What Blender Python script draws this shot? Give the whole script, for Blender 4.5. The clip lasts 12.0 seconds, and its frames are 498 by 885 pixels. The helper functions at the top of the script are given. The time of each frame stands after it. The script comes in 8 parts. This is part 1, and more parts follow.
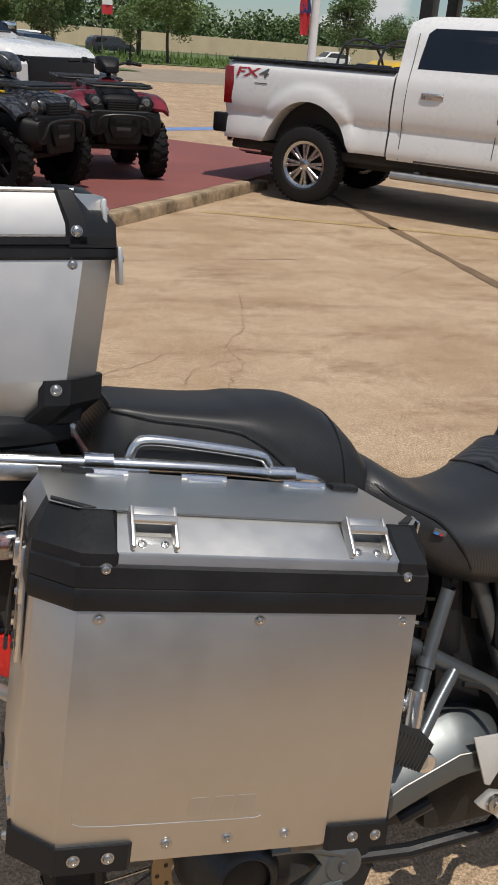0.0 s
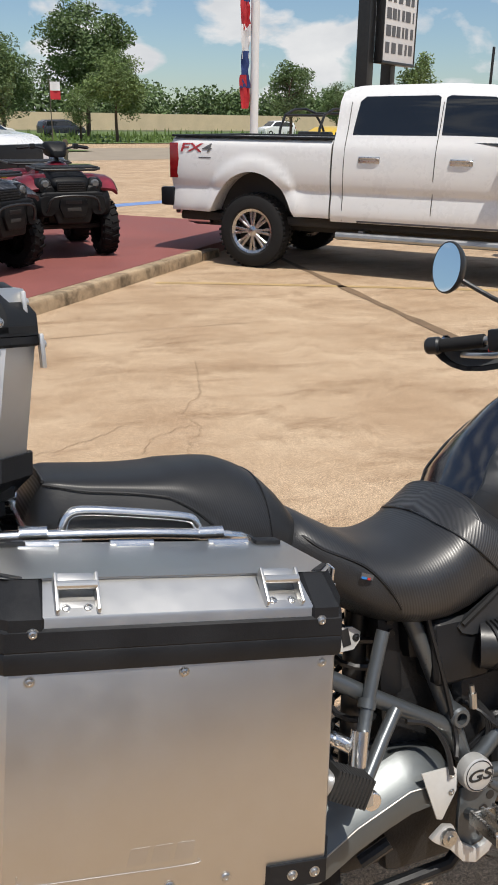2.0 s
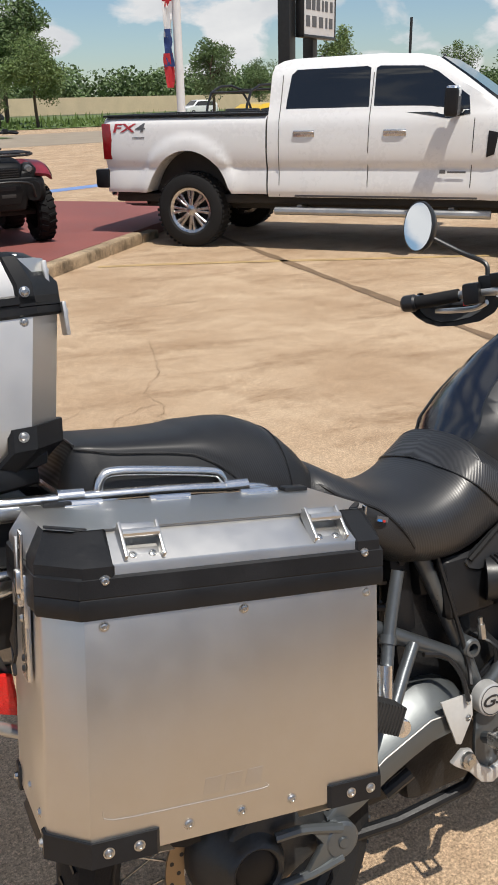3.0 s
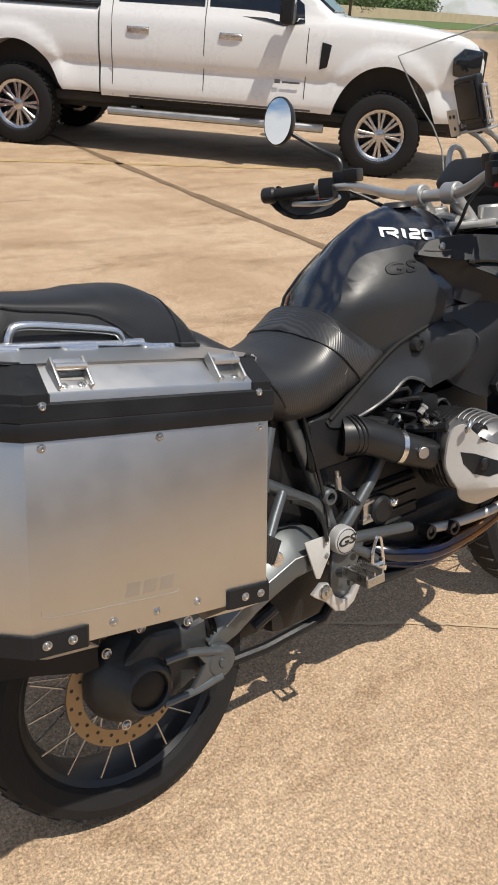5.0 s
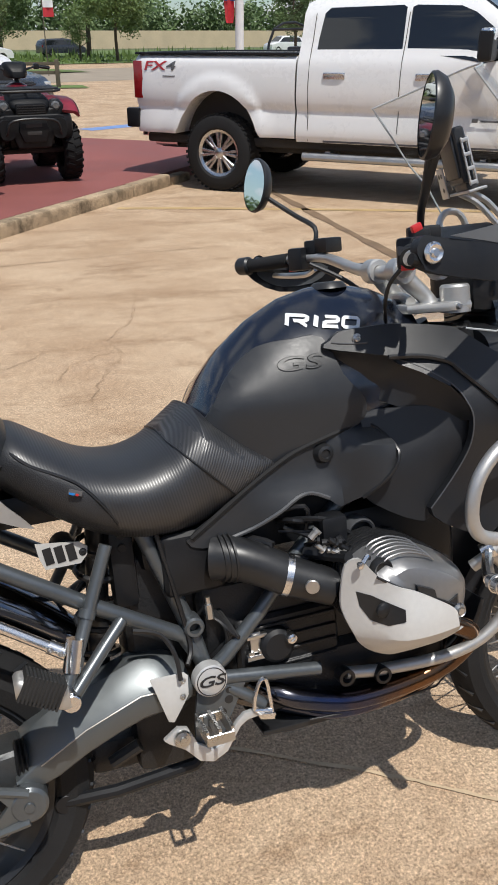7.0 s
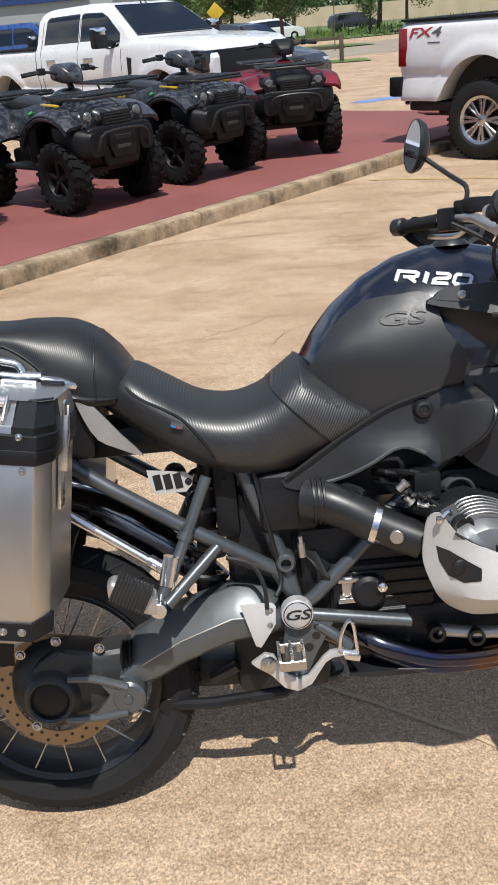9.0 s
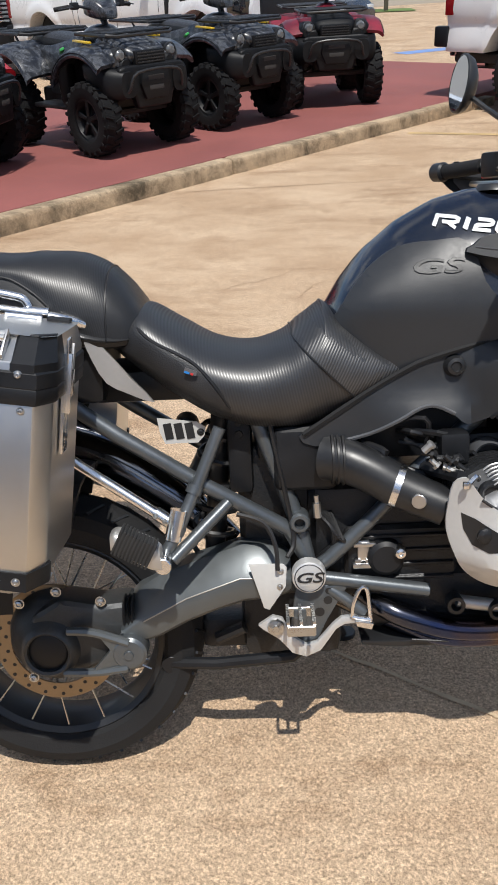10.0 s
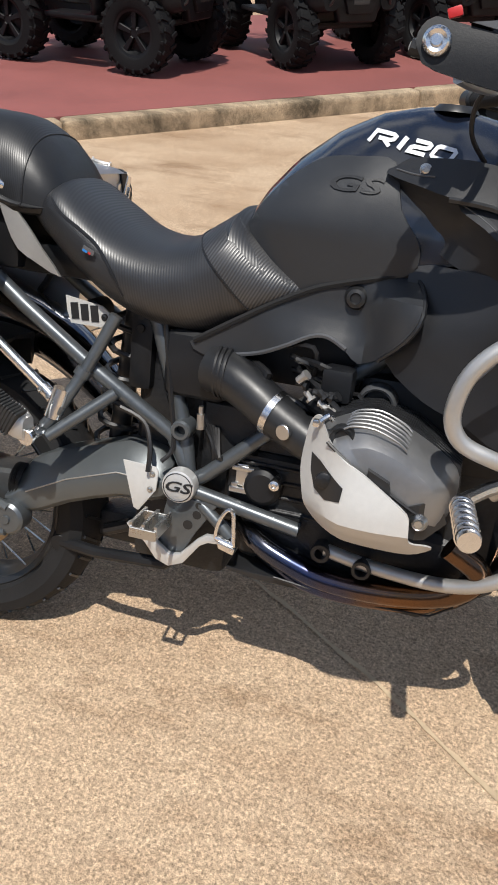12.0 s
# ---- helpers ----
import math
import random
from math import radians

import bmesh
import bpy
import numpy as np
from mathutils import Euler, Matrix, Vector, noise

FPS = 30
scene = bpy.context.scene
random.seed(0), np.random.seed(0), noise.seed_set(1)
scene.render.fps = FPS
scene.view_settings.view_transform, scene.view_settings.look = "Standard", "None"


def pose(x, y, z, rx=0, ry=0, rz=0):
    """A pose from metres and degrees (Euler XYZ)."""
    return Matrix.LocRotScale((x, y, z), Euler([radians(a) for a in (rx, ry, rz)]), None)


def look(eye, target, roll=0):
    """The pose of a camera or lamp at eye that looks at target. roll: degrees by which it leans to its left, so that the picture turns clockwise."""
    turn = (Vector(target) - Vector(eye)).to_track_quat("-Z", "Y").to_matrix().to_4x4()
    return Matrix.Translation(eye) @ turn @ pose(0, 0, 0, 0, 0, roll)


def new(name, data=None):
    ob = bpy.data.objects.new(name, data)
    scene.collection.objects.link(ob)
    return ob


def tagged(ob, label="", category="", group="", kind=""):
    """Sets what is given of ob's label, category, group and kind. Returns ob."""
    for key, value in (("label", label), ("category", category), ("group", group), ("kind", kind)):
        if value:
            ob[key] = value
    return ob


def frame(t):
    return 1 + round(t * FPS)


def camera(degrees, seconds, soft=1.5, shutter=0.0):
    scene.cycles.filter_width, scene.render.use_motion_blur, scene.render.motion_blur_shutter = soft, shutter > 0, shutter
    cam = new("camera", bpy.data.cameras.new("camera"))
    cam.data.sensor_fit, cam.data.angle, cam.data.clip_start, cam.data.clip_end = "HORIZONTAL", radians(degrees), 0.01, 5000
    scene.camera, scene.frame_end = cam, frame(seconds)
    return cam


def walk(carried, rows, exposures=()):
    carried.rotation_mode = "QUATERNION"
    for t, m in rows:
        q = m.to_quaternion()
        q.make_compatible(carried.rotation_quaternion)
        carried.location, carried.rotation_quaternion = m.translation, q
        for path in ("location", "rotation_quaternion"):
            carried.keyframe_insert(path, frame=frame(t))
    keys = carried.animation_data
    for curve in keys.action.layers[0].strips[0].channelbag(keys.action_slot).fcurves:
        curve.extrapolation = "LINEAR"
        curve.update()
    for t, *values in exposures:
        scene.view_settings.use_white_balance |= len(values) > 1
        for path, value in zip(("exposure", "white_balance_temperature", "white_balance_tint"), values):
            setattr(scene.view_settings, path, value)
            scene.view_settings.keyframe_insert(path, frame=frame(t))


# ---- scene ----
cam = camera(33.3, 12.0, soft=1.7)
PATH = [
    (0, (-0.355, -1.047, 1.605), (0.17, 0.683, 0.749), 4.4),
    (0.5, (-0.343, -1.085, 1.63), (0.126, 0.671, 0.797), 3.5),
    (1, (-0.307, -1.115, 1.646), (0.182, 0.673, 0.893), 0.6),
    (1.5, (-0.303, -1.112, 1.638), (0.249, 0.669, 0.915), 2.1),
    (2, (-0.303, -1.14, 1.642), (0.292, 0.629, 0.923), 0.7),
    (2.5, (-0.315, -1.157, 1.621), (0.315, 0.595, 0.889), -1.9),
    (2.7, (-0.355, -1.157, 1.622), (0.314, 0.576, 0.881), -2.0),
    (4.3, (-0.73, -1.179, 1.609), (0.163, 0.375, 0.721), 2.3),
    (4.5, (-0.713, -1.207, 1.61), (0.246, 0.297, 0.707), 2.9),
    (5, (-0.63, -1.264, 1.588), (0.413, 0.166, 0.656), 4.0),
    (5.5, (-0.399, -1.333, 1.563), (0.54, 0.146, 0.598), 5.4),
    (6, (-0.205, -1.411, 1.571), (0.668, 0.098, 0.59), 3.6),
    (6.4, (-0.061, -1.405, 1.624), (0.780, 0.047, 0.734), 1.9),
    (6.5, (0.008, -1.384, 1.63), (0.853, 0.171, 0.697), 1.8),
    (7, (0.194, -1.334, 1.637), (0.735, 0.381, 0.762), -0.3),
    (7.2, (0.235, -1.361, 1.615), (0.643, 0.402, 0.763), -0.8),
    (8.8, (0.502, -1.502, 1.617), (0.442, 0.281, 0.711), -5.4),
    (9, (0.492, -1.494, 1.614), (0.41, 0.29, 0.714), -5.0),
    (9.5, (0.478, -1.46, 1.597), (0.343, 0.317, 0.69), -4.2),
    (10, (0.497, -1.41, 1.557), (0.359, 0.324, 0.57), -3.2),
    (10.5, (0.576, -1.492, 1.625), (0.437, 0.282, 0.712), 0.3),
    (11, (0.684, -1.342, 1.591), (0.472, 0.46, 0.75), 2.9),
    (11.2, (0.753, -1.289, 1.545), (0.462, 0.397, 0.720), 2.7),
    (11.5, (0.865, -1.265, 1.485), (0.417, 0.432, 0.525), 2.2),
    (12, (1.035, -1.285, 1.475), (0.498, 0.29, 0.366), 2.3),
]
walk(cam, [(t, look(eye, target, roll)) for t, eye, target, roll in PATH],
     [(0, -0.36, 6600, 10), (0.3, -0.08, 6600, 10), (0.6, 0.0, 6560, 10), (2.7, 0.0, 6580, 10), (4.3, 0.02, 6760, 10), (5.2, 0.02, 6700, 10), (6.5, -0.05, 6400, 10), (8.8, 0.13, 6250, 10), (12, 0.11, 6400, 10)])


# ---- light ----
SUN_TO = Vector((0.08, -0.40, 1.0)).normalized()
world = bpy.data.worlds.new("sky")
scene.world = world
world.use_nodes = True
wn, wl = world.node_tree.nodes, world.node_tree.links
wn.clear()
sky = wn.new("ShaderNodeTexSky")
sky.sky_type = "NISHITA"
sky.sun_disc = False
sky.sun_elevation = math.asin(SUN_TO.z)
sky.sun_rotation = math.atan2(SUN_TO.x, SUN_TO.y)
sky.dust_density = 0.4
sky.ozone_density = 2.0
wc = wn.new("ShaderNodeTexCoord")
wsep = wn.new("ShaderNodeSeparateXYZ")
wl.new(wc.outputs["Generated"], wsep.inputs[0])
# a flat cloud deck: direction over height
wz = wn.new("ShaderNodeMath"); wz.operation = "ADD"; wz.inputs[1].default_value = 0.55
wl.new(wsep.outputs["Z"], wz.inputs[0])
wm = wn.new("ShaderNodeMath"); wm.operation = "MAXIMUM"; wm.inputs[1].default_value = 0.03
wl.new(wz.outputs[0], wm.inputs[0])
wscale = wn.new("ShaderNodeMath"); wscale.operation = "DIVIDE"; wscale.inputs[0].default_value = 1.0
wl.new(wm.outputs[0], wscale.inputs[1])
wv = wn.new("ShaderNodeVectorMath"); wv.operation = "SCALE"
wl.new(wc.outputs["Generated"], wv.inputs[0]); wl.new(wscale.outputs[0], wv.inputs["Scale"])
cn = wn.new("ShaderNodeTexNoise"); cn.inputs["Scale"].default_value = 6.5; cn.inputs["Detail"].default_value = 9; cn.inputs["Roughness"].default_value = 0.50
cn.inputs["Distortion"].default_value = 0.25
wl.new(wv.outputs[0], cn.inputs["Vector"])
cr = wn.new("ShaderNodeValToRGB")
cr.color_ramp.elements[0].position, cr.color_ramp.elements[1].position = 0.50, 0.585
cr.color_ramp.elements[0].color, cr.color_ramp.elements[1].color = (0, 0, 0, 1), (1, 1, 1, 1)
wl.new(cn.outputs["Fac"], cr.inputs[0])
cn2 = wn.new("ShaderNodeTexNoise"); cn2.inputs["Scale"].default_value = 9.0; cn2.inputs["Detail"].default_value = 5
wl.new(wv.outputs[0], cn2.inputs["Vector"])
ccol = wn.new("ShaderNodeMix"); ccol.data_type = "RGBA"
ccol.inputs["A"].default_value, ccol.inputs["B"].default_value = (4.6, 5.0, 5.6, 1), (9.5, 9.5, 9.4, 1)
wl.new(cn2.outputs["Fac"], ccol.inputs["Factor"])
wmix = wn.new("ShaderNodeMix"); wmix.data_type = "RGBA"
wtint = wn.new("ShaderNodeMix"); wtint.data_type = "RGBA"; wtint.blend_type = "MULTIPLY"
wtint.inputs["Factor"].default_value = 1.0
wtint.inputs["B"].default_value = (0.82, 0.91, 0.99, 1)
wl.new(sky.outputs[0], wtint.inputs["A"])
wl.new(cr.outputs["Color"], wmix.inputs["Factor"]); wl.new(wtint.outputs["Result"], wmix.inputs["A"]); wl.new(ccol.outputs["Result"], wmix.inputs["B"])
wbg = wn.new("ShaderNodeBackground"); wbg.inputs["Strength"].default_value = 0.10
wl.new(wmix.outputs["Result"], wbg.inputs["Color"])
wout = wn.new("ShaderNodeOutputWorld")
wl.new(wbg.outputs[0], wout.inputs["Surface"])

sun = new("sun", bpy.data.lights.new("sun", "SUN"))
sun.data.energy, sun.data.angle, sun.data.color = 4.2, radians(0.55), (1.0, 0.95, 0.87)
sun.matrix_world = look(SUN_TO * 50, (0, 0, 0))

# ---- materials ----
def mat(name, col, rough=0.5, metal=0.0, var=0.15, scale=6.0, bump=0.0, bscale=120.0, coat=0.0, stretch=(1, 1, 1), rvar=0.1, spec=0.5, rand=0.0, col2=None):
    """A painted, moulded or cast surface: colour varied at two scales, gloss varied, and a fine relief."""
    m = bpy.data.materials.new(name)
    m.use_nodes = True
    n, l = m.node_tree.nodes, m.node_tree.links
    b = n["Principled BSDF"]
    tc = n.new("ShaderNodeTexCoord")
    mp = n.new("ShaderNodeMapping"); mp.inputs["Scale"].default_value = stretch
    l.new(tc.outputs["Object"], mp.inputs["Vector"])
    a = n.new("ShaderNodeTexNoise"); a.inputs["Scale"].default_value = scale; a.inputs["Detail"].default_value = 6
    f = n.new("ShaderNodeTexNoise"); f.inputs["Scale"].default_value = scale * 14; f.inputs["Detail"].default_value = 3
    l.new(mp.outputs[0], a.inputs["Vector"]); l.new(mp.outputs[0], f.inputs["Vector"])
    s = n.new("ShaderNodeMath"); s.operation = "ADD"
    l.new(a.outputs["Fac"], s.inputs[0])
    h = n.new("ShaderNodeMath"); h.operation = "MULTIPLY"; h.inputs[1].default_value = 0.5
    l.new(f.outputs["Fac"], h.inputs[0]); l.new(h.outputs[0], s.inputs[1])
    r = n.new("ShaderNodeMapRange"); r.inputs["From Min"].default_value = 0.45; r.inputs["From Max"].default_value = 1.05
    l.new(s.outputs[0], r.inputs["Value"])
    mx = n.new("ShaderNodeMix"); mx.data_type = "RGBA"
    lo = [c * (1 - var) for c in col]; hi = list(col2) if col2 else [min(1, c * (1 + var)) for c in col]
    mx.inputs["A"].default_value, mx.inputs["B"].default_value = (*lo, 1), (*hi, 1)
    l.new(r.outputs["Result"], mx.inputs["Factor"])
    out = mx.outputs["Result"]
    if rand:
        oi = n.new("ShaderNodeObjectInfo")
        hs = n.new("ShaderNodeHueSaturation")
        vr = n.new("ShaderNodeMapRange"); vr.inputs["To Min"].default_value = 1 - rand; vr.inputs["To Max"].default_value = 1 + rand
        l.new(oi.outputs["Random"], vr.inputs["Value"]); l.new(vr.outputs["Result"], hs.inputs["Value"]); l.new(out, hs.inputs["Color"])
        out = hs.outputs["Color"]
    l.new(out, b.inputs["Base Color"])
    rr = n.new("ShaderNodeMapRange"); rr.inputs["To Min"].default_value = max(0.02, rough - rvar); rr.inputs["To Max"].default_value = min(1, rough + rvar)
    l.new(r.outputs["Result"], rr.inputs["Value"]); l.new(rr.outputs["Result"], b.inputs["Roughness"])
    b.inputs["Metallic"].default_value = metal
    b.inputs["Coat Weight"].default_value = coat
    b.inputs["Coat Roughness"].default_value = 0.06
    b.inputs["Specular IOR Level"].default_value = spec
    if bump:
        bn = n.new("ShaderNodeTexNoise"); bn.inputs["Scale"].default_value = bscale; bn.inputs["Detail"].default_value = 4
        l.new(mp.outputs[0], bn.inputs["Vector"])
        bp = n.new("ShaderNodeBump"); bp.inputs["Strength"].default_value = bump; bp.inputs["Distance"].default_value = 0.01
        l.new(bn.outputs["Fac"], bp.inputs["Height"]); l.new(bp.outputs[0], b.inputs["Normal"])
    return m


def glass(name, col=(0.9, 0.95, 0.95), rough=0.02, alpha_mix=0.12, ior=1.45, gloss=0.55):
    """A thin clear pane: mostly open, with a gloss that Fresnel drives."""
    m = bpy.data.materials.new(name)
    m.use_nodes = True
    n, l = m.node_tree.nodes, m.node_tree.links
    n.clear()
    t = n.new("ShaderNodeBsdfTransparent"); t.inputs["Color"].default_value = (*col, 1)
    g = n.new("ShaderNodeBsdfGlossy"); g.inputs["Roughness"].default_value = rough
    fr = n.new("ShaderNodeFresnel"); fr.inputs["IOR"].default_value = ior
    ad = n.new("ShaderNodeMath"); ad.operation = "ADD"; ad.inputs[1].default_value = alpha_mix
    l.new(fr.outputs[0], ad.inputs[0])
    mx = n.new("ShaderNodeMixShader")
    hf = n.new("ShaderNodeMath"); hf.operation = "MULTIPLY"; hf.inputs[1].default_value = gloss
    l.new(ad.outputs[0], hf.inputs[0]); l.new(hf.outputs[0], mx.inputs[0]); l.new(t.outputs[0], mx.inputs[1]); l.new(g.outputs[0], mx.inputs[2])
    o = n.new("ShaderNodeOutputMaterial")
    l.new(mx.outputs[0], o.inputs[0])
    return m


def concrete(name, base, dark, pale, agg=1.0, streak=True, worn=0.52):
    """Weathered exposed-aggregate concrete: small stones, broad tyre-worn bands and stains, in world metres."""
    m = bpy.data.materials.new(name)
    m.use_nodes = True
    n, l = m.node_tree.nodes, m.node_tree.links
    b = n["Principled BSDF"]
    ge = n.new("ShaderNodeNewGeometry")
    def noise_at(scale, detail=5, rough=0.55, stretch=None, rot=0.0):
        v = ge.outputs["Position"]
        if stretch:
            mp = n.new("ShaderNodeMapping"); mp.inputs["Scale"].default_value = stretch; mp.inputs["Rotation"].default_value = (0, 0, rot)
            l.new(v, mp.inputs["Vector"]); v = mp.outputs[0]
        t = n.new("ShaderNodeTexNoise"); t.inputs["Scale"].default_value = scale; t.inputs["Detail"].default_value = detail; t.inputs["Roughness"].default_value = rough
        l.new(v, t.inputs["Vector"])
        return t.outputs["Fac"]
    def ramp(v, a, c):
        r = n.new("ShaderNodeMapRange"); r.inputs["From Min"].default_value = a; r.inputs["From Max"].default_value = c
        l.new(v, r.inputs["Value"])
        return r.outputs["Result"]
    def blend(fac, a, c, kind="MIX"):
        x = n.new("ShaderNodeMix"); x.data_type = "RGBA"; x.blend_type = kind
        if isinstance(fac, float):
            x.inputs["Factor"].default_value = fac
        else:
            l.new(fac, x.inputs["Factor"])
        for s, v in (("A", a), ("B", c)):
            if isinstance(v, tuple):
                x.inputs[s].default_value = (*v, 1)
            else:
                l.new(v, x.inputs[s])
        return x.outputs["Result"]
    c = blend(ramp(noise_at(1.1, 8, 0.68), 0.38, 0.62), tuple(base), tuple(pale))
    c = blend(ramp(noise_at(1.9, 10, 0.76, (0.5, 1.4, 1), 0.35), worn, worn + 0.2), c, tuple(dark)) if streak else c
    st = n.new("ShaderNodeMath"); st.operation = "MULTIPLY"; st.inputs[1].default_value = 0.55
    l.new(ramp(noise_at(4.3, 10, 0.78), 0.52, 0.72), st.inputs[0])
    c = blend(st.outputs[0], c, tuple(dark))
    vo = n.new("ShaderNodeTexVoronoi"); vo.inputs["Scale"].default_value = 260.0
    l.new(ge.outputs["Position"], vo.inputs["Vector"])
    st2 = n.new("ShaderNodeTexVoronoi"); st2.inputs["Scale"].default_value = 165.0
    l.new(ge.outputs["Position"], st2.inputs["Vector"])
    sc = n.new("ShaderNodeSeparateColor"); l.new(st2.outputs["Color"], sc.inputs[0])
    grain = n.new("ShaderNodeMapRange"); grain.inputs["To Min"].default_value = 1 - 0.24 * agg; grain.inputs["To Max"].default_value = 1 + 0.25 * agg
    l.new(sc.outputs[0], grain.inputs["Value"])
    g3 = n.new("ShaderNodeCombineColor")
    for i in range(3):
        l.new(grain.outputs["Result"], g3.inputs[i])
    c = blend(1.0, c, g3.outputs[0], "MULTIPLY")
    tone = n.new("ShaderNodeMapRange"); tone.inputs["From Min"].default_value = 0.38; tone.inputs["From Max"].default_value = 0.62; tone.inputs["To Min"].default_value = 1 - 0.58 * agg; tone.inputs["To Max"].default_value = 1 + 0.42 * agg
    l.new(noise_at(150, 4, 0.9), tone.inputs["Value"])
    grey = n.new("ShaderNodeCombineColor")
    for i in range(3):
        l.new(tone.outputs["Result"], grey.inputs[i])
    c = blend(1.0, c, grey.outputs[0], "MULTIPLY")
    fine = n.new("ShaderNodeMapRange"); fine.inputs["From Min"].default_value = 0.3; fine.inputs["From Max"].default_value = 0.7; fine.inputs["To Min"].default_value = 1 - 0.17 * agg; fine.inputs["To Max"].default_value = 1 + 0.12 * agg
    l.new(noise_at(62, 5, 0.8), fine.inputs["Value"])
    g2 = n.new("ShaderNodeCombineColor")
    for i in range(3):
        l.new(fine.outputs["Result"], g2.inputs[i])
    c = blend(1.0, c, g2.outputs[0], "MULTIPLY")
    l.new(c, b.inputs["Base Color"])
    b.inputs["Roughness"].default_value = 0.85
    b.inputs["Specular IOR Level"].default_value = 0.3
    bp = n.new("ShaderNodeBump"); bp.inputs["Strength"].default_value = 0.5 * agg; bp.inputs["Distance"].default_value = 0.004
    l.new(vo.outputs["Distance"], bp.inputs["Height"]); l.new(bp.outputs[0], b.inputs["Normal"])
    return m


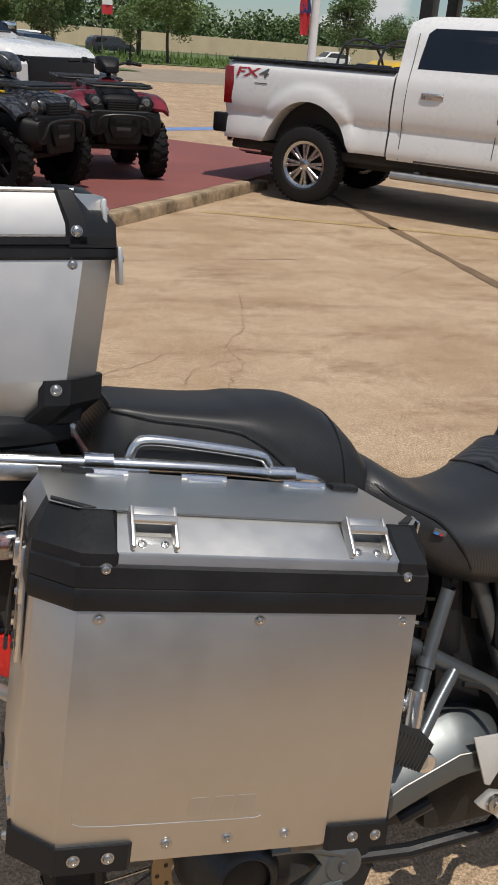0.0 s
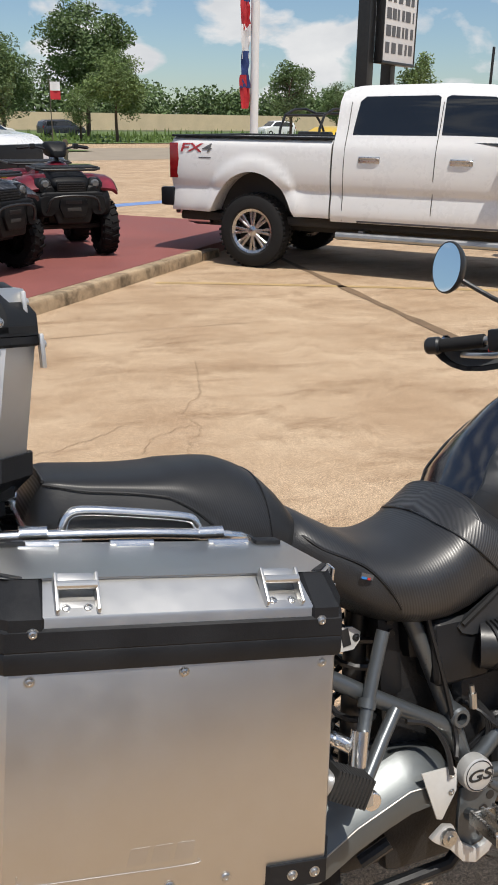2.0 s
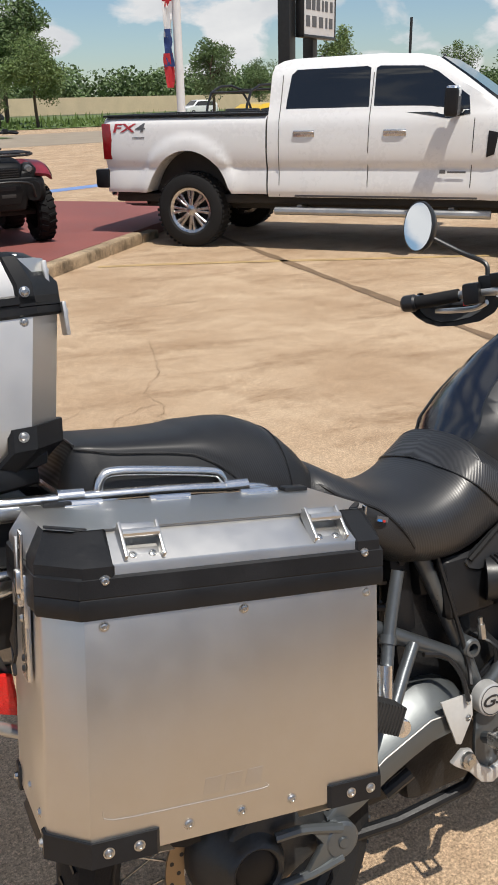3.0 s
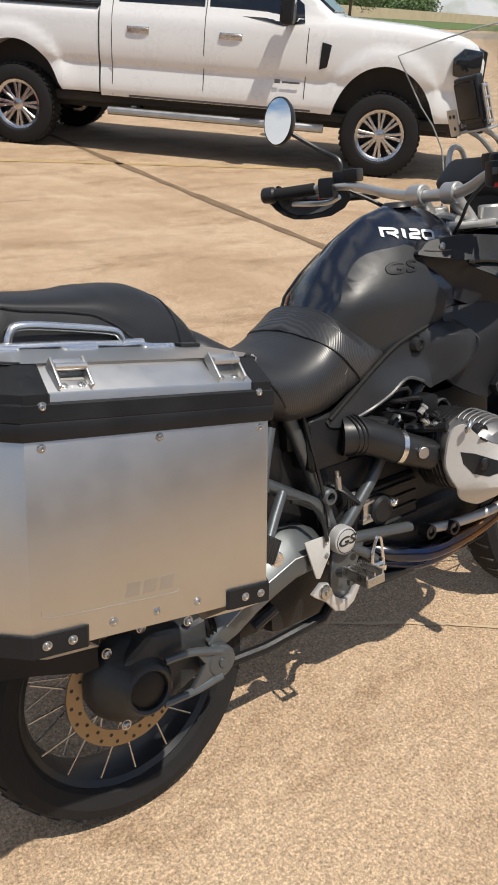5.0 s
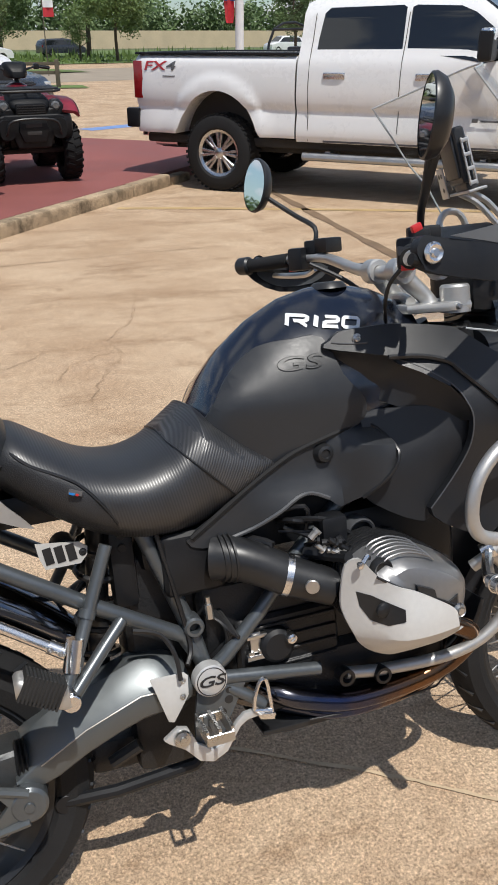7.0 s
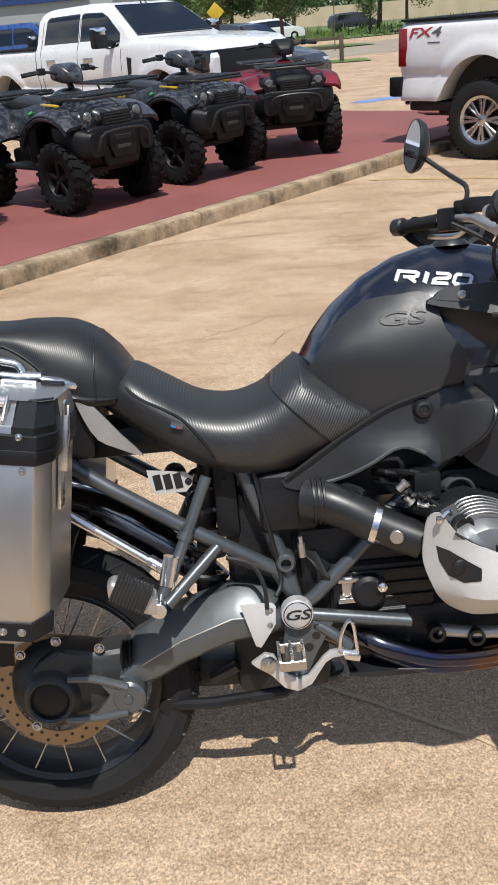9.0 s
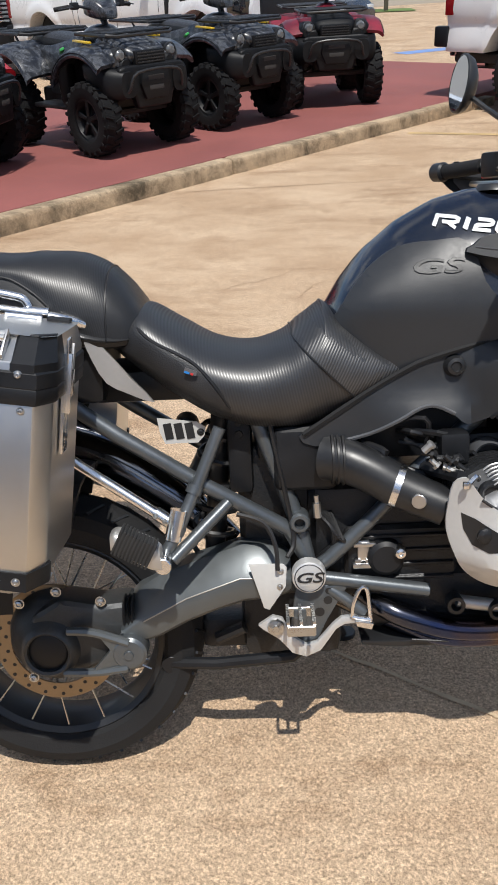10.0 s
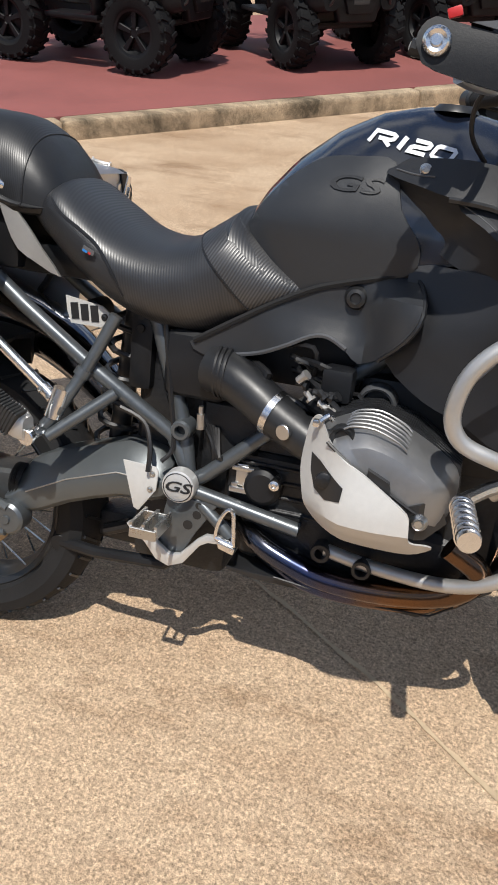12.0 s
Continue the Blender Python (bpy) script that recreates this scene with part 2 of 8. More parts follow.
M = {
    "lot": concrete("lot_concrete", (0.440, 0.305, 0.192), (0.26, 0.158, 0.086), (0.56, 0.416, 0.280), 0.92),
    "kerb": concrete("kerb_concrete", (0.42, 0.31, 0.20), (0.09, 0.07, 0.045), (0.50, 0.385, 0.255), 0.5, True, 0.44),
    "red": mat("red_painted_concrete", (0.235, 0.075, 0.065), 0.75, var=0.18, scale=1.3, bump=0.1, bscale=90),
    "crack": mat("crack_dirt", (0.27, 0.185, 0.11), 0.9, var=0.4, scale=7),
    "joint": mat("joint_filler", (0.175, 0.115, 0.068), 0.9, var=0.4, scale=5, bump=0.2),
    "yellow_line": mat("worn_yellow_paint", (0.44, 0.305, 0.14), 0.8, var=0.3, scale=3),
    "blue_line": mat("worn_blue_paint", (0.16, 0.26, 0.50), 0.8, var=0.3, scale=3),
    "grass": mat("mown_grass", (0.10, 0.15, 0.04), 0.9, var=0.5, scale=0.6, bump=0.5, bscale=20),
    "blade": mat("grass_blades", (0.115, 0.175, 0.04), 0.8, var=0.4, scale=2),
    "asphalt": mat("asphalt", (0.30, 0.25, 0.19), 0.85, var=0.2, scale=0.8, bump=0.2),
    "far_ground": mat("far_field", (0.10, 0.12, 0.05), 0.9, var=0.4, scale=0.05),
    "barrier": mat("tan_barrier", (0.58, 0.47, 0.31), 0.85, var=0.12, scale=0.4),
    "bark": mat("bark", (0.09, 0.065, 0.045), 0.9, var=0.4, scale=4, bump=0.6, bscale=30),
    "leaf": mat("leaves", (0.10, 0.155, 0.052), 0.6, var=0.45, scale=0.5),
    "leaf_pale": mat("young_leaves", (0.13, 0.19, 0.056), 0.6, var=0.4, scale=0.6),
    "white_paint": mat("white_vehicle_paint", (0.76, 0.76, 0.755), 0.28, var=0.025, scale=1.5, coat=0.6, rvar=0.05),
    "black_trim": mat("black_moulded_plastic", (0.0095, 0.0102, 0.012), 0.46, var=0.3, scale=12, bump=0.05, bscale=500, spec=0.35),
    "satin_black": mat("satin_black_metal", (0.016, 0.0166, 0.018), 0.38, var=0.3, scale=10),
    "rubber": mat("tyre_rubber", (0.015, 0.015, 0.0156), 0.78, var=0.3, scale=9, bump=0.12, bscale=220, spec=0.3),
    "quad_plastic": mat("matt_black_quad_plastic", (0.0052, 0.0056, 0.0066), 0.5, var=0.3, scale=12, bump=0.05, bscale=500, spec=0.28),
    # tyre rubber with a darker base colour, standing in for weaker light on it
    "quad_tyre": mat("dimmed_tyre_rubber", (0.0062, 0.0062, 0.0066), 0.75, var=0.3, scale=9, bump=0.12, bscale=220, spec=0.22),
    "chrome": mat("chrome", (0.86, 0.87, 0.88), 0.16, 1.0, var=0.04, scale=10, rvar=0.05),
    "wheel_chrome": mat("wheel_chrome", (0.54, 0.54, 0.55), 0.27, 1.0, var=0.08, scale=12, rvar=0.05),
    "dark_glass": mat("tinted_glass", (0.012, 0.014, 0.016), 0.04, var=0.1, scale=3, spec=0.8, rvar=0.02),
    "cast_alu": mat("satin_cast_aluminium", (0.60, 0.60, 0.59), 0.40, 0.45, var=0.08, scale=14, bump=0.03, bscale=300),
    "lamp_glass": mat("headlamp_glass", (0.11, 0.115, 0.12), 0.10, var=0.3, scale=40, coat=0.8),
    "red_lens": mat("red_lens", (0.24, 0.010, 0.012), 0.18, var=0.2, scale=20, coat=0.5),
    "red_reflector": mat("red_reflector", (0.85, 0.03, 0.025), 0.25, var=0.08, scale=60, bump=0.3, bscale=400),
    "clear_lens": mat("clear_lens", (0.62, 0.64, 0.66), 0.12, var=0.15, scale=25, coat=0.8),
    "indicator_lens": glass("indicator_lens", (0.80, 0.78, 0.74), 0.12, 0.75),
    "amber": mat("amber_lens", (0.55, 0.13, 0.015), 0.25, var=0.15, scale=40),
    "under": mat("underbody", (0.03, 0.028, 0.026), 0.8, var=0.4, scale=6),
    "decal_red": mat("red_decal", (0.38, 0.03, 0.04), 0.5, var=0.1),
    "decal_grey": mat("grey_decal", (0.10, 0.10, 0.105), 0.5, var=0.1),
    "white_print": mat("white_print", (0.78, 0.79, 0.80), 0.35, var=0.05),
    "blue_paint": mat("blue_vehicle_paint", (0.02, 0.06, 0.22), 0.3, var=0.1, coat=0.6),
    "dark_paint": mat("dark_vehicle_paint", (0.03, 0.034, 0.045), 0.3, var=0.1, coat=0.5),
    "yellow_paint": mat("yellow_vehicle_paint", (0.65, 0.42, 0.02), 0.35, var=0.1, coat=0.3),
    "wall_grey": mat("grey_wall_panel", (0.36, 0.36, 0.37), 0.7, var=0.06, scale=0.6),
    "flag_white": mat("flag_white", (0.72, 0.72, 0.72), 0.8, var=0.05),
    "flag_red": mat("flag_red", (0.50, 0.03, 0.04), 0.8, var=0.1),
    "flag_blue": mat("flag_blue", (0.03, 0.06, 0.20), 0.8, var=0.1),
    "steel": mat("galvanised_steel", (0.42, 0.43, 0.44), 0.4, 0.8, var=0.15, scale=8),
    "post": mat("weathered_post", (0.10, 0.085, 0.06), 0.9, var=0.3, scale=5),
    # the motorcycle
    "alu": mat("brushed_aluminium", (0.62, 0.615, 0.60), 0.36, 1.0, var=0.05, scale=2.2, stretch=(1, 1, 1), rvar=0.06, bump=0.012, bscale=260),
    "alu_satin": mat("satin_aluminium", (0.66, 0.655, 0.645), 0.47, 1.0, var=0.05, scale=2.2, rvar=0.06, bump=0.012, bscale=260),
    "alu_dull": mat("worn_aluminium", (0.44, 0.43, 0.41), 0.5, 0.9, var=0.1, scale=9),
    "alu_bright": mat("polished_aluminium", (0.80, 0.80, 0.80), 0.24, 1.0, var=0.05, scale=8, rvar=0.05),
    "silver_paint": mat("silver_paint", (0.52, 0.515, 0.50), 0.44, 0.75, var=0.07, scale=9, bump=0.03, bscale=300),
    "cover": mat("magnesium_cover", (0.56, 0.555, 0.535), 0.38, 0.1, var=0.08, scale=7, bump=0.03, bscale=400),
    "frame": mat("grey_frame_paint", (0.125, 0.138, 0.148), 0.36, 0.6, var=0.12, scale=10, bump=0.03, bscale=300),
    "engine": mat("dark_engine_casting", (0.021, 0.0215, 0.023), 0.40, 0.3, var=0.4, scale=9, bump=0.15, bscale=180),
    "swing": mat("swingarm_paint", (0.135, 0.148, 0.153), 0.42, 0.6, var=0.06, scale=3, bump=0.02, bscale=320),
    "drive": mat("dark_final_drive", (0.05, 0.053, 0.055), 0.42, 0.4, var=0.25, scale=8, bump=0.06, bscale=200),
    "tank_paint": mat("midnight_gloss_paint", (0.006, 0.008, 0.015), 0.22, var=0.1, coat=1.0, rvar=0.04),
    "matt_grey": mat("matt_grey_panel", (0.025, 0.0268, 0.030), 0.42, var=0.1, scale=10, bump=0.05, bscale=700),
    "fairing": mat("dark_fairing_plastic", (0.0125, 0.0135, 0.016), 0.45, var=0.15, scale=9, bump=0.05, bscale=700),
    "leather": mat("black_leather", (0.019, 0.0196, 0.0215), 0.40, var=0.25, scale=14, bump=0.18, bscale=420),
    "smooth_vinyl": mat("smooth_black_vinyl", (0.013, 0.0134, 0.0145), 0.42, var=0.2, scale=14, bump=0.05, bscale=500),
    "piping": mat("seat_piping", (0.012, 0.012, 0.013), 0.4, var=0.2),
    "steel_bolt": mat("steel_bolt", (0.55, 0.55, 0.54), 0.3, 1.0, var=0.1, scale=30),
    "bronze": mat("disc_steel", (0.33, 0.25, 0.16), 0.42, 0.9, var=0.12, scale=9),
    "disc_grey": mat("grey_disc_steel", (0.24, 0.23, 0.215), 0.45, 0.9, var=0.15, scale=9),
    "black_hose": mat("black_hose", (0.012, 0.012, 0.013), 0.45, var=0.2),
    "dark_chrome": mat("dark_chrome", (0.22, 0.225, 0.24), 0.12, 1.0, var=0.1, scale=6, rvar=0.05),
    "mirror": mat("mirror_glass", (0.86, 0.88, 0.90), 0.015, 1.0, var=0.01, rvar=0.01),
    "badge_blue": mat("badge_blue", (0.03, 0.20, 0.55), 0.25, var=0.05, coat=0.5),
    "peg_rubber": mat("peg_rubber", (0.02, 0.02, 0.02), 0.65, var=0.2, scale=30),
    "red_plastic": mat("red_plastic", (0.55, 0.03, 0.03), 0.35, var=0.1),
    "red_body": mat("red_quad_plastic", (0.55, 0.012, 0.02), 0.3, var=0.06, coat=0.3),
    "green_flash": mat("green_stripe", (0.03, 0.30, 0.06), 0.4, var=0.1),
    "joint_pale": mat("pale_joint", (0.48, 0.365, 0.235), 0.85, var=0.2),
    "red_dark": mat("dark_red_quad_plastic", (0.13, 0.006, 0.016), 0.40, var=0.9, scale=4, coat=0.2),
    "head_grey": mat("satin_head_cover", (0.28, 0.28, 0.282), 0.40, 0.7, var=0.08, scale=8, bump=0.02, bscale=300),
    # paler grey that paints highlights along panel edges
    "lit_edge": mat("pale_edge_highlight", (0.075, 0.078, 0.084), 0.4, var=0.1),
    "smoke": mat("smoked_shield", (0.10, 0.105, 0.11), 0.35, var=0.1),
    "screen_edge": mat("screen_edge", (0.45, 0.47, 0.47), 0.15, var=0.05),
    "screen": glass("clear_screen", (0.985, 0.99, 0.99), 0.02, 0.02, 1.45, 0.26),
}


def extra_materials():
    """Surfaces with a pattern of their own."""
    # ribbed carbon-look vinyl
    m = M["leather"].copy(); m.name = "ribbed_vinyl"
    n, l = m.node_tree.nodes, m.node_tree.links
    tc = n.new("ShaderNodeTexCoord")
    w = n.new("ShaderNodeTexWave"); w.bands_direction = "X"; w.inputs["Scale"].default_value = 60.0; w.inputs["Distortion"].default_value = 0.15; w.inputs["Detail"].default_value = 2; w.inputs["Detail Scale"].default_value = 30
    mp = n.new("ShaderNodeMapping"); mp.inputs["Rotation"].default_value = (0, radians(12), radians(0))
    l.new(tc.outputs["Object"], mp.inputs["Vector"]); l.new(mp.outputs[0], w.inputs["Vector"])
    bp = n.new("ShaderNodeBump"); bp.inputs["Strength"].default_value = 0.12; bp.inputs["Distance"].default_value = 0.0012
    l.new(w.outputs["Fac"], bp.inputs["Height"]); l.new(bp.outputs[0], n["Principled BSDF"].inputs["Normal"])
    # the top of the seat is smooth: the ribs stand on its flanks
    ge = n.new("ShaderNodeNewGeometry"); sz = n.new("ShaderNodeSeparateXYZ"); l.new(ge.outputs["Normal"], sz.inputs[0])
    up = n.new("ShaderNodeMapRange"); up.inputs["From Min"].default_value = 0.70; up.inputs["From Max"].default_value = 0.95; up.inputs["To Min"].default_value = 1.0; up.inputs["To Max"].default_value = 0.12
    l.new(sz.outputs["Z"], up.inputs["Value"])
    fade = n.new("ShaderNodeMath"); fade.operation = "MULTIPLY"; l.new(w.outputs["Fac"], fade.inputs[0]); l.new(up.outputs["Result"], fade.inputs[1])
    l.new(fade.outputs[0], bp.inputs["Height"])
    # the threads differ a little in tone and gloss
    b = n["Principled BSDF"]
    src = b.inputs["Base Color"].links[0].from_socket
    tn = n.new("ShaderNodeMapRange"); tn.inputs["To Min"].default_value = 0.66; tn.inputs["To Max"].default_value = 1.5
    l.new(fade.outputs[0], tn.inputs["Value"])
    cc = n.new("ShaderNodeVectorMath"); cc.operation = "SCALE"
    l.new(src, cc.inputs[0]); l.new(tn.outputs["Result"], cc.inputs["Scale"]); l.new(cc.outputs[0], b.inputs["Base Color"])
    rg = n.new("ShaderNodeMapRange"); rg.inputs["To Min"].default_value = 0.48; rg.inputs["To Max"].default_value = 0.33
    l.new(fade.outputs[0], rg.inputs["Value"]); l.new(rg.outputs["Result"], b.inputs["Roughness"])
    M["ribbed"] = m
    n["Principled BSDF"].inputs["Specular IOR Level"].default_value = 0.8
    soft_m = m.copy(); soft_m.name = "fine_ribbed_vinyl"
    soft_m.node_tree.nodes["Principled BSDF"].inputs["Specular IOR Level"].default_value = 0.5
    for nd in soft_m.node_tree.nodes:
        if nd.type == "TEX_WAVE":
            nd.inputs["Scale"].default_value = 80.0
        if nd.type == "BUMP":
            nd.inputs["Strength"].default_value = 0.08
        if nd.type == "MAP_RANGE" and abs(nd.inputs["To Max"].default_value - 1.5) < 0.01:
            nd.inputs["To Min"].default_value, nd.inputs["To Max"].default_value = 0.65, 1.1
    M["ribbed_fine"] = soft_m
    m = m.copy(); m.name = "ribbed_nose_vinyl"
    for nd in m.node_tree.nodes:
        if nd.type == "TEX_WAVE":
            nd.inputs["Scale"].default_value = 60.0
        if nd.type == "MAP_RANGE" and abs(nd.inputs["To Max"].default_value - 1.5) < 0.01:
            nd.inputs["To Min"].default_value, nd.inputs["To Max"].default_value = 0.42, 2.0
        if nd.type == "MAP_RANGE" and abs(nd.inputs["To Max"].default_value - 0.12) < 0.01:
            nd.inputs["From Max"].default_value, nd.inputs["To Max"].default_value = 0.85, 0.25
        if nd.type == "MAPPING" and nd.inputs["Rotation"].default_value[1] > 0.1:
            nd.inputs["Rotation"].default_value = (0, radians(-28), 0)
        if nd.type == "BUMP":
            nd.inputs["Strength"].default_value = 0.3
        if nd.type == "MIX":
            nd.inputs["A"].default_value, nd.inputs["B"].default_value = (0.024, 0.024, 0.025, 1), (0.038, 0.038, 0.040, 1)
    M["ribbed_panel"] = m
    # heat-tinted exhaust steel: straw, purple and blue bands
    m = bpy.data.materials.new("heat_tinted_steel"); m.use_nodes = True
    n, l = m.node_tree.nodes, m.node_tree.links
    b = n["Principled BSDF"]; b.inputs["Metallic"].default_value = 1.0; b.inputs["Roughness"].default_value = 0.2
    tc = n.new("ShaderNodeTexCoord"); sp = n.new("ShaderNodeSeparateXYZ"); l.new(tc.outputs["Object"], sp.inputs[0])
    no = n.new("ShaderNodeTexNoise"); no.inputs["Scale"].default_value = 9.0; l.new(tc.outputs["Object"], no.inputs["Vector"])
    ad = n.new("ShaderNodeMath"); ad.operation = "MULTIPLY_ADD"; ad.inputs[1].default_value = 0.25; l.new(no.outputs["Fac"], ad.inputs[0]); l.new(sp.outputs["X"], ad.inputs[2])
    mr = n.new("ShaderNodeMapRange"); mr.inputs["From Min"].default_value = 0.68; mr.inputs["From Max"].default_value = 1.2; l.new(ad.outputs[0], mr.inputs["Value"])
    cr = n.new("ShaderNodeValToRGB"); e = cr.color_ramp.elements
    e[0].color, e[1].color = (0.15, 0.14, 0.13, 1), (0.12, 0.075, 0.05, 1)
    for p, c in ((0.25, (0.07, 0.08, 0.12, 1)), (0.42, (0.05, 0.065, 0.14, 1)), (0.55, (0.11, 0.085, 0.085, 1)), (0.72, (0.19, 0.10, 0.05, 1))):
        k = e.new(p); k.color = c
    l.new(mr.outputs["Result"], cr.inputs[0]); l.new(cr.outputs[0], b.inputs["Base Color"])
    M["tinted"] = m
    # grey woodland print of the quads' bodywork
    m = bpy.data.materials.new("woodland_print"); m.use_nodes = True
    n, l = m.node_tree.nodes, m.node_tree.links
    b = n["Principled BSDF"]; b.inputs["Roughness"].default_value = 0.3; b.inputs["Coat Weight"].default_value = 0.3
    tc = n.new("ShaderNodeTexCoord")
    no = n.new("ShaderNodeTexNoise"); no.inputs["Scale"].default_value = 7.0; no.inputs["Detail"].default_value = 8; no.inputs["Distortion"].default_value = 3.0; no.inputs["Roughness"].default_value = 0.65
    l.new(tc.outputs["Object"], no.inputs["Vector"])
    cr = n.new("ShaderNodeValToRGB"); e = cr.color_ramp.elements
    e[0].position, e[1].position = 0.40, 0.66
    e[0].color, e[1].color = (0.008, 0.009, 0.011, 1), (0.17, 0.18, 0.20, 1)
    for p, c in ((0.5, (0.022, 0.024, 0.03, 1)), (0.545, (0.075, 0.08, 0.09, 1)), (0.59, (0.025, 0.027, 0.03, 1))):
        k = e.new(p); k.color = c
    l.new(no.outputs["Fac"], cr.inputs[0]); l.new(cr.outputs[0], b.inputs["Base Color"])
    M["camo"] = m
    M["tank_paint"].node_tree.nodes["Principled BSDF"].inputs["Coat Roughness"].default_value = 0.14


extra_materials()

# ---- building tools ----
def finish(name, bm, material, parent=None, label="", smooth=True):
    me = bpy.data.meshes.new(name)
    bmesh.ops.recalc_face_normals(bm, faces=bm.faces)
    if smooth:
        for f in bm.faces:
            f.smooth = True
        for e in bm.edges:
            if len(e.link_faces) == 2 and e.calc_face_angle(0.0) > radians(32):
                e.smooth = False
    bm.to_mesh(me)
    bm.free()
    me.materials.append(M[material] if isinstance(material, str) else material)
    ob = new(name, me)
    if parent is not None:
        ob.parent = parent
    if label:
        ob["label"] = label
    return ob


def part(name, bm, material, parent, label="", smooth=True):
    """Links a bmesh as one mesh object under a thing or a part."""
    return finish(name, bm, material, parent, label, smooth)


def thing(name, m, label, category, group=""):
    ob = new(name)
    ob.empty_display_size = 0.1
    ob.matrix_world = m
    return tagged(ob, label, category, group)


def join(*bms):
    out = bms[0]
    for b in bms[1:]:
        me = bpy.data.meshes.new("tmp")
        b.to_mesh(me); b.free()
        out.from_mesh(me)
        bpy.data.meshes.remove(me)
    return out


def moved(bm, m):
    bm.transform(m)
    return bm


def box(x0, x1, y0, y1, z0, z1, bevel=0.0, seg=2):
    bm = bmesh.new()
    bmesh.ops.create_cube(bm, size=1.0, matrix=Matrix.Translation(((x0 + x1) / 2, (y0 + y1) / 2, (z0 + z1) / 2)) @ Matrix.Diagonal((x1 - x0, y1 - y0, z1 - z0, 1)))
    if bevel:
        bmesh.ops.bevel(bm, geom=bm.edges[:], offset=bevel, segments=seg, affect="EDGES", profile=0.6)
    return bm


def spline(pts, steps=8, closed=False):
    """Points of a smooth curve through the given ones."""
    p = [Vector(a) for a in pts]
    out, n = [], len(p)
    for i in range(n if closed else n - 1):
        a, b, c, d = (p[(i + k) % n] if closed else p[min(max(i + k, 0), n - 1)] for k in (-1, 0, 1, 2))
        for s in range(steps):
            t = s / steps
            out.append(0.5 * (2 * b + (c - a) * t + (2 * a - 5 * b + 4 * c - d) * t * t + (3 * b - a - 3 * c + d) * t**3))
    if not closed:
        out.append(p[-1])
    return out


def tube(pts, r, n=10, closed=False, steps=0, flat=1.0, rads=None):
    """A round bar swept along points; steps > 0 smooths the path; rads: a radius for each given point."""
    pts = [Vector(a) for a in pts]
    k = len(pts)
    path = spline(pts, steps, closed) if steps else pts
    m = len(path)
    rr = [r] * m
    if rads:
        rr = [float(np.interp(i / max(1, m - 1) * (k - 1), range(k), rads)) for i in range(m)]
    bm = bmesh.new()
    rings, up = [], None
    for i, p in enumerate(path):
        a = path[(i - 1) % m] if closed or i else p
        b = path[(i + 1) % m] if closed or i < m - 1 else p
        d = (b - a).normalized()
        if up is None:
            up = d.orthogonal().normalized()
        up = (up - d * up.dot(d)).normalized()
        side = d.cross(up)
        rings.append([bm.verts.new(p + (up * math.cos(q) * flat + side * math.sin(q)) * rr[i]) for q in (2 * math.pi * j / n for j in range(n))])
    for i in range(m if closed else m - 1):
        a, b = rings[i], rings[(i + 1) % m]
        for j in range(n):
            bm.faces.new((a[j], a[(j + 1) % n], b[(j + 1) % n], b[j]))
    if not closed:
        bm.faces.new(rings[0][::-1]); bm.faces.new(rings[-1])
    return bm


def lathe(profile, n=32, axis="Y", at=(0, 0, 0), closed=False):
    """Turns (radius, along) points round an axis."""
    bm = bmesh.new()
    rings = []
    for r, a in profile:
        ring = []
        for j in range(n if r > 1e-6 else 1):
            q = 2 * math.pi * j / n
            c, s = r * math.cos(q), r * math.sin(q)
            v = {"Y": (c, a, s), "Z": (c, s, a), "X": (a, c, s)}[axis]
            ring.append(bm.verts.new(Vector(v) + Vector(at)))
        rings.append(ring)
    pairs = list(zip(rings, rings[1:])) + ([(rings[-1], rings[0])] if closed else [])
    for a, b in pairs:
        for j in range(n):
            k = (j + 1) % n
            f = [a[j % len(a)], a[k % len(a)], b[k % len(b)], b[j % len(b)]]
            f = list(dict.fromkeys(f))
            if len(f) > 2:
                bm.faces.new(f)
    return bm


def disc(at, r, depth, axis="Y", n=24, bevel=0.15):
    """A short cylinder with a rounded rim, from at along -axis."""
    b = bevel * min(r, abs(depth))
    s = 1 if depth > 0 else -1
    return lathe([(0, 0), (r, 0), (r, depth - s * b), (r - b, depth), (0, depth)], n, axis, at)


def loft(rings, close=True, caps=True):
    """Skins rings of equal length."""
    bm = bmesh.new()
    vs = [[bm.verts.new(p) for p in ring] for ring in rings]
    n = len(vs[0])
    for a, b in zip(vs, vs[1:]):
        for j in range(n if close else n - 1):
            k = (j + 1) % n
            bm.faces.new((a[j], a[k], b[k], b[j]))
    if caps and close:
        bm.faces.new(vs[0][::-1]); bm.faces.new(vs[-1])
    return bm


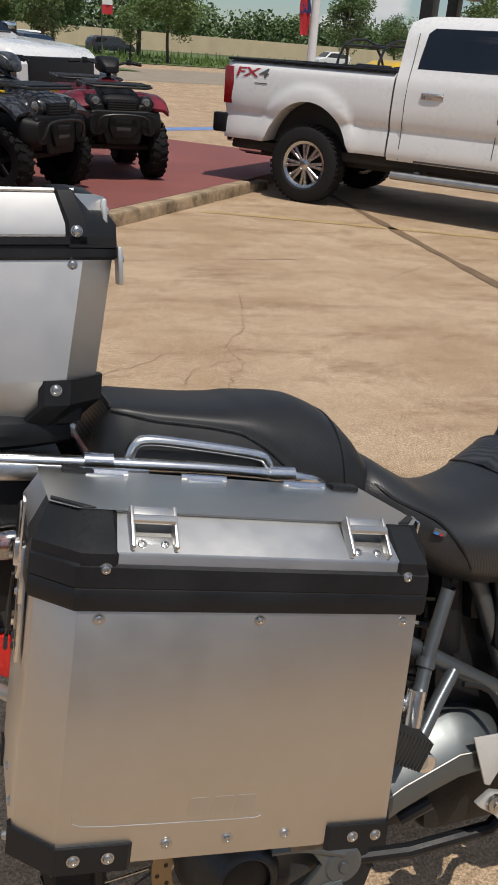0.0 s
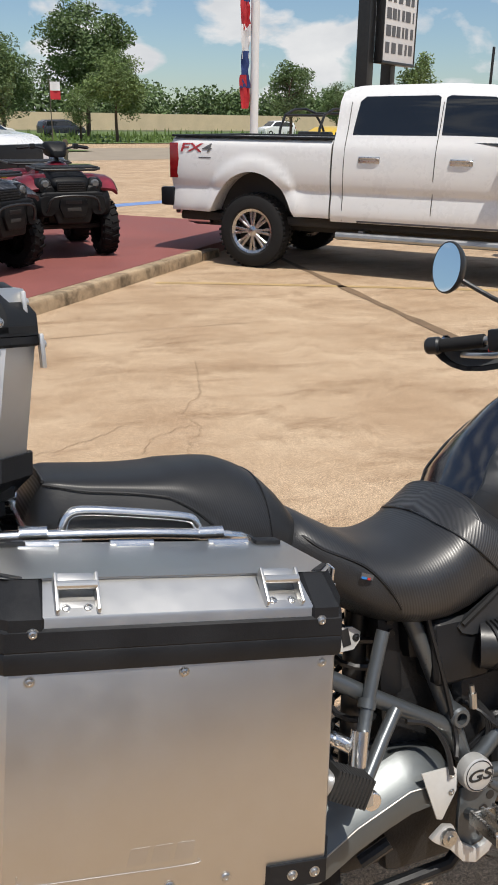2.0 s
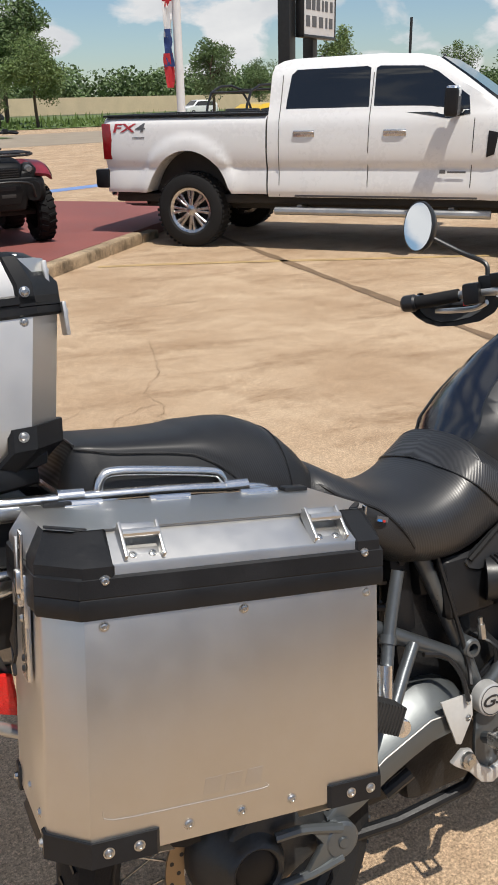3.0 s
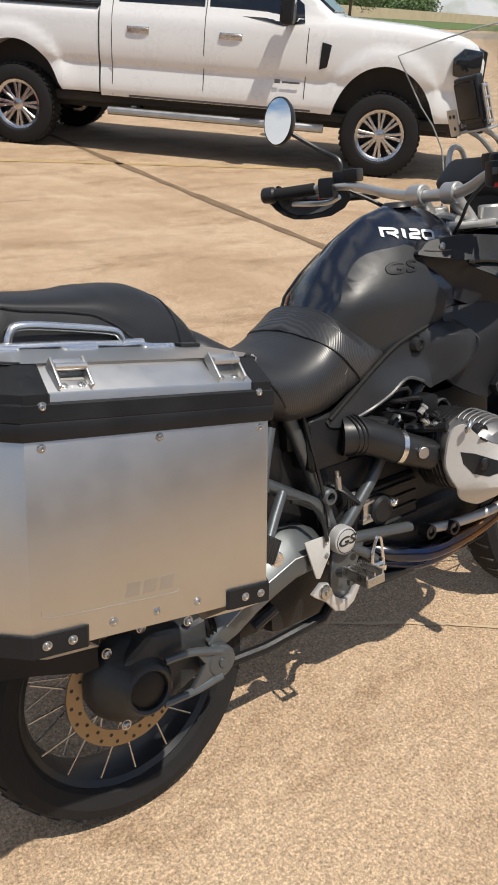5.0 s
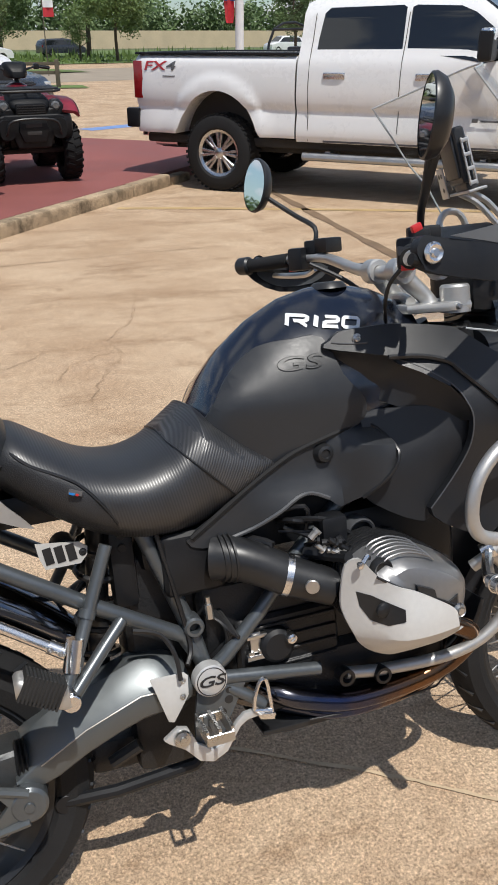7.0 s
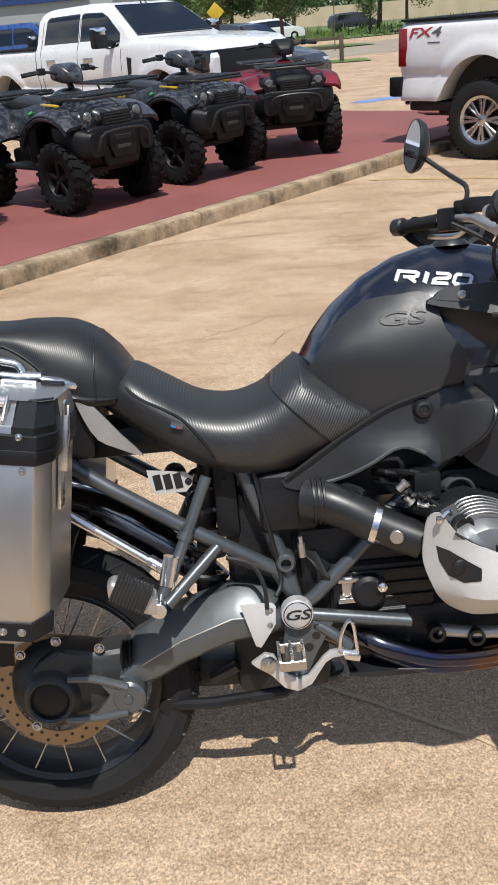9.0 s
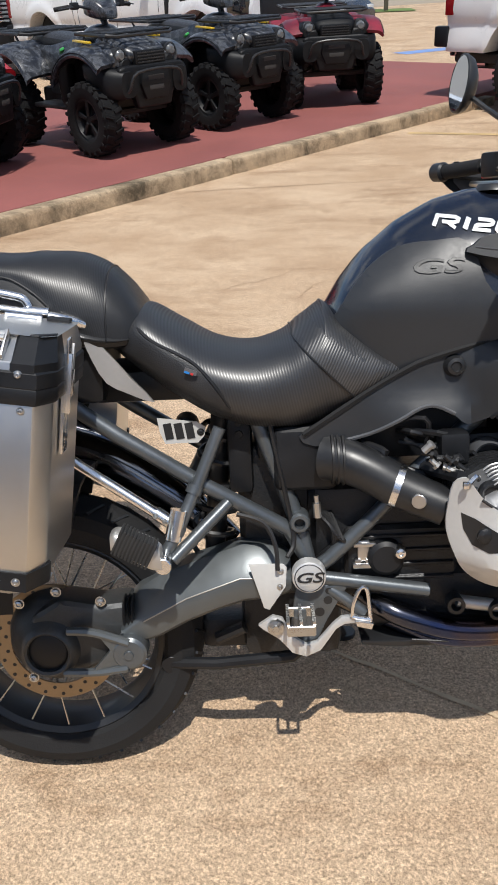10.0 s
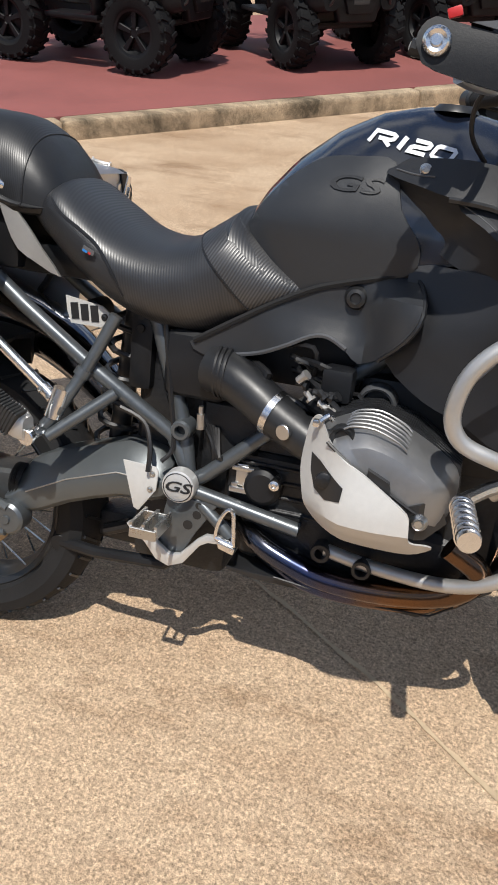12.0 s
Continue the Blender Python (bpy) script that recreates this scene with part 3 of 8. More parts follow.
def hull_x(rows, n=28, power=2.6, steps=5):
    """A rounded body along x from rows of x, z_bottom, z_top, half_width, y_centre (last may be left out)."""
    rows = [(*r, 0.0)[:5] for r in rows]
    cols = list(zip(*rows))
    m = len(rows)
    fine = [i / steps for i in range((m - 1) * steps + 1)]
    def at(c, u):
        i = min(int(u), m - 2); t = u - i
        p = [c[min(max(i + k, 0), m - 1)] for k in (-1, 0, 1, 2)]
        return 0.5 * (2 * p[1] + (p[2] - p[0]) * t + (2 * p[0] - 5 * p[1] + 4 * p[2] - p[3]) * t * t + (3 * p[1] - p[0] - 3 * p[2] + p[3]) * t**3)
    rings = []
    for u in fine:
        x, zb, zt, w, yc = (at(c, u) for c in cols)
        w = max(w, 0.004); zt = max(zt, zb + 0.004)
        ring = []
        for j in range(n):
            q = 2 * math.pi * j / n
            c, s = math.cos(q), math.sin(q)
            ring.append((x, yc + w * math.copysign(abs(c) ** (2 / power), c), (zb + zt) / 2 + (zt - zb) / 2 * math.copysign(abs(s) ** (2 / power), s)))
        rings.append(ring)
    return loft(rings)


def prism(outline, y0, y1, bevel=0.0, seg=2, axis="Y"):
    """A plate with an outline in x and z (axis Y), or x and y (axis Z), or y and z (axis X)."""
    bm = bmesh.new()
    def v(a, b, c):
        return {"Y": (a, c, b), "Z": (a, b, c), "X": (c, a, b)}[axis]
    lo = [bm.verts.new(v(a, b, y0)) for a, b in outline]
    hi = [bm.verts.new(v(a, b, y1)) for a, b in outline]
    n = len(outline)
    bm.faces.new(lo[::-1]); bm.faces.new(hi)
    for j in range(n):
        bm.faces.new((lo[j], lo[(j + 1) % n], hi[(j + 1) % n], hi[j]))
    bmesh.ops.recalc_face_normals(bm, faces=bm.faces)
    if bevel:
        bmesh.ops.bevel(bm, geom=bm.edges[:], offset=bevel, segments=seg, affect="EDGES", profile=0.6, clamp_overlap=True)
    return bm


def panel(outline, depth, thick=0.004, cell=0.03, round_steps=0):
    """A shell panel: an outline in x and z laid on y = depth(x, z), with thickness towards +y."""
    pts = [(p[0], p[2]) for p in spline([(a, 0, b) for a, b in outline], round_steps, True)] if round_steps else outline
    bm = bmesh.new()
    bm.faces.new([bm.verts.new((a, 0, b)) for a, b in pts])
    xs, zs = [p[0] for p in pts], [p[1] for p in pts]
    for lo, hi, no, k in ((min(xs), max(xs), (1, 0, 0), 0), (min(zs), max(zs), (0, 0, 1), 2)):
        q = lo + cell
        while q < hi - cell * 0.3:
            co = [0, 0, 0]; co[k] = q
            bmesh.ops.bisect_plane(bm, geom=bm.verts[:] + bm.edges[:] + bm.faces[:], plane_co=co, plane_no=no)
            q += cell
    r = bmesh.ops.extrude_face_region(bm, geom=bm.faces[:])
    back = {v for v in r["geom"] if isinstance(v, bmesh.types.BMVert)}
    for v in bm.verts:
        v.co.y = depth(v.co.x, v.co.z) + (thick if v in back else 0.0)
    return bm


def mirror_y(bm):
    """The same shape on the other side."""
    out = bm.copy()
    for v in out.verts:
        v.co.y = -v.co.y
    bmesh.ops.reverse_faces(out, faces=out.faces)
    return out


def letters(name, text, size, m, material, parent=None, extrude=0.001, space=1.0, shear=0.0, squash=1.0):
    """Writing in the built-in font as a mesh, laid out by m (x along the line, y up)."""
    cu = bpy.data.curves.new("writing", "FONT")
    cu.body, cu.size, cu.extrude, cu.space_character, cu.shear = text, size, extrude, space, shear
    cu.align_x = "CENTER"; cu.align_y = "CENTER"; cu.resolution_u = 3; cu.offset = size * 0.012
    tmp = new("writing_curve", cu)
    bpy.context.view_layer.update()
    me = bpy.data.meshes.new_from_object(tmp.evaluated_get(bpy.context.evaluated_depsgraph_get()))
    bpy.data.objects.remove(tmp); bpy.data.curves.remove(cu)
    me.transform(m @ Matrix.Diagonal((squash, 1, 1, 1)))
    me.name = name
    me.materials.clear(); me.materials.append(M[material])
    ob = new(name, me)
    if parent is not None:
        ob.parent = parent
    return ob


def bolt(at, r=0.006, out=0.004, axis="Y"):
    """A domed bolt head that points to -axis, with a socket."""
    s = -1
    return lathe([(0, s * out * 0.55), (r * 0.42, s * out * 0.55), (r * 0.45, s * out), (r * 0.8, s * out * 0.8), (r, s * out * 0.15), (r * 1.25, s * out * 0.12), (r * 1.25, 0)], 12, axis, at)

# ---- the ground and what bounds it ----
def sheet(name, corners, z, material, label, cells=1):
    bm = bmesh.new()
    bm.faces.new([bm.verts.new((a, b, z)) for a, b in corners])
    if cells > 1:
        bmesh.ops.subdivide_edges(bm, edges=bm.edges[:], cuts=cells, use_grid_fill=True)
    return tagged(finish(name, bm, material, smooth=False), label, name.split("_")[0], kind="structure")


sheet("ground", [(-1500, -1500), (1500, -1500), (1500, 1500), (-1500, 1500)], 0.0, "lot", "sunlit tan exposed-aggregate concrete parking lot, stained and cracked", 6)

KERB_AT, KERB_DIR = Vector((0.40, 6.65, 0)), Vector((0.655, 0.7556, 0))
KERB_IN = Vector((-0.7556, 0.655, 0))


def kerb_pt(s, d, z=0.0):
    return KERB_AT + KERB_DIR * s + KERB_IN * d + Vector((0, 0, z))


def slab(name, s0, s1, d0, d1, z0, z1, material, bevel=0.0):
    bm = box(s0, s1, d0, d1, z0, z1, bevel, 4 if bevel > 0.03 else 2)
    bm.transform(Matrix(((KERB_DIR.x, KERB_IN.x, 0, KERB_AT.x), (KERB_DIR.y, KERB_IN.y, 0, KERB_AT.y), (0, 0, 1, 0), (0, 0, 0, 1))))
    return bm


S_END, D_FAR = 3.2, 4.6
island = finish("pavement", slab("red", -16, S_END + 3.2, 0.16, D_FAR, -0.05, 0.128, "red", 0.004), "red")
tagged(island, "faded red painted concrete island with a concrete kerb", "pavement", kind="structure")
kerb_ob = tagged(new("kerb"), "weathered concrete kerb with dark stains", "kerb", kind="structure")
ks = -16.0
rk = random.Random(4)
while ks < S_END - 0.05:
    ln = min(3.05, S_END - ks)
    bm = slab("kerb", ks + 0.006, ks + ln - 0.006, 0.0, 0.156, -0.05, 0.135 + rk.uniform(-0.003, 0.003), "kerb", 0.042)
    part("kerb_stone", bm, "kerb", kerb_ob)
    ks += ln
part("kerb_end", slab("kerb", S_END, S_END + 0.5, 0.0, 0.156, -0.05, 0.10, "kerb", 0.02), "kerb", kerb_ob)

# slab joints and cracks of the lot
def ground_strip(name, pts, width, z, material, label, seed=1, jitter=0.0):
    r = random.Random(seed)
    path = spline([(a, b, 0) for a, b in pts], 10)
    bm = bmesh.new()
    prev = None
    for i, p in enumerate(path):
        d = (path[min(i + 1, len(path) - 1)] - path[max(i - 1, 0)]).normalized()
        sd = Vector((-d.y, d.x, 0))
        p = p + sd * r.uniform(-jitter, jitter)
        w = width * r.uniform(0.55, 1.2) / 2 if jitter else width / 2
        now = [bm.verts.new((p.x + sd.x * k, p.y + sd.y * k, z)) for k in (-w, w)]
        if prev:
            bm.faces.new((prev[0], now[0], now[1], prev[1]))
        prev = now
    return tagged(finish(name, bm, material, smooth=False), label, name.split("_")[-1], kind="structure")


ground_strip("slab_joint", [(3.43, 1.0), (3.43, 3.8), (3.45, 6.0), (3.50, 7.9), (3.6, 13)], 0.105, 0.004, "joint", "dark tar-filled joint in the concrete", 3, 0.006)
ground_strip("slab_joint", [(0.55, 0.22), (0.96, -0.02), (1.25, -0.22), (1.9, -0.66)], 0.012, 0.004, "joint_pale", "thin pale joint in the concrete", 4, 0.003)
ground_strip("slab_joint", [(-6, 5.0), (0.9, 5.6), (2.0, 5.65)], 0.009, 0.004, "crack", "thin joint in the concrete", 5, 0.003)
for k, pts in enumerate(([(0.60, 2.55), (0.72, 2.9), (0.86, 3.2), (0.84, 3.5), (1.05, 3.9), (1.2, 4.6)], [(0.86, 3.25), (0.62, 3.15), (0.45, 2.9)], [(2.5, 5.0), (3.0, 5.4), (3.45, 5.7), (3.9, 6.1)], [(-0.3, 3.0), (0.1, 3.1), (0.45, 3.35)])):
    ground_strip("ground_crack", pts, 0.0045, 0.005, "crack", "dark branching crack in the concrete", 10 + k, 0.02)
ground_strip("painted_line", [(1.6, 7.75), (3.1, 7.2), (8.5, 4.9)], 0.10, 0.004, "yellow_line", "worn yellow parking line", 6)
ground_strip("painted_line", [(2.4, 16.4), (4.2, 17.4)], 0.5, 0.004, "blue_line", "worn blue painted bay marking", 7)

# the road beyond, its verge and the barrier
RD, RN = Vector((0.95, 0.31, 0)), Vector((-0.31, 0.95, 0))
RO = Vector((6.2, 62.5, 0))
def road_sheet(name, a0, a1, d0, d1, z, material, label):
    c = [RO + RD * a + RN * d for a, d in ((a0, d0), (a1, d0), (a1, d1), (a0, d1))]
    return sheet(name, [(p.x, p.y) for p in c], z, material, label)
road_sheet("road", -400, 400, -24, -9, 0.006, "asphalt", "pale worn road beyond the lot")
road_sheet("verge", -400, 400, 0, 60, 0.05, "grass", "mown green roadside verge")
road_sheet("verge_near", -60, -4, -14.5, -9.2, 0.05, "grass", "narrow strip of grass beside the lot")
road_sheet("field", -1400, 1400, 60, 1400, 0.04, "far_ground", "far green field")
bm = box(-500, 500, 78, 78.6, 0, 2.75, 0.0)
bm.transform(Matrix(((RD.x, RN.x, 0, RO.x), (RD.y, RN.y, 0, RO.y), (0, 0, 1, 0), (0, 0, 0, 1))))
tagged(finish("barrier_wall", bm, "barrier", smooth=False), "long low tan concrete barrier wall beyond the road", "wall", kind="structure")
# an added wall behind the camera, out of view, that closes the surroundings
bm = box(-30, 30, -14.4, -14, 0, 5.0)
tagged(finish("wall_south", bm, "wall_grey", smooth=False), "added plain grey wall behind the camera, never in view", "wall", kind="structure")


# ---- trees ----
def foliage(name, parent, material, centre, radii, leaves, size, seed):
    """A crown of many small leaf blades in uneven clumps."""
    r = random.Random(seed)
    clumps = []
    for i in range(38):
        d = Vector((r.gauss(0, 1), r.gauss(0, 1), r.gauss(0, 1))).normalized() * r.uniform(0.25, 1.0) ** 0.6
        clumps.append((Vector(centre) + Vector((d.x * radii[0], d.y * radii[1], d.z * radii[2])), r.uniform(0.28, 0.50)))
    verts, faces = [], []
    for i in range(leaves):
        c, k = clumps[int(r.random() * len(clumps))]
        d = Vector((r.gauss(0, 1), r.gauss(0, 1), r.gauss(0, 1))).normalized() * r.random() ** 0.45
        p = c + Vector((d.x * radii[0] * k, d.y * radii[1] * k, d.z * radii[2] * k * 0.8))
        a = Vector((r.gauss(0, 1), r.gauss(0, 1), r.gauss(0, 0.6))).normalized()
        b = a.cross(Vector((r.gauss(0, 1), r.gauss(0, 1), r.gauss(0, 1)))).normalized()
        s = size * r.uniform(0.6, 1.4)
        n = len(verts)
        verts += [p - a * s, p + b * s * 0.45, p + a * s, p - b * s * 0.45]
        faces.append((n, n + 1, n + 2, n + 3))
    me = bpy.data.meshes.new(name)
    me.from_pydata([tuple(v) for v in verts], [], faces)
    me.materials.append(M[material])
    ob = new(name, me)
    ob.parent = parent
    return ob


def tree(x, y, h, spread, seed, leaves=2600, material="leaf", trunk=0.3, label="leafy green tree beyond the road", base=0.05):
    r = random.Random(seed)
    t = thing("tree", pose(x, y, base), label, "tree", "trees beyond the road")
    bms = [tube([(0, 0, -0.2), (r.uniform(-.1, .1), 0, h * 0.3), (r.uniform(-.3, .3), r.uniform(-.3, .3), h * 0.62), (r.uniform(-.4, .4), 0, h * 0.9)], 0.1, 8, steps=4, rads=[h * 0.022, h * 0.017, h * 0.010, h * 0.003])]
    for i in range(7):
        q, z = r.uniform(0, 6.28), h * r.uniform(trunk, 0.7)
        e = Vector((math.cos(q), math.sin(q), 0)) * spread * r.uniform(0.5, 0.9)
        bms.append(tube([(0, 0, z), (e.x * 0.5, e.y * 0.5, z + h * 0.07), (e.x, e.y, z + h * 0.16)], 0.05, 6, steps=3, rads=[h * 0.009, h * 0.006, h * 0.002]))
    part("trunk", join(*bms), "bark", t)
    lo = h * trunk
    foliage("crown", t, material, (0, 0, (lo + h) / 2), (spread, spread, (h - lo) / 2), int(leaves * 5.0), h * 0.0150, seed + 50)
    return t

# ---- vehicles ----
def road_wheel(parent, x, y, r, w, rim, side=-1, spokes=16, rim_mat="wheel_chrome", name="wheel"):
    """A tyre on a spoked rim with its axle along y; side: which way its face looks."""
    s = side
    ty = part(name, lathe([(rim * 0.98, -w * .42), (rim * 1.06, -w * .48), (r * 0.86, -w * .5), (r * .965, -w * .43), (r, -w * .3), (r, w * .3), (r * .965, w * .43), (r * .86, w * .5), (rim * 1.06, w * .48), (rim * .98, w * .42)], 48, "Y", (x, y, r), True), "rubber", parent, "black tyre with a chrome rim")
    bm = None
    lugs = []
    for j in range(44):
        q = 2 * math.pi * j / 44
        for k, off in ((-1, 0), (1, 0.07)):
            b = box(-r * .036, r * .036, k * w * .27 - w * .17, k * w * .27 + w * .17, r * 0.985, r * 1.018)
            b.transform(Matrix.Translation((x, y, r)) @ Matrix.Rotation(q + off, 4, "Y"))
            lugs.append(b)
    tagged(part("tread", join(*lugs), "rubber", ty, smooth=False), kind="stuff")
    f = s * w * 0.36
    bms = [lathe([(rim * .80, s * w * .1), (rim * .86, f), (rim * .93, f * 1.15), (rim, f * 1.18), (rim * 1.02, f * 1.05), (rim * .99, s * w * .1)], 40, "Y", (x, y, r), True),
           lathe([(0, f * 1.05), (rim * .10, f * 1.05), (rim * .2, f * .95), (rim * .27, f * .9), (rim * .28, 0)], 24, "Y", (x, y, r))]
    for j in range(spokes):
        q = 2 * math.pi * (j // 2 * 2 + (.32 if j % 2 else -.32)) / spokes
        o = [(-rim * .05, rim * .2), (rim * .05, rim * .2), (rim * .055, rim * .55), (rim * .07, rim * .88), (-rim * .07, rim * .88), (-rim * .055, rim * .55)]
        b = prism(o, f * .55, f * .98, rim * .02, 1)
        b.transform(Matrix.Translation((x, y, r)) @ Matrix.Rotation(q, 4, "Y"))
        bms.append(b)
    part("rim", join(*bms), rim_mat, ty)
    part("brake_drum", lathe([(0, s * w * .02), (rim * .8, s * w * .02), (rim * .8, -s * w * .2)], 24, "Y", (x, y, r)), "under", ty)
    return ty


def pickup(m, paint, label, nice=True, glass_mat="dark_glass", name="pickup_truck", wheel_base=4.06):
    t = thing(name, m, label, "truck")
    wb, R = wheel_base, 0.425
    belt = 1.40
    def W(z, x):
        w = float(np.interp(z, [0.45, 0.60, 0.64, 0.70, 0.80, 0.885, 0.915, 0.96, 1.05, 1.2, 1.36, 1.44, 1.49, 1.87, 1.98, 2.05], [0.935, 0.968, 0.990, 0.994, 0.984, 0.970, 0.969, 0.990, 1.003, 1.0, 0.985, 0.958, 0.92, 0.79, 0.72, 0.60]))
        if x > 4.55:
            w -= 0.16 * ((x - 4.55) / 0.5) ** 2
        if x < -0.9:
            w -= 0.03 * ((-0.9 - x) / 0.2) ** 2
        return w
    def flare(x, z):
        f = 0.0
        for cx in (0.0, wb):
            d = math.hypot((x - cx) / 0.55, (z - 0.44) / 0.67)
            f = max(f, 0.034 * max(0.0, min(1.0, (1.26 - d) / 0.10)))
        return f if z < 1.34 else 0.0
    def zbot(x, base):
        z = base
        for cx in (0.0, wb):
            if abs(x - cx) < 0.55:
                z = max(z, 0.44 + math.sqrt(1 - ((x - cx) / 0.55) ** 2) * 0.66)
        return z
    levels = [0.0, 0.64, 0.67, 0.70, 0.75, 0.80, 0.86, 0.885, 0.90, 0.915, 0.935, 0.96, 1.0, 1.05, 1.12, 1.19, 1.24, 1.29, 1.33, 1.38, 1.42, 1.45]
    def ring(x, base, top):
        zb, n = zbot(x, base), len(levels)
        zs = [min(max(z, zb + 0.0006 * i), top - 0.0006 * (n + 5 - i)) for i, z in enumerate(levels)]
        m = min(top, 1.45)
        zs += [m + (top - m) * i / 5 for i in range(1, 6)] if top > 1.46 else [top - 0.0005 * (5 - i) for i in range(1, 6)]
        right = [(x, -(W(z, x) + flare(x, z)) * (1 - 0.06 * max(0, (z - top + 0.06) / 0.06) ** 2), z) for z in zs]
        return right + [(a, -b, c) for a, b, c in reversed(right)]
    def xs(a, b):
        s = set(np.linspace(a, b, max(3, int((b - a) / 0.09)) ).round(3).tolist())
        for cx in (0.0, wb):
            for d in np.linspace(-0.551, 0.551, 27):
                if a < cx + d < b:
                    s.add(round(float(cx + d), 4))
        return sorted(s)
    # load bed
    part("bed", loft([ring(x, 0.625, 1.47) for x in xs(-1.09, 0.965)]), paint, t)
    for rb in ((-1.09, 0.965, -0.965, -0.86), (-1.09, 0.965, 0.86, 0.965), (-1.09, -1.0, -0.85, 0.85)):
        part("bed_rail", box(*rb, 1.467, 1.492, 0.008), "black_trim", t)
    # cab with its bonnet
    hx = [0.985, 1.05, 1.2, 2.2, 2.6, 2.78, 3.1, 3.42, 3.5, 4.3, 4.8, 4.97, 5.03]
    hz = [1.96, 2.005, 2.03, 2.05, 2.03, 1.995, 1.79, 1.56, 1.52, 1.48, 1.42, 1.33, 1.2]
    part("cab", loft([ring(x, 0.595, float(np.interp(x, hx, hz))) for x in xs(0.985, 5.03)]), paint, t)
    part("underbody", join(box(-1.0, 4.9, -0.62, 0.62, 0.42, 0.62, 0.03), box(-0.54, 0.54, -0.74, 0.74, 0.6, 1.09, 0.05), box(wb - 0.54, wb + 0.54, -0.74, 0.74, 0.6, 1.09, 0.05), box(-1.05, 4.8, -0.84, 0.84, 0.50, 0.60, 0.03), tube([(0, -0.7, R), (0, 0.7, R)], 0.07, 10), tube([(wb, -0.7, R), (wb, 0.7, R)], 0.07, 10)), "under", t)
    for wx in (0.0, wb):
        for s in (-1, 1):
            road_wheel(t, wx, s * 0.86, R, 0.285, 0.265, s)
    # glazing
    def side(o, k=0.004):
        return lambda x, z: -(W(z, x) + k)
    for o in ([(1.18, 1.475), (1.185, 1.60), (1.215, 1.86), (1.27, 1.912), (2.05, 1.925), (2.09, 1.905), (2.11, 1.475)], [(2.16, 1.475), (2.15, 1.905), (2.19, 1.925), (2.64, 1.91), (2.80, 1.85), (3.14, 1.61), (3.17, 1.44), (2.95, 1.40), (2.72, 1.44), (2.5, 1.465)]):
        for sgn in (1, -1):
            bm = panel(o, side(o), 0.006, 0.08)
            pn = part("side_window", bm if sgn == 1 else mirror_y(bm), glass_mat, t)
    part("windscreen", loft([[(x + 0.012, y, z + 0.012) for y in np.linspace(-w, w, 9)] + [(x - 0.01, y, z - 0.01) for y in np.linspace(w, -w, 9)] for x, z, w in ((2.80, 1.985, 0.64), (3.1, 1.795, 0.72), (3.44, 1.562, 0.79))]), glass_mat, t)
    if not nice:
        part("rear_window", box(0.972, 0.982, -0.6, 0.6, 1.5, 1.85, 0.004), glass_mat, t)
    # seams, handles and trim on both sides
    def seam(pts, r=0.004):
        return tube([(x, -(W(z, x) + 0.0035), z) for x, z in pts], r, 5)
    seams = [[(0.975, z) for z in (0.63, 0.75, 0.9, 1.1, 1.3, 1.42)], [(2.13, z) for z in (0.61, 0.75, 0.9, 1.1, 1.3, 1.42, 1.6, 1.86)], [(3.22, z) for z in (0.61, 0.75, 0.9, 1.1, 1.3, 1.40)], [(1.12, z) for z in (0.61, 0.75, 0.85, 1.0, 1.2, 1.4, 1.6, 1.86)]]
    for pts in seams:
        b = seam(pts)
        part("panel_gap", mirror_y(b), "under", t)
        part("panel_gap", b, "under", t)
    for hx0 in (1.30, 2.30):
        for s in (-1, 1):
            y = W(1.27, hx0) + 0.004
            h = part("door_handle", join(tube([(hx0, s * y, 1.275), (hx0 + .02, s * (y + .016), 1.285), (hx0 + .2, s * (y + .016), 1.285), (hx0 + .22, s * y, 1.275)], 0.012, 8, steps=3, flat=1.0), box(hx0 - .01, hx0 + .23, s * y - .004, s * y + .004, 1.235, 1.30, 0.003)), "wheel_chrome", t, "chrome door handle")
    for s in (-1, 1):
        # rear lamp, mirror, step, fender vent
        part("tail_light", prism([(-1.105, 1.0), (-0.99, 1.0), (-0.975, 1.2), (-1.00, 1.40), (-1.105, 1.40)], s * 0.94, s * 0.995, 0.01), "red_lens", t, "dark red tail light")
        mr = part("mirror", moved(box(-0.07, 0.07, -0.13, 0.13, -0.14, 0.14, 0.045, 3), pose(3.02, s * 1.20, 1.56)), "black_trim", t, "tall tow mirror, chrome above black")
        part("mirror_cap", moved(box(-0.075, 0.06, -0.125, 0.125, 0.0, 0.145, 0.045, 3), pose(3.03, s * 1.20, 1.563)), "chrome", mr)
        part("mirror_arm", tube([(3.05, s * 0.93, 1.46), (3.04, s * 1.12, 1.5)], 0.035, 8, flat=1.6), "black_trim", mr)
        part("running_board", join(tube([(1.05, s * 0.93, 0.44), (3.45, s * 0.93, 0.44)], 0.045, 10, flat=1.0), box(1.3, 1.36, s * 0.9 - 0.3 * (s > 0), s * 0.9 + 0.3 * (s < 0), 0.43, 0.5), box(3.0, 3.06, s * 0.9 - 0.3 * (s > 0), s * 0.9 + 0.3 * (s < 0), 0.43, 0.5)), "steel", t)
        part("rocker_trim", box(1.3, 3.3, s * 0.975 - 0.008, s * 0.975 + 0.008, 0.600, 0.622, 0.005), "decal_grey", t)
        part("fender_vent", prism([(3.36, 1.02), (3.44, 1.05), (3.47, 1.26), (3.37, 1.28)], s * 1.0 - .012, s * 1.0 + .012, 0.008), "black_trim", t)
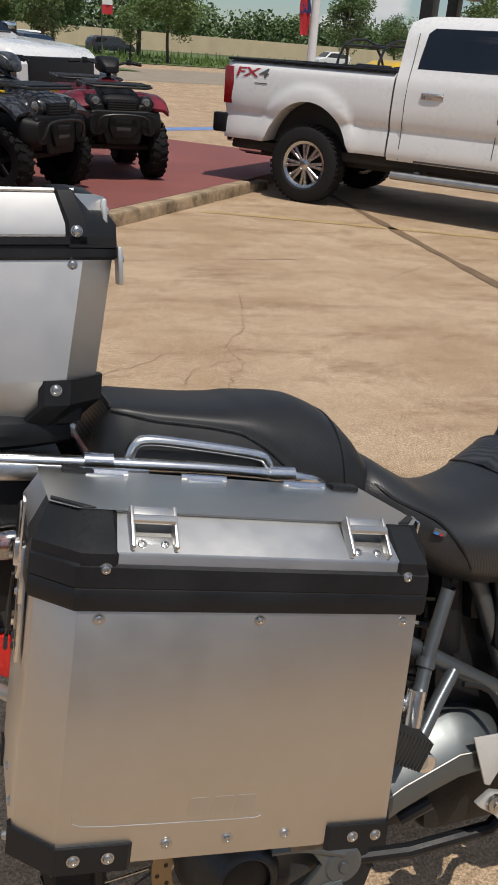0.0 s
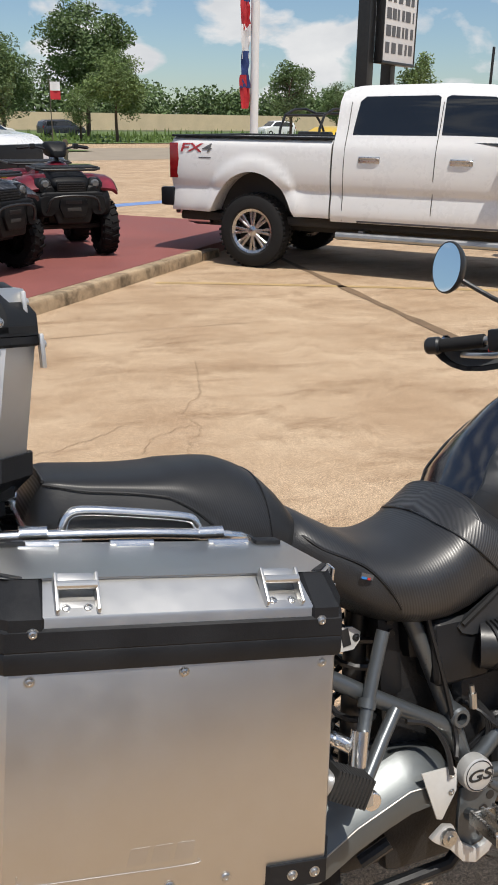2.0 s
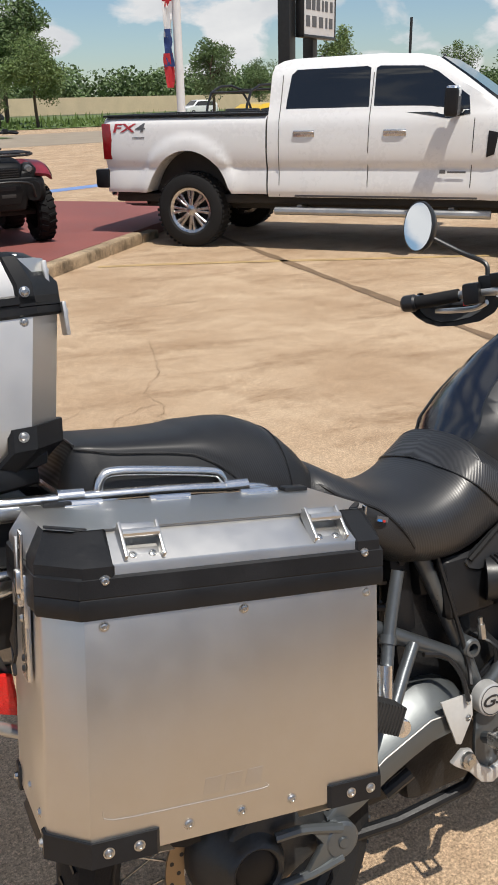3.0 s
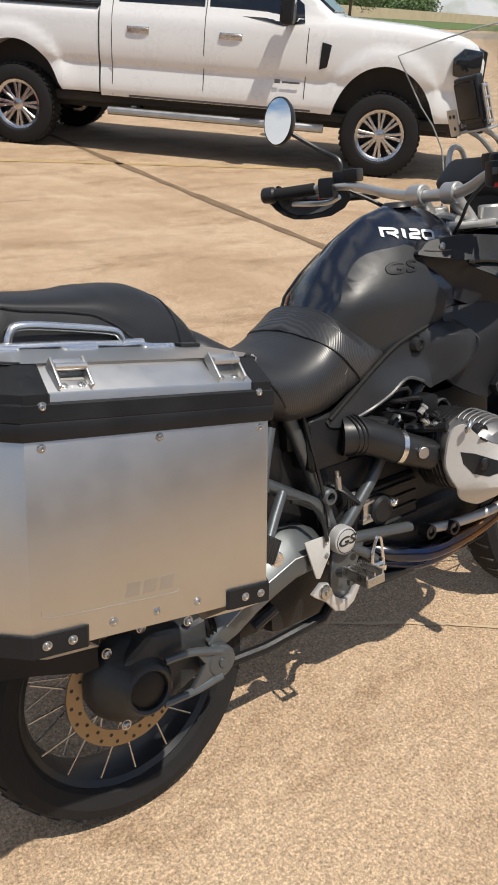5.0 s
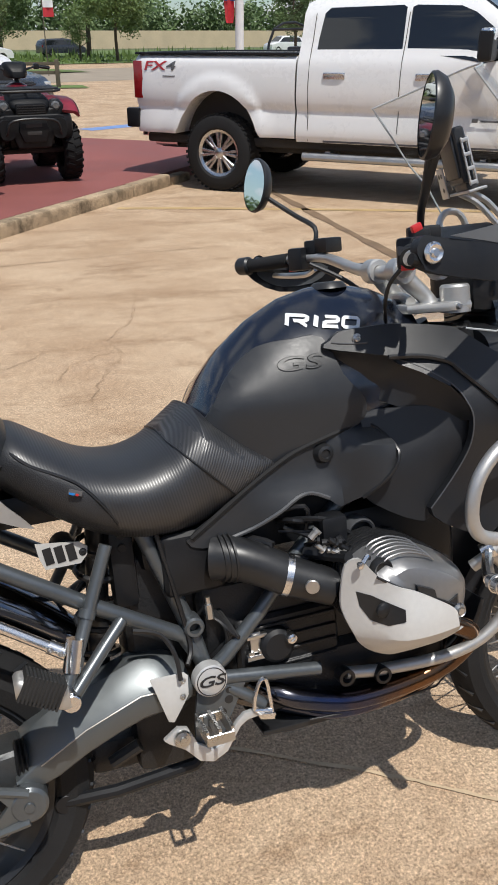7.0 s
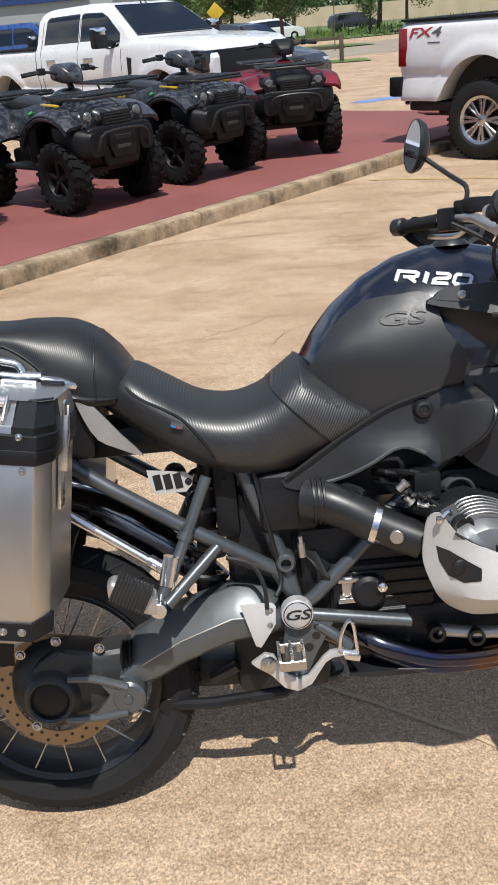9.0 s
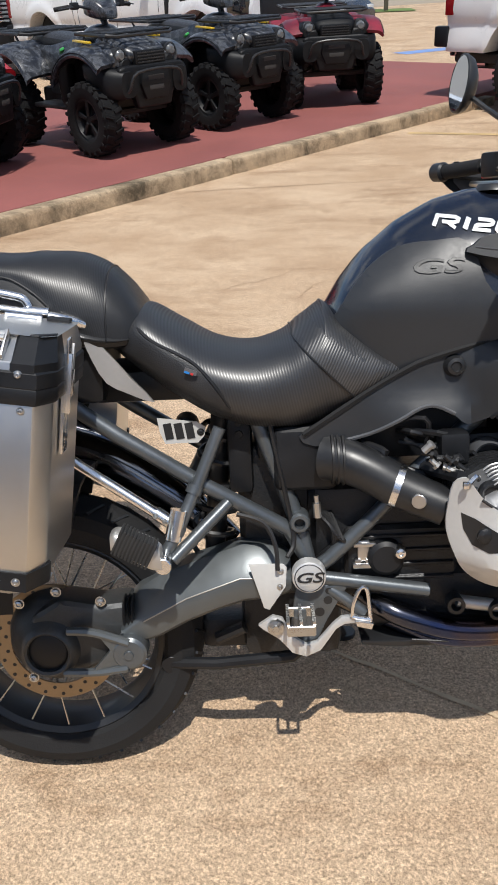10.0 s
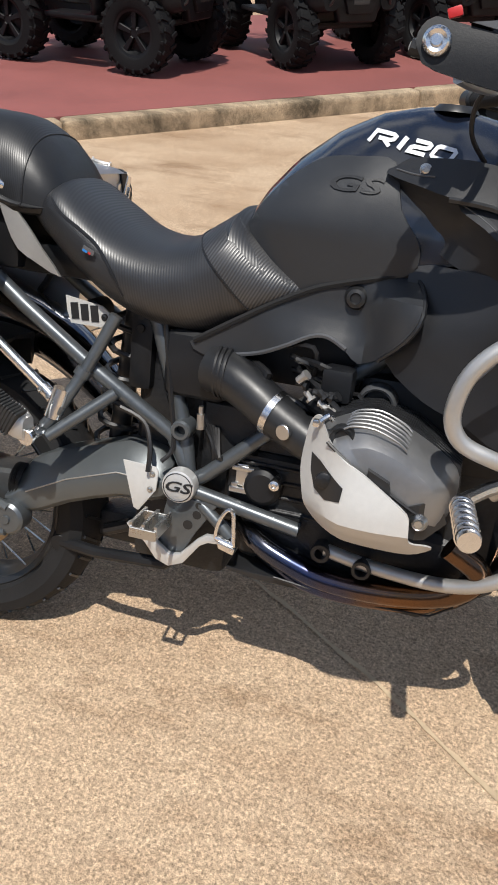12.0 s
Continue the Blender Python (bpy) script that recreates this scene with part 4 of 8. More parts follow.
        part("headlight", prism([(4.72, 1.06), (4.99, 1.02), (4.99, 1.30), (4.80, 1.32), (4.70, 1.22)], s * 0.62, s * 0.985 - 0.05, 0.02), "dark_glass", t)
        part("antenna_lamp", tube([(2.75, s * 0.05, 2.0), (2.72, s * 0.05, 2.04)], 0.01, 6), "black_trim", t)
    part("rear_bumper", join(box(-1.24, -1.07, -0.98, 0.98, 0.68, 0.88, 0.03), box(-1.15, -1.05, -0.8, 0.8, 0.56, 0.70, 0.02)), "chrome", t, "chrome step bumper with black ends")
    for s in (-1, 1):
        part("bumper_end", box(-1.245, -1.06, min(s * .90, s * .99), max(s * .90, s * .99), 0.67, 0.89, 0.03), "black_trim", t)
    part("front_bumper", join(box(4.88, 5.14, -0.95, 0.95, 0.52, 0.82, 0.05), box(4.95, 5.06, -0.7, 0.7, 0.84, 1.3, 0.03)), "black_trim", t)
    part("tow_hitch", join(box(-1.4, -1.1, -0.05, 0.05, 0.50, 0.57, 0.01), lathe([(0, .1), (.025, .09), (.03, .06), (.018, .03), (.018, 0)], 12, "Z", (-1.36, 0, .56)), tube([(-1.34, -.3, .46), (-1.26, -.3, .52)], .025, 8)), "satin_black", t)
    for k in (0, 0.11):
        part("exhaust_tip", lathe([(0.03, 0.0), (0.05, 0.0), (0.052, -0.12), (0.045, -0.2), (0.0, -0.2)], 16, "X", (-0.68 - k, -0.72, 0.50)), "chrome", t)
    part("tailgate", box(-1.115, -1.085, -0.88, 0.88, 0.9, 1.45, 0.012), paint, t)
    return t


F_DIR = -44.3
TRUCK = Vector((3.62, 9.19, 0.0))  # ground under the rear axle's middle


def white_truck():
    m = pose(TRUCK.x, TRUCK.y, 0, 0, 0, F_DIR)
    t = pickup(m, "white_paint", "clean white crew-cab pickup with chrome wheels and tinted windows")
    # the bedside decal and door plate
    fx = tagged(letters("decal", "FX", 0.135, pose(-0.82, -1.010, 1.345, 90, 0, 0), "decal_red", t, 0.002, 0.95, 0.15, 1.9), "red and grey bedside decal")
    four = letters("decal", "4", 0.135, pose(-0.60, -1.010, 1.345, 90, 0, 0), "decal_grey", t, 0.002, 1, 0.15, 1.9)
    for ob in (fx, four):
        for v in ob.data.vertices:
            v.co.y += 1.006 - float(np.interp(v.co.z, [1.2, 1.36, 1.44, 1.49], [1.0, 0.985, 0.958, 0.92]))
    part("decal_bar", box(-0.70, -0.54, -1.002, -0.996, 1.237, 1.247), "decal_grey", t, "thin unreadable lettering")
    part("door_badge", join(box(2.98, 3.17, -1.008, -1.0, 0.865, 0.885, 0.003), box(2.90, 2.96, -1.008, -1.0, 0.86, 0.90, 0.003)), "decal_grey", t)
    part("roof_antenna", tube([(1.35, 0.2, 2.0), (1.25, 0.2, 2.08)], 0.02, 6), "black_trim", t)
    return t


white_truck()


def knobbly_wheel(parent, x, y, z, r, w, side):
    s = side
    ty = part("wheel", lathe([(r * .56, -w * .44), (r * .62, -w * .5), (r * .84, -w * .5), (r * .94, -w * .38), (r * .955, 0), (r * .94, w * .38), (r * .84, w * .5), (r * .62, w * .5), (r * .56, w * .44)], 36, "Y", (x, y, z), True), "quad_tyre", parent, "knobbly black tyre on a black rim")
    bms = []
    for j in range(22):
        q = 2 * math.pi * j / 22
        for k, off in ((-1, 0.0), (1, 0.14)):
            b = box(-r * .05, r * .05, -w * .21, w * .21, r * .93, r * .985, r * .008, 1)
            b.transform(Matrix.Translation((x, y + k * w * .24, z)) @ Matrix.Rotation(q + off, 4, "Y") @ Matrix.Rotation(k * 0.35, 4, "Z"))
            c = box(-r * .04, r * .04, -w * .03, w * .03, r * .82, r * .93, r * .008, 1)
            c.transform(Matrix.Translation((x, y + k * w * .49, z)) @ Matrix.Rotation(q + off, 4, "Y"))
            bms += [b, c]
    tagged(part("tread", join(*bms), "quad_tyre", ty, smooth=False), kind="stuff")
    rim = [lathe([(0, s * w * .30), (r * .10, s * w * .30), (r * .16, s * w * .2), (r * .42, s * w * .12), (r * .50, s * w * .40), (r * .58, s * w * .44), (r * .57, s * w * .3), (r * .5, 0)], 28, "Y", (x, y, z))]
    for j in range(5):
        q = 2 * math.pi * j / 5
        b = prism([(-r * .05, r * .1), (r * .05, r * .1), (r * .08, r * .5), (-r * .08, r * .5)], s * w * .14, s * w * .34, r * .015, 1)
        b.transform(Matrix.Translation((x, y, z)) @ Matrix.Rotation(q, 4, "Y"))
        rim.append(b)
    for j in range(4):
        q = 2 * math.pi * (j + .5) / 4
        rim.append(disc((x + r * .16 * math.cos(q), y + s * w * .2, z + r * .16 * math.sin(q)), r * .03, s * w * .08, "Y", 8))
    part("rim", join(*rim), "quad_plastic", ty)
    return ty


def quad(m, body, label, flash=None, nose="quad_plastic", steer=0.0, low="quad_plastic", pod=None, face=None):
    """A four-wheeled all-terrain vehicle, x ahead, origin on the ground under its middle."""
    t = thing("quad_bike", m, label, "quad bike", "quads on the island")
    wb, tr, r = 0.64, 0.45, 0.325
    for x in (-wb, wb):
        for s in (-1, 1):
            knobbly_wheel(t, x, s * tr, r, r, 0.25 if x < 0 else 0.20, s)
    part("chassis", join(box(-.55, .6, -.2, .2, .32, .52, .04), box(-.35, .35, -.24, .24, .46, .8, .05), tube([(.62, -.4, .34), (.62, .4, .34)], .03, 8), tube([(-.64, -.4, .34), (-.64, .4, .34)], .04, 8), tube([(.45, -.15, .42), (.63, -.38, .35)], .02, 6), tube([(.45, .15, .42), (.63, .38, .35)], .02, 6)), "under", t)
    for s in (-1, 1):
        part("footboard", box(-.28, .26, min(s * .24, s * .48), max(s * .24, s * .48), .38, .42, .012), "quad_plastic", t)
        part("shock_absorber", tube([(.60, s * .30, .40), (.56, s * .22, .78)], .032, 10), "satin_black", t)
        def arch(cx, rx, rz, z0, y0, y1, a0, a1, drop):
            rings = []
            for q in np.linspace(a0, a1, 14):
                c, sn = math.cos(radians(q)), math.sin(radians(q))
                top = [(cx + rx * c, s * y, z0 + rz * sn + dz) for y, dz in ((y0, .035), ((y0 + y1) / 2, .03), (y1 - .06, .012), (y1 - .015, -.012), (y1, -drop))]
                low_ = [(cx + (rx - .022) * c, s * y, z0 + (rz - .02) * sn + dz) for y, dz in ((y1 - .012, -drop), (y1 - .07, -.004), ((y0 + y1) / 2, .012), (y0, .017))]
                rings.append(top + low_)
            return loft(rings)
        ff = part("front_fender", arch(wb - .06, .44, .42, .48, .12, .555, 42, 160, .045), body, t)
        part("fender_lip", tube([(wb - .06 + .445 * math.cos(radians(q)), s * .552, .455 + .42 * math.sin(radians(q))) for q in np.linspace(44, 158, 12)], .005, 7), "quad_plastic", ff)
        part("rear_fender", arch(-wb, .46, .43, .47, .12, .57, 22, 146, .05), body, t)
        part("side_panel", hull_x([(-.45, .62, .90, .02, s * .23), (-.2, .60, .90, .05, s * .24), (.10, .48, .95, .06, s * .23), (.24, .42, .98, .05, s * .25), (.34, .60, .98, .03, s * .24)], 14), body, t)
        part("wheel_well", hull_x([(.20, .46, .84, .03, s * .25), (.30, .44, .86, .11, s * .235), (.62, .56, .90, .11, s * .235), (.86, .50, .84, .11, s * .235), (.93, .52, .80, .05, s * .25)], 14, 3.2), "quad_plastic", t)
        part("inner_guard", hull_x([(.16, .40, .84, .03, s * .40), (.23, .38, .84, .10, s * .40), (.28, .44, .80, .03, s * .40)], 12, 3), low, t)
        if flash:
            part("fender_flash", moved(box(-.13, .13, -.020, .020, -.010, .008, .004), pose(.50, s * .38, .948, 0, 3, s * 4)), "yellow_paint", ff, "yellow stripe")
            part("fender_flash", moved(box(-.055, .055, -.022, .022, -.012, .010, .004), pose(.335, s * .49, .885, s * -24, -16, s * 30)), "green_flash", ff, "green stripe")
        hl = part("headlight", lathe([(0, .03), (.03, .028), (.048, .012), (.055, 0), (.057, -.05), (0, -.06)], 20, "X", (.90, s * .285, .835)), "lamp_glass", t, "round clear headlight")
        part("headlight_bezel", lathe([(.055, .01), (.066, .006), (.072, -.08), (.055, -.08)], 20, "X", (.90, s * .285, .835), True), "satin_black", hl)
        part("cheek", hull_x([(.66, .70, .90, .04, s * .33), (.78, .68, .90, .09, s * .31), (.87, .70, .88, .10, s * .29), (.91, .74, .84, .07, s * .28)], 14, 2.6), face or body, t)
        part("marker_lamp", disc((.80, s * .425, .62), .03, s * .012, "Y", 14), "amber", t)
        part("bumper_wing", hull_x([(.62, .66, .78, .02, s * .47), (.76, .54, .77, .06, s * .43), (.90, .48, .74, .10, s * .36), (1.0, .50, .71, .08, s * .29)], 14, 3), low, t)
    part("nose", hull_x([(.45, .74, .985, .22), (.62, .72, .985, .24), (.76, .72, .955, .25), (.88, .74, .915, .23), (.95, .78, .86, .17)], 20, 3.0), face or body, t)
    part("grille", box(.88, .968, -.17, .17, .745, .865, .02), nose, t)
    for z in (.765, .79, .815, .84):
        part("grille_slat", box(.962, .976, -.15, .15, z, z + .01), "satin_black", t)
    part("front_bumper", join(prism([(-.37, .735), (-.30, .755), (.30, .755), (.37, .735), (.35, .64), (.22, .50), (.19, .40), (-.19, .40), (-.22, .50), (-.35, .64)], .90, .985, .03, 3, "X"), prism([(-.14, .70), (.14, .70), (.17, .60), (.12, .47), (-.12, .47), (-.17, .60)], .975, 1.02, .015, 2, "X")), low, t)
    part("bumper_slot", join(box(1.017, 1.023, -.09, .09, .625, .665, .004), box(1.017, 1.023, -.08, .08, .545, .585, .004)), "under", t)
    part("bumper_tube", tube([(.90, -.34, .50), (1.01, -.30, .56), (1.05, -.22, .70), (1.05, .22, .70), (1.01, .30, .56), (.90, .34, .50)], .013, 8, steps=4), "satin_black", t)
    part("seat", hull_x([(-.74, .88, .95, .13), (-.55, .86, 1.0, .18), (-.25, .84, .985, .17), (.02, .84, .955, .13), (.16, .86, .99, .09)], 18, 2.8), "leather", t, "black seat")
    part("tank_cover", hull_x([(.05, .86, .99, .10), (.2, .84, 1.05, .13), (.36, .86, 1.06, .13), (.52, .88, 1.0, .10)], 18), body, t)
    for x0, x1, w, z in ((.40, .90, .37, 1.005), (-1.04, -.44, .40, 1.01)):
        rk = part("rack", tube([(x0, -w, z), (x1 - .06, -w * .98, z - .012), (x1, -w * .8, z - .02), (x1, w * .8, z - .02), (x1 - .06, w * .98, z - .012), (x0, w, z)], .015, 7, closed=True), "satin_black", t, "black tubular rack")
        for x in np.linspace(x0 + .08, x1 - .06, 5):
            part("rack_bar", tube([(x, -w * .95, z + .004), (x, w * .95, z + .004)], .011, 6), "satin_black", rk)
        for y in (-w * .5, 0, w * .5):
            part("rack_bar", tube([(x0 + .02, y, z), (x1, y, z - .016)], .011, 6), "satin_black", rk)
        for s in (-1, 1):
            part("rack_stay", tube([(x0 + .15, s * .22, z), (x0 + .18, s * .18, z - .13)], .012, 6), "satin_black", rk)
    hm = pose(.28, 0, 1.15, 0, 0, steer)
    hb = part("handlebar", moved(tube([(-.08, -.41, .05), (.0, -.26, .07), (.06, -.10, .04), (.06, .10, .04), (.0, .26, .07), (-.08, .41, .05)], .013, 8, steps=4), hm), "satin_black", t)
    for s in (-1, 1):
        part("grip", moved(tube([(-.085, s * .42, .05), (-.025, s * .30, .065)], .020, 10), hm), "rubber", hb)
        part("lever", moved(tube([(.02, s * .27, .065), (.03, s * .34, .06), (-.02, s * .42, .05)], .006, 6, steps=3), hm), "satin_black", hb)
        part("switch_box", moved(box(-.04, .03, s * .255 - .03, s * .255 + .03, .04, .10, .012), hm), "black_trim", hb)
    part("dash_pod", moved(hull_x([(-.13, .02, .06, .06), (-.08, -.01, .10, .11), (.00, -.03, .125, .14), (.09, -.05, .11, .12), (.16, -.05, .06, .09), (.19, -.04, .02, .06)], 18, 5.0), hm), pod or body, t)
    part("dash_screen", moved(box(-.10, -.02, -.06, .06, .096, .112, .006), hm @ pose(0, 0, 0, 0, -12, 0)), "dark_glass", t)
    part("steering_post", tube([(.32, 0, 1.14), (.40, 0, .95)], .03, 8), "satin_black", t)
    return t


QUAD_DIR = -42.0


def quad_at(fx, fy, right=True, turn=QUAD_DIR, **kw):
    """Places a quad by the ground point of its front right (or left) wheel."""
    d = Vector((math.cos(radians(turn)), math.sin(radians(turn)), 0)); rgt = Vector((d.y, -d.x, 0))
    c = Vector((fx, fy, 0)) - d * 0.64 - rgt * (0.45 if right else -0.45)
    return quad(pose(c.x, c.y, 0.128, 0, 0, turn), **kw)


quad_at(-2.38, 5.50, turn=-6, body="red_body", pod="quad_plastic", face="quad_plastic", label="bright red quad bike with black racks on the island")
quad_at(-1.36, 6.46, body="camo", label="quad bike in grey woodland print with yellow flashes", flash=True)
quad_at(-0.39, 7.68, body="camo", label="quad bike in grey woodland print with yellow flashes", flash=True)
quad_at(1.29, 9.16, right=False, turn=-82, body="red_dark", pod="quad_plastic", face="quad_plastic", label="dark red and black quad bike near the white pickup")


# ---- the distance: trees, pole, sign, parked vehicles ----
def car(m, paint, label, length=4.6, height=1.65, name="car"):
    """A parked estate or van with glass, lamps and wheels."""
    t = thing(name, m, label, "car", "vehicles in the distance")
    h, L = height, length
    hx = [-L / 2, -L / 2 + .12, -L / 2 + .5, 0.1, L * .14, L * .30, L * .47, L / 2]
    hz = [h * .62, h * .86, h * .97, h, h * .96, h * .64, h * .54, h * .40]
    rings = []
    for x in np.linspace(-L / 2, L / 2, 40):
        top = float(np.interp(x, hx, hz))
        col = []
        for f in np.linspace(0, 1, 9):
            z = .28 + (top - .28) * f
            w = .88 - .05 * abs(x / (L / 2)) ** 4 - (.24 * max(0, z - h * .58) / (h * .42)) - .05 * max(0, .5 - z)
            col.append((x, -w * (.80 if f == 1 else 1), z))
        rings.append(col + [(a, -b, c) for a, b, c in reversed(col)])
    part("body", loft(rings), paint, t)
    for s in (-1, 1):
        o = [(-L * .42, h * .62), (-L * .38, h * .88), (-.1, h * .92), (L * .12, h * .90), (L * .26, h * .64)]
        g = panel(o, lambda x, z: -(.885 - .05 * abs(x / (L / 2)) ** 4 - .24 * max(0, z - h * .58) / (h * .42)), .006, .15)
        part("side_window", g if s < 0 else mirror_y(g), "dark_glass", t)
        part("headlight", box(L / 2 - .16, L / 2 - .02, min(s * .5, s * .8), max(s * .5, s * .8), h * .38, h * .46, .02), "clear_lens", t)
        part("tail_light", box(-L / 2 + .0, -L / 2 + .1, min(s * .6, s * .84), max(s * .6, s * .84), h * .5, h * .62, .02), "red_lens", t)
        for x in (-L * .3, L * .31):
            w = part("wheel", lathe([(.18, -.1), (.22, -.11), (.32, -.1), (.33, 0), (.32, .1), (.22, .11), (.18, .1)], 28, "Y", (x, s * .78, .33), True), "rubber", t)
            part("rim", lathe([(0, s * .07), (.06, s * .08), (.15, s * .05), (.19, s * .09), (.2, 0)], 20, "Y", (x, s * .78, .33)), "steel", w)
    part("windscreen", loft([[(x + .02, y, z + .02) for y in np.linspace(-w, w, 5)] + [(x - .01, y, z - .01) for y in np.linspace(w, -w, 5)] for x, z, w in ((L * .15, h * .945, .56), (L * .29, h * .665, .70))]), "dark_glass", t)
    return t


pickup(pose(-3.27, 15.23, 0, 0, 0, -42.5), "white_paint", "white crew-cab pickup parked behind the quads", False)
pickup(pose(-7.5, 20.0, 0, 0, 0, -66), "white_paint", "white pickup with a large chrome grille, parked far behind", False)
pickup(pose(-7.6, 25.0, 0, 0, 0, -25), "blue_paint", "dark blue pickup parked before the grey building", False)
grille = part("grille", join(*[moved(box(-.01, .02, -.62, .62, z - .02, z + .02, .006), pose(-7.5, 20.0, 0, 0, 0, -66) @ pose(5.10, 0, 0)) for z in (.95, 1.02, 1.09, 1.16, 1.23, 1.30)]), "chrome", None)
tagged(grille, "chrome slatted radiator grille", "grille")
car(pose(-6.0, 9.9, 0, 0, 0, -40), "white_paint", "white car parked behind the red quad", 4.7, 1.6)
car(pose(-.2, 20.9, 0, 0, 0, -30), "dark_paint", "dark car parked beyond the white pickup", 4.7, 1.6)
car(pose(36.5, 99.5, 0.05, 0, 0, 198), "white_paint", "white estate car beyond the verge", 4.7, 1.75)
car(pose(10.2, 92.0, 0.05, 0, 0, 18), "dark_paint", "dark car beyond the verge", 4.7, 1.6)
car(pose(1.8, 69.5, 0.05, 0, 0, 18), "white_paint", "white car beyond the verge", 4.6, 1.6)
car(pose(11.4, 25.2, 0.0, 0, 0, 20), "yellow_paint", "small yellow vehicle beyond the white pickup", 1.9, 1.55)
car(pose(-3.0, 52.0, 0.0, 0, 0, 18), "yellow_paint", "yellow vehicle across the road", 4.4, 1.5)


def buggy(m):
    t = thing("utility_buggy", m, "dark utility buggy with a tube roll cage", "buggy")
    part("body", join(hull_x([(-1.3, .5, .85, .55), (-.4, .45, .9, .68), (.5, .45, .95, .68), (1.2, .5, .85, .5)], 20, 3.5)), "dark_paint", t)
    part("seat", join(box(-.45, -.3, -.5, .5, .85, 1.45, .05), box(-.3, .1, -.5, .5, .8, .95, .04)), "leather", t)
    for s in (-1, 1):
        part("cage_bar", tube([(-1.0, s * .62, .85), (-.75, s * .6, 1.80), (.25, s * .6, 1.85), (.85, s * .6, .95)], .03, 8, steps=3), "satin_black", t)
        for x in (-.95, .95):
            knobbly_wheel(t, x, s * .62, .33, .33, .26, s)
    for x, z in ((-.75, 1.79), (.25, 1.84)):
        part("cage_cross", tube([(x, -.6, z), (x, .6, z)], .028, 8), "satin_black", t)
    return t


buggy(pose(7.9, 17.9, 0, 0, 0, 25))


def flagpole():
    t = thing("flagpole", pose(5.77, 16.84, 0), "white flagpole with flags hanging down it", "flagpole")
    part("pole", tube([(0, 0, -.05), (0, 0, 9)], .088, 16), "flag_white", t)
    part("pole_base", lathe([(0, .12), (.14, .12), (.20, .08), (.22, 0)], 20, "Z"), "flag_white", t)
    r = random.Random(8)
    for k, (z0, z1, mt) in enumerate(((1.9, 2.55, "flag_red"), (2.3, 3.0, "flag_blue"), (2.85, 3.5, "flag_white"), (3.4, 4.05, "flag_red"), (3.9, 4.6, "flag_blue"), (4.5, 5.3, "flag_white"))):
        rows = []
        for z in np.linspace(z0, z1, 7):
            rows.append([(-.12 - .045 * j + .02 * r.uniform(-1, 1), .05 * math.sin(j * 2 + z * 5) + .02 * r.uniform(-1, 1), z) for j in range(5)])
        part("flag", loft([a + [(x, y + .006, z) for x, y, z in reversed(a)] for a in rows]), mt, t)
    return t


flagpole()


def board_sign():
    t = thing("sign", pose(10.0, 20.45, 0, 0, 0, 37), "tall pylon sign with a letter board on dark posts", "sign")
    part("post", box(-.17, .17, -.17, .17, 0, 9, .01), "satin_black", t)
    part("post", box(1.25, 1.53, -.15, .15, 0, 9, .01), "satin_black", t)
    b = part("board", box(.22, 2.15, -.38, -.18, 3.15, 7.0, .02), "flag_white", t, "white letter board")
    part("board_frame", join(box(.18, 2.19, -.40, -.16, 3.10, 3.17, .01), box(.18, .23, -.40, -.16, 3.1, 7.0, .01), box(2.14, 2.19, -.40, -.16, 3.1, 7.0, .01)), "satin_black", b)
    r = random.Random(5)
    for row in range(6):
        x = .36
        while x < 1.95:
            w = r.uniform(.12, .3)
            part("letter_bar", box(x, min(x + w, 2.0), -.388, -.378, 3.36 + .40 * row, 3.62 + .40 * row), "decal_grey", b)
            x += w + r.uniform(.05, .16)
    return t


board_sign()
pole = thing("light_pole", pose(21.6, 32.3, 0), "thin dark lamp post", "pole")
part("pole", tube([(0, 0, 0), (0, 0, 4.7)], .06, 8), "satin_black", pole)

fl = thing("flag", pose(4.3, 43.6, 0), "small red and white flag on a thin pole", "flag")
part("pole", tube([(0, 0, 0), (0, 0, 3.6)], .025, 6), "post", fl)
for k, (z, mt) in enumerate(((2.75, "flag_red"), (3.15, "flag_white"))):
    part("cloth", loft([[(x, .05 * math.sin(x * 9 + k), zz) for x in np.linspace(0, .5, 6)] + [(x, .05 * math.sin(x * 9 + k) + .01, zz) for x in np.linspace(.5, 0, 6)] for zz in (z - .2, z + .2)]), mt, fl)
sg = thing("road_sign", pose(-1.6, 48.7, 0), "yellow diamond road sign", "road sign")
part("post", tube([(0, .03, 0), (0, .03, 2.7)], .03, 6), "steel", sg)
part("plate", moved(box(-.34, .34, -.01, .01, -.34, .34, .01), pose(0, 0, 2.2, 0, 45, 0)), "yellow_paint", sg)

fence = thing("fence", pose(3.6, 32.5, 0, 0, 0, 164), "low weathered rail fence on the grass", "fence")
for k in range(4):
    part("post", box(k * 2.3 - .07, k * 2.3 + .07, -.07, .07, 0, .95, .01), "post", fence)
for z in (.45, .75):
    part("rail", box(-.1, 7.0, -.09, -.05, z, z + .12, .01), "post", fence)
bm = bmesh.new()
bm.faces.new([bm.verts.new(p) for p in ((4.6, 31.6, .03), (4.6, 33.6, .03), (-16, 40, .03), (-16, 37, .03))])
tagged(finish("grass_strip", bm, "grass", smooth=False), "strip of grass under the fence", "grass", kind="structure")

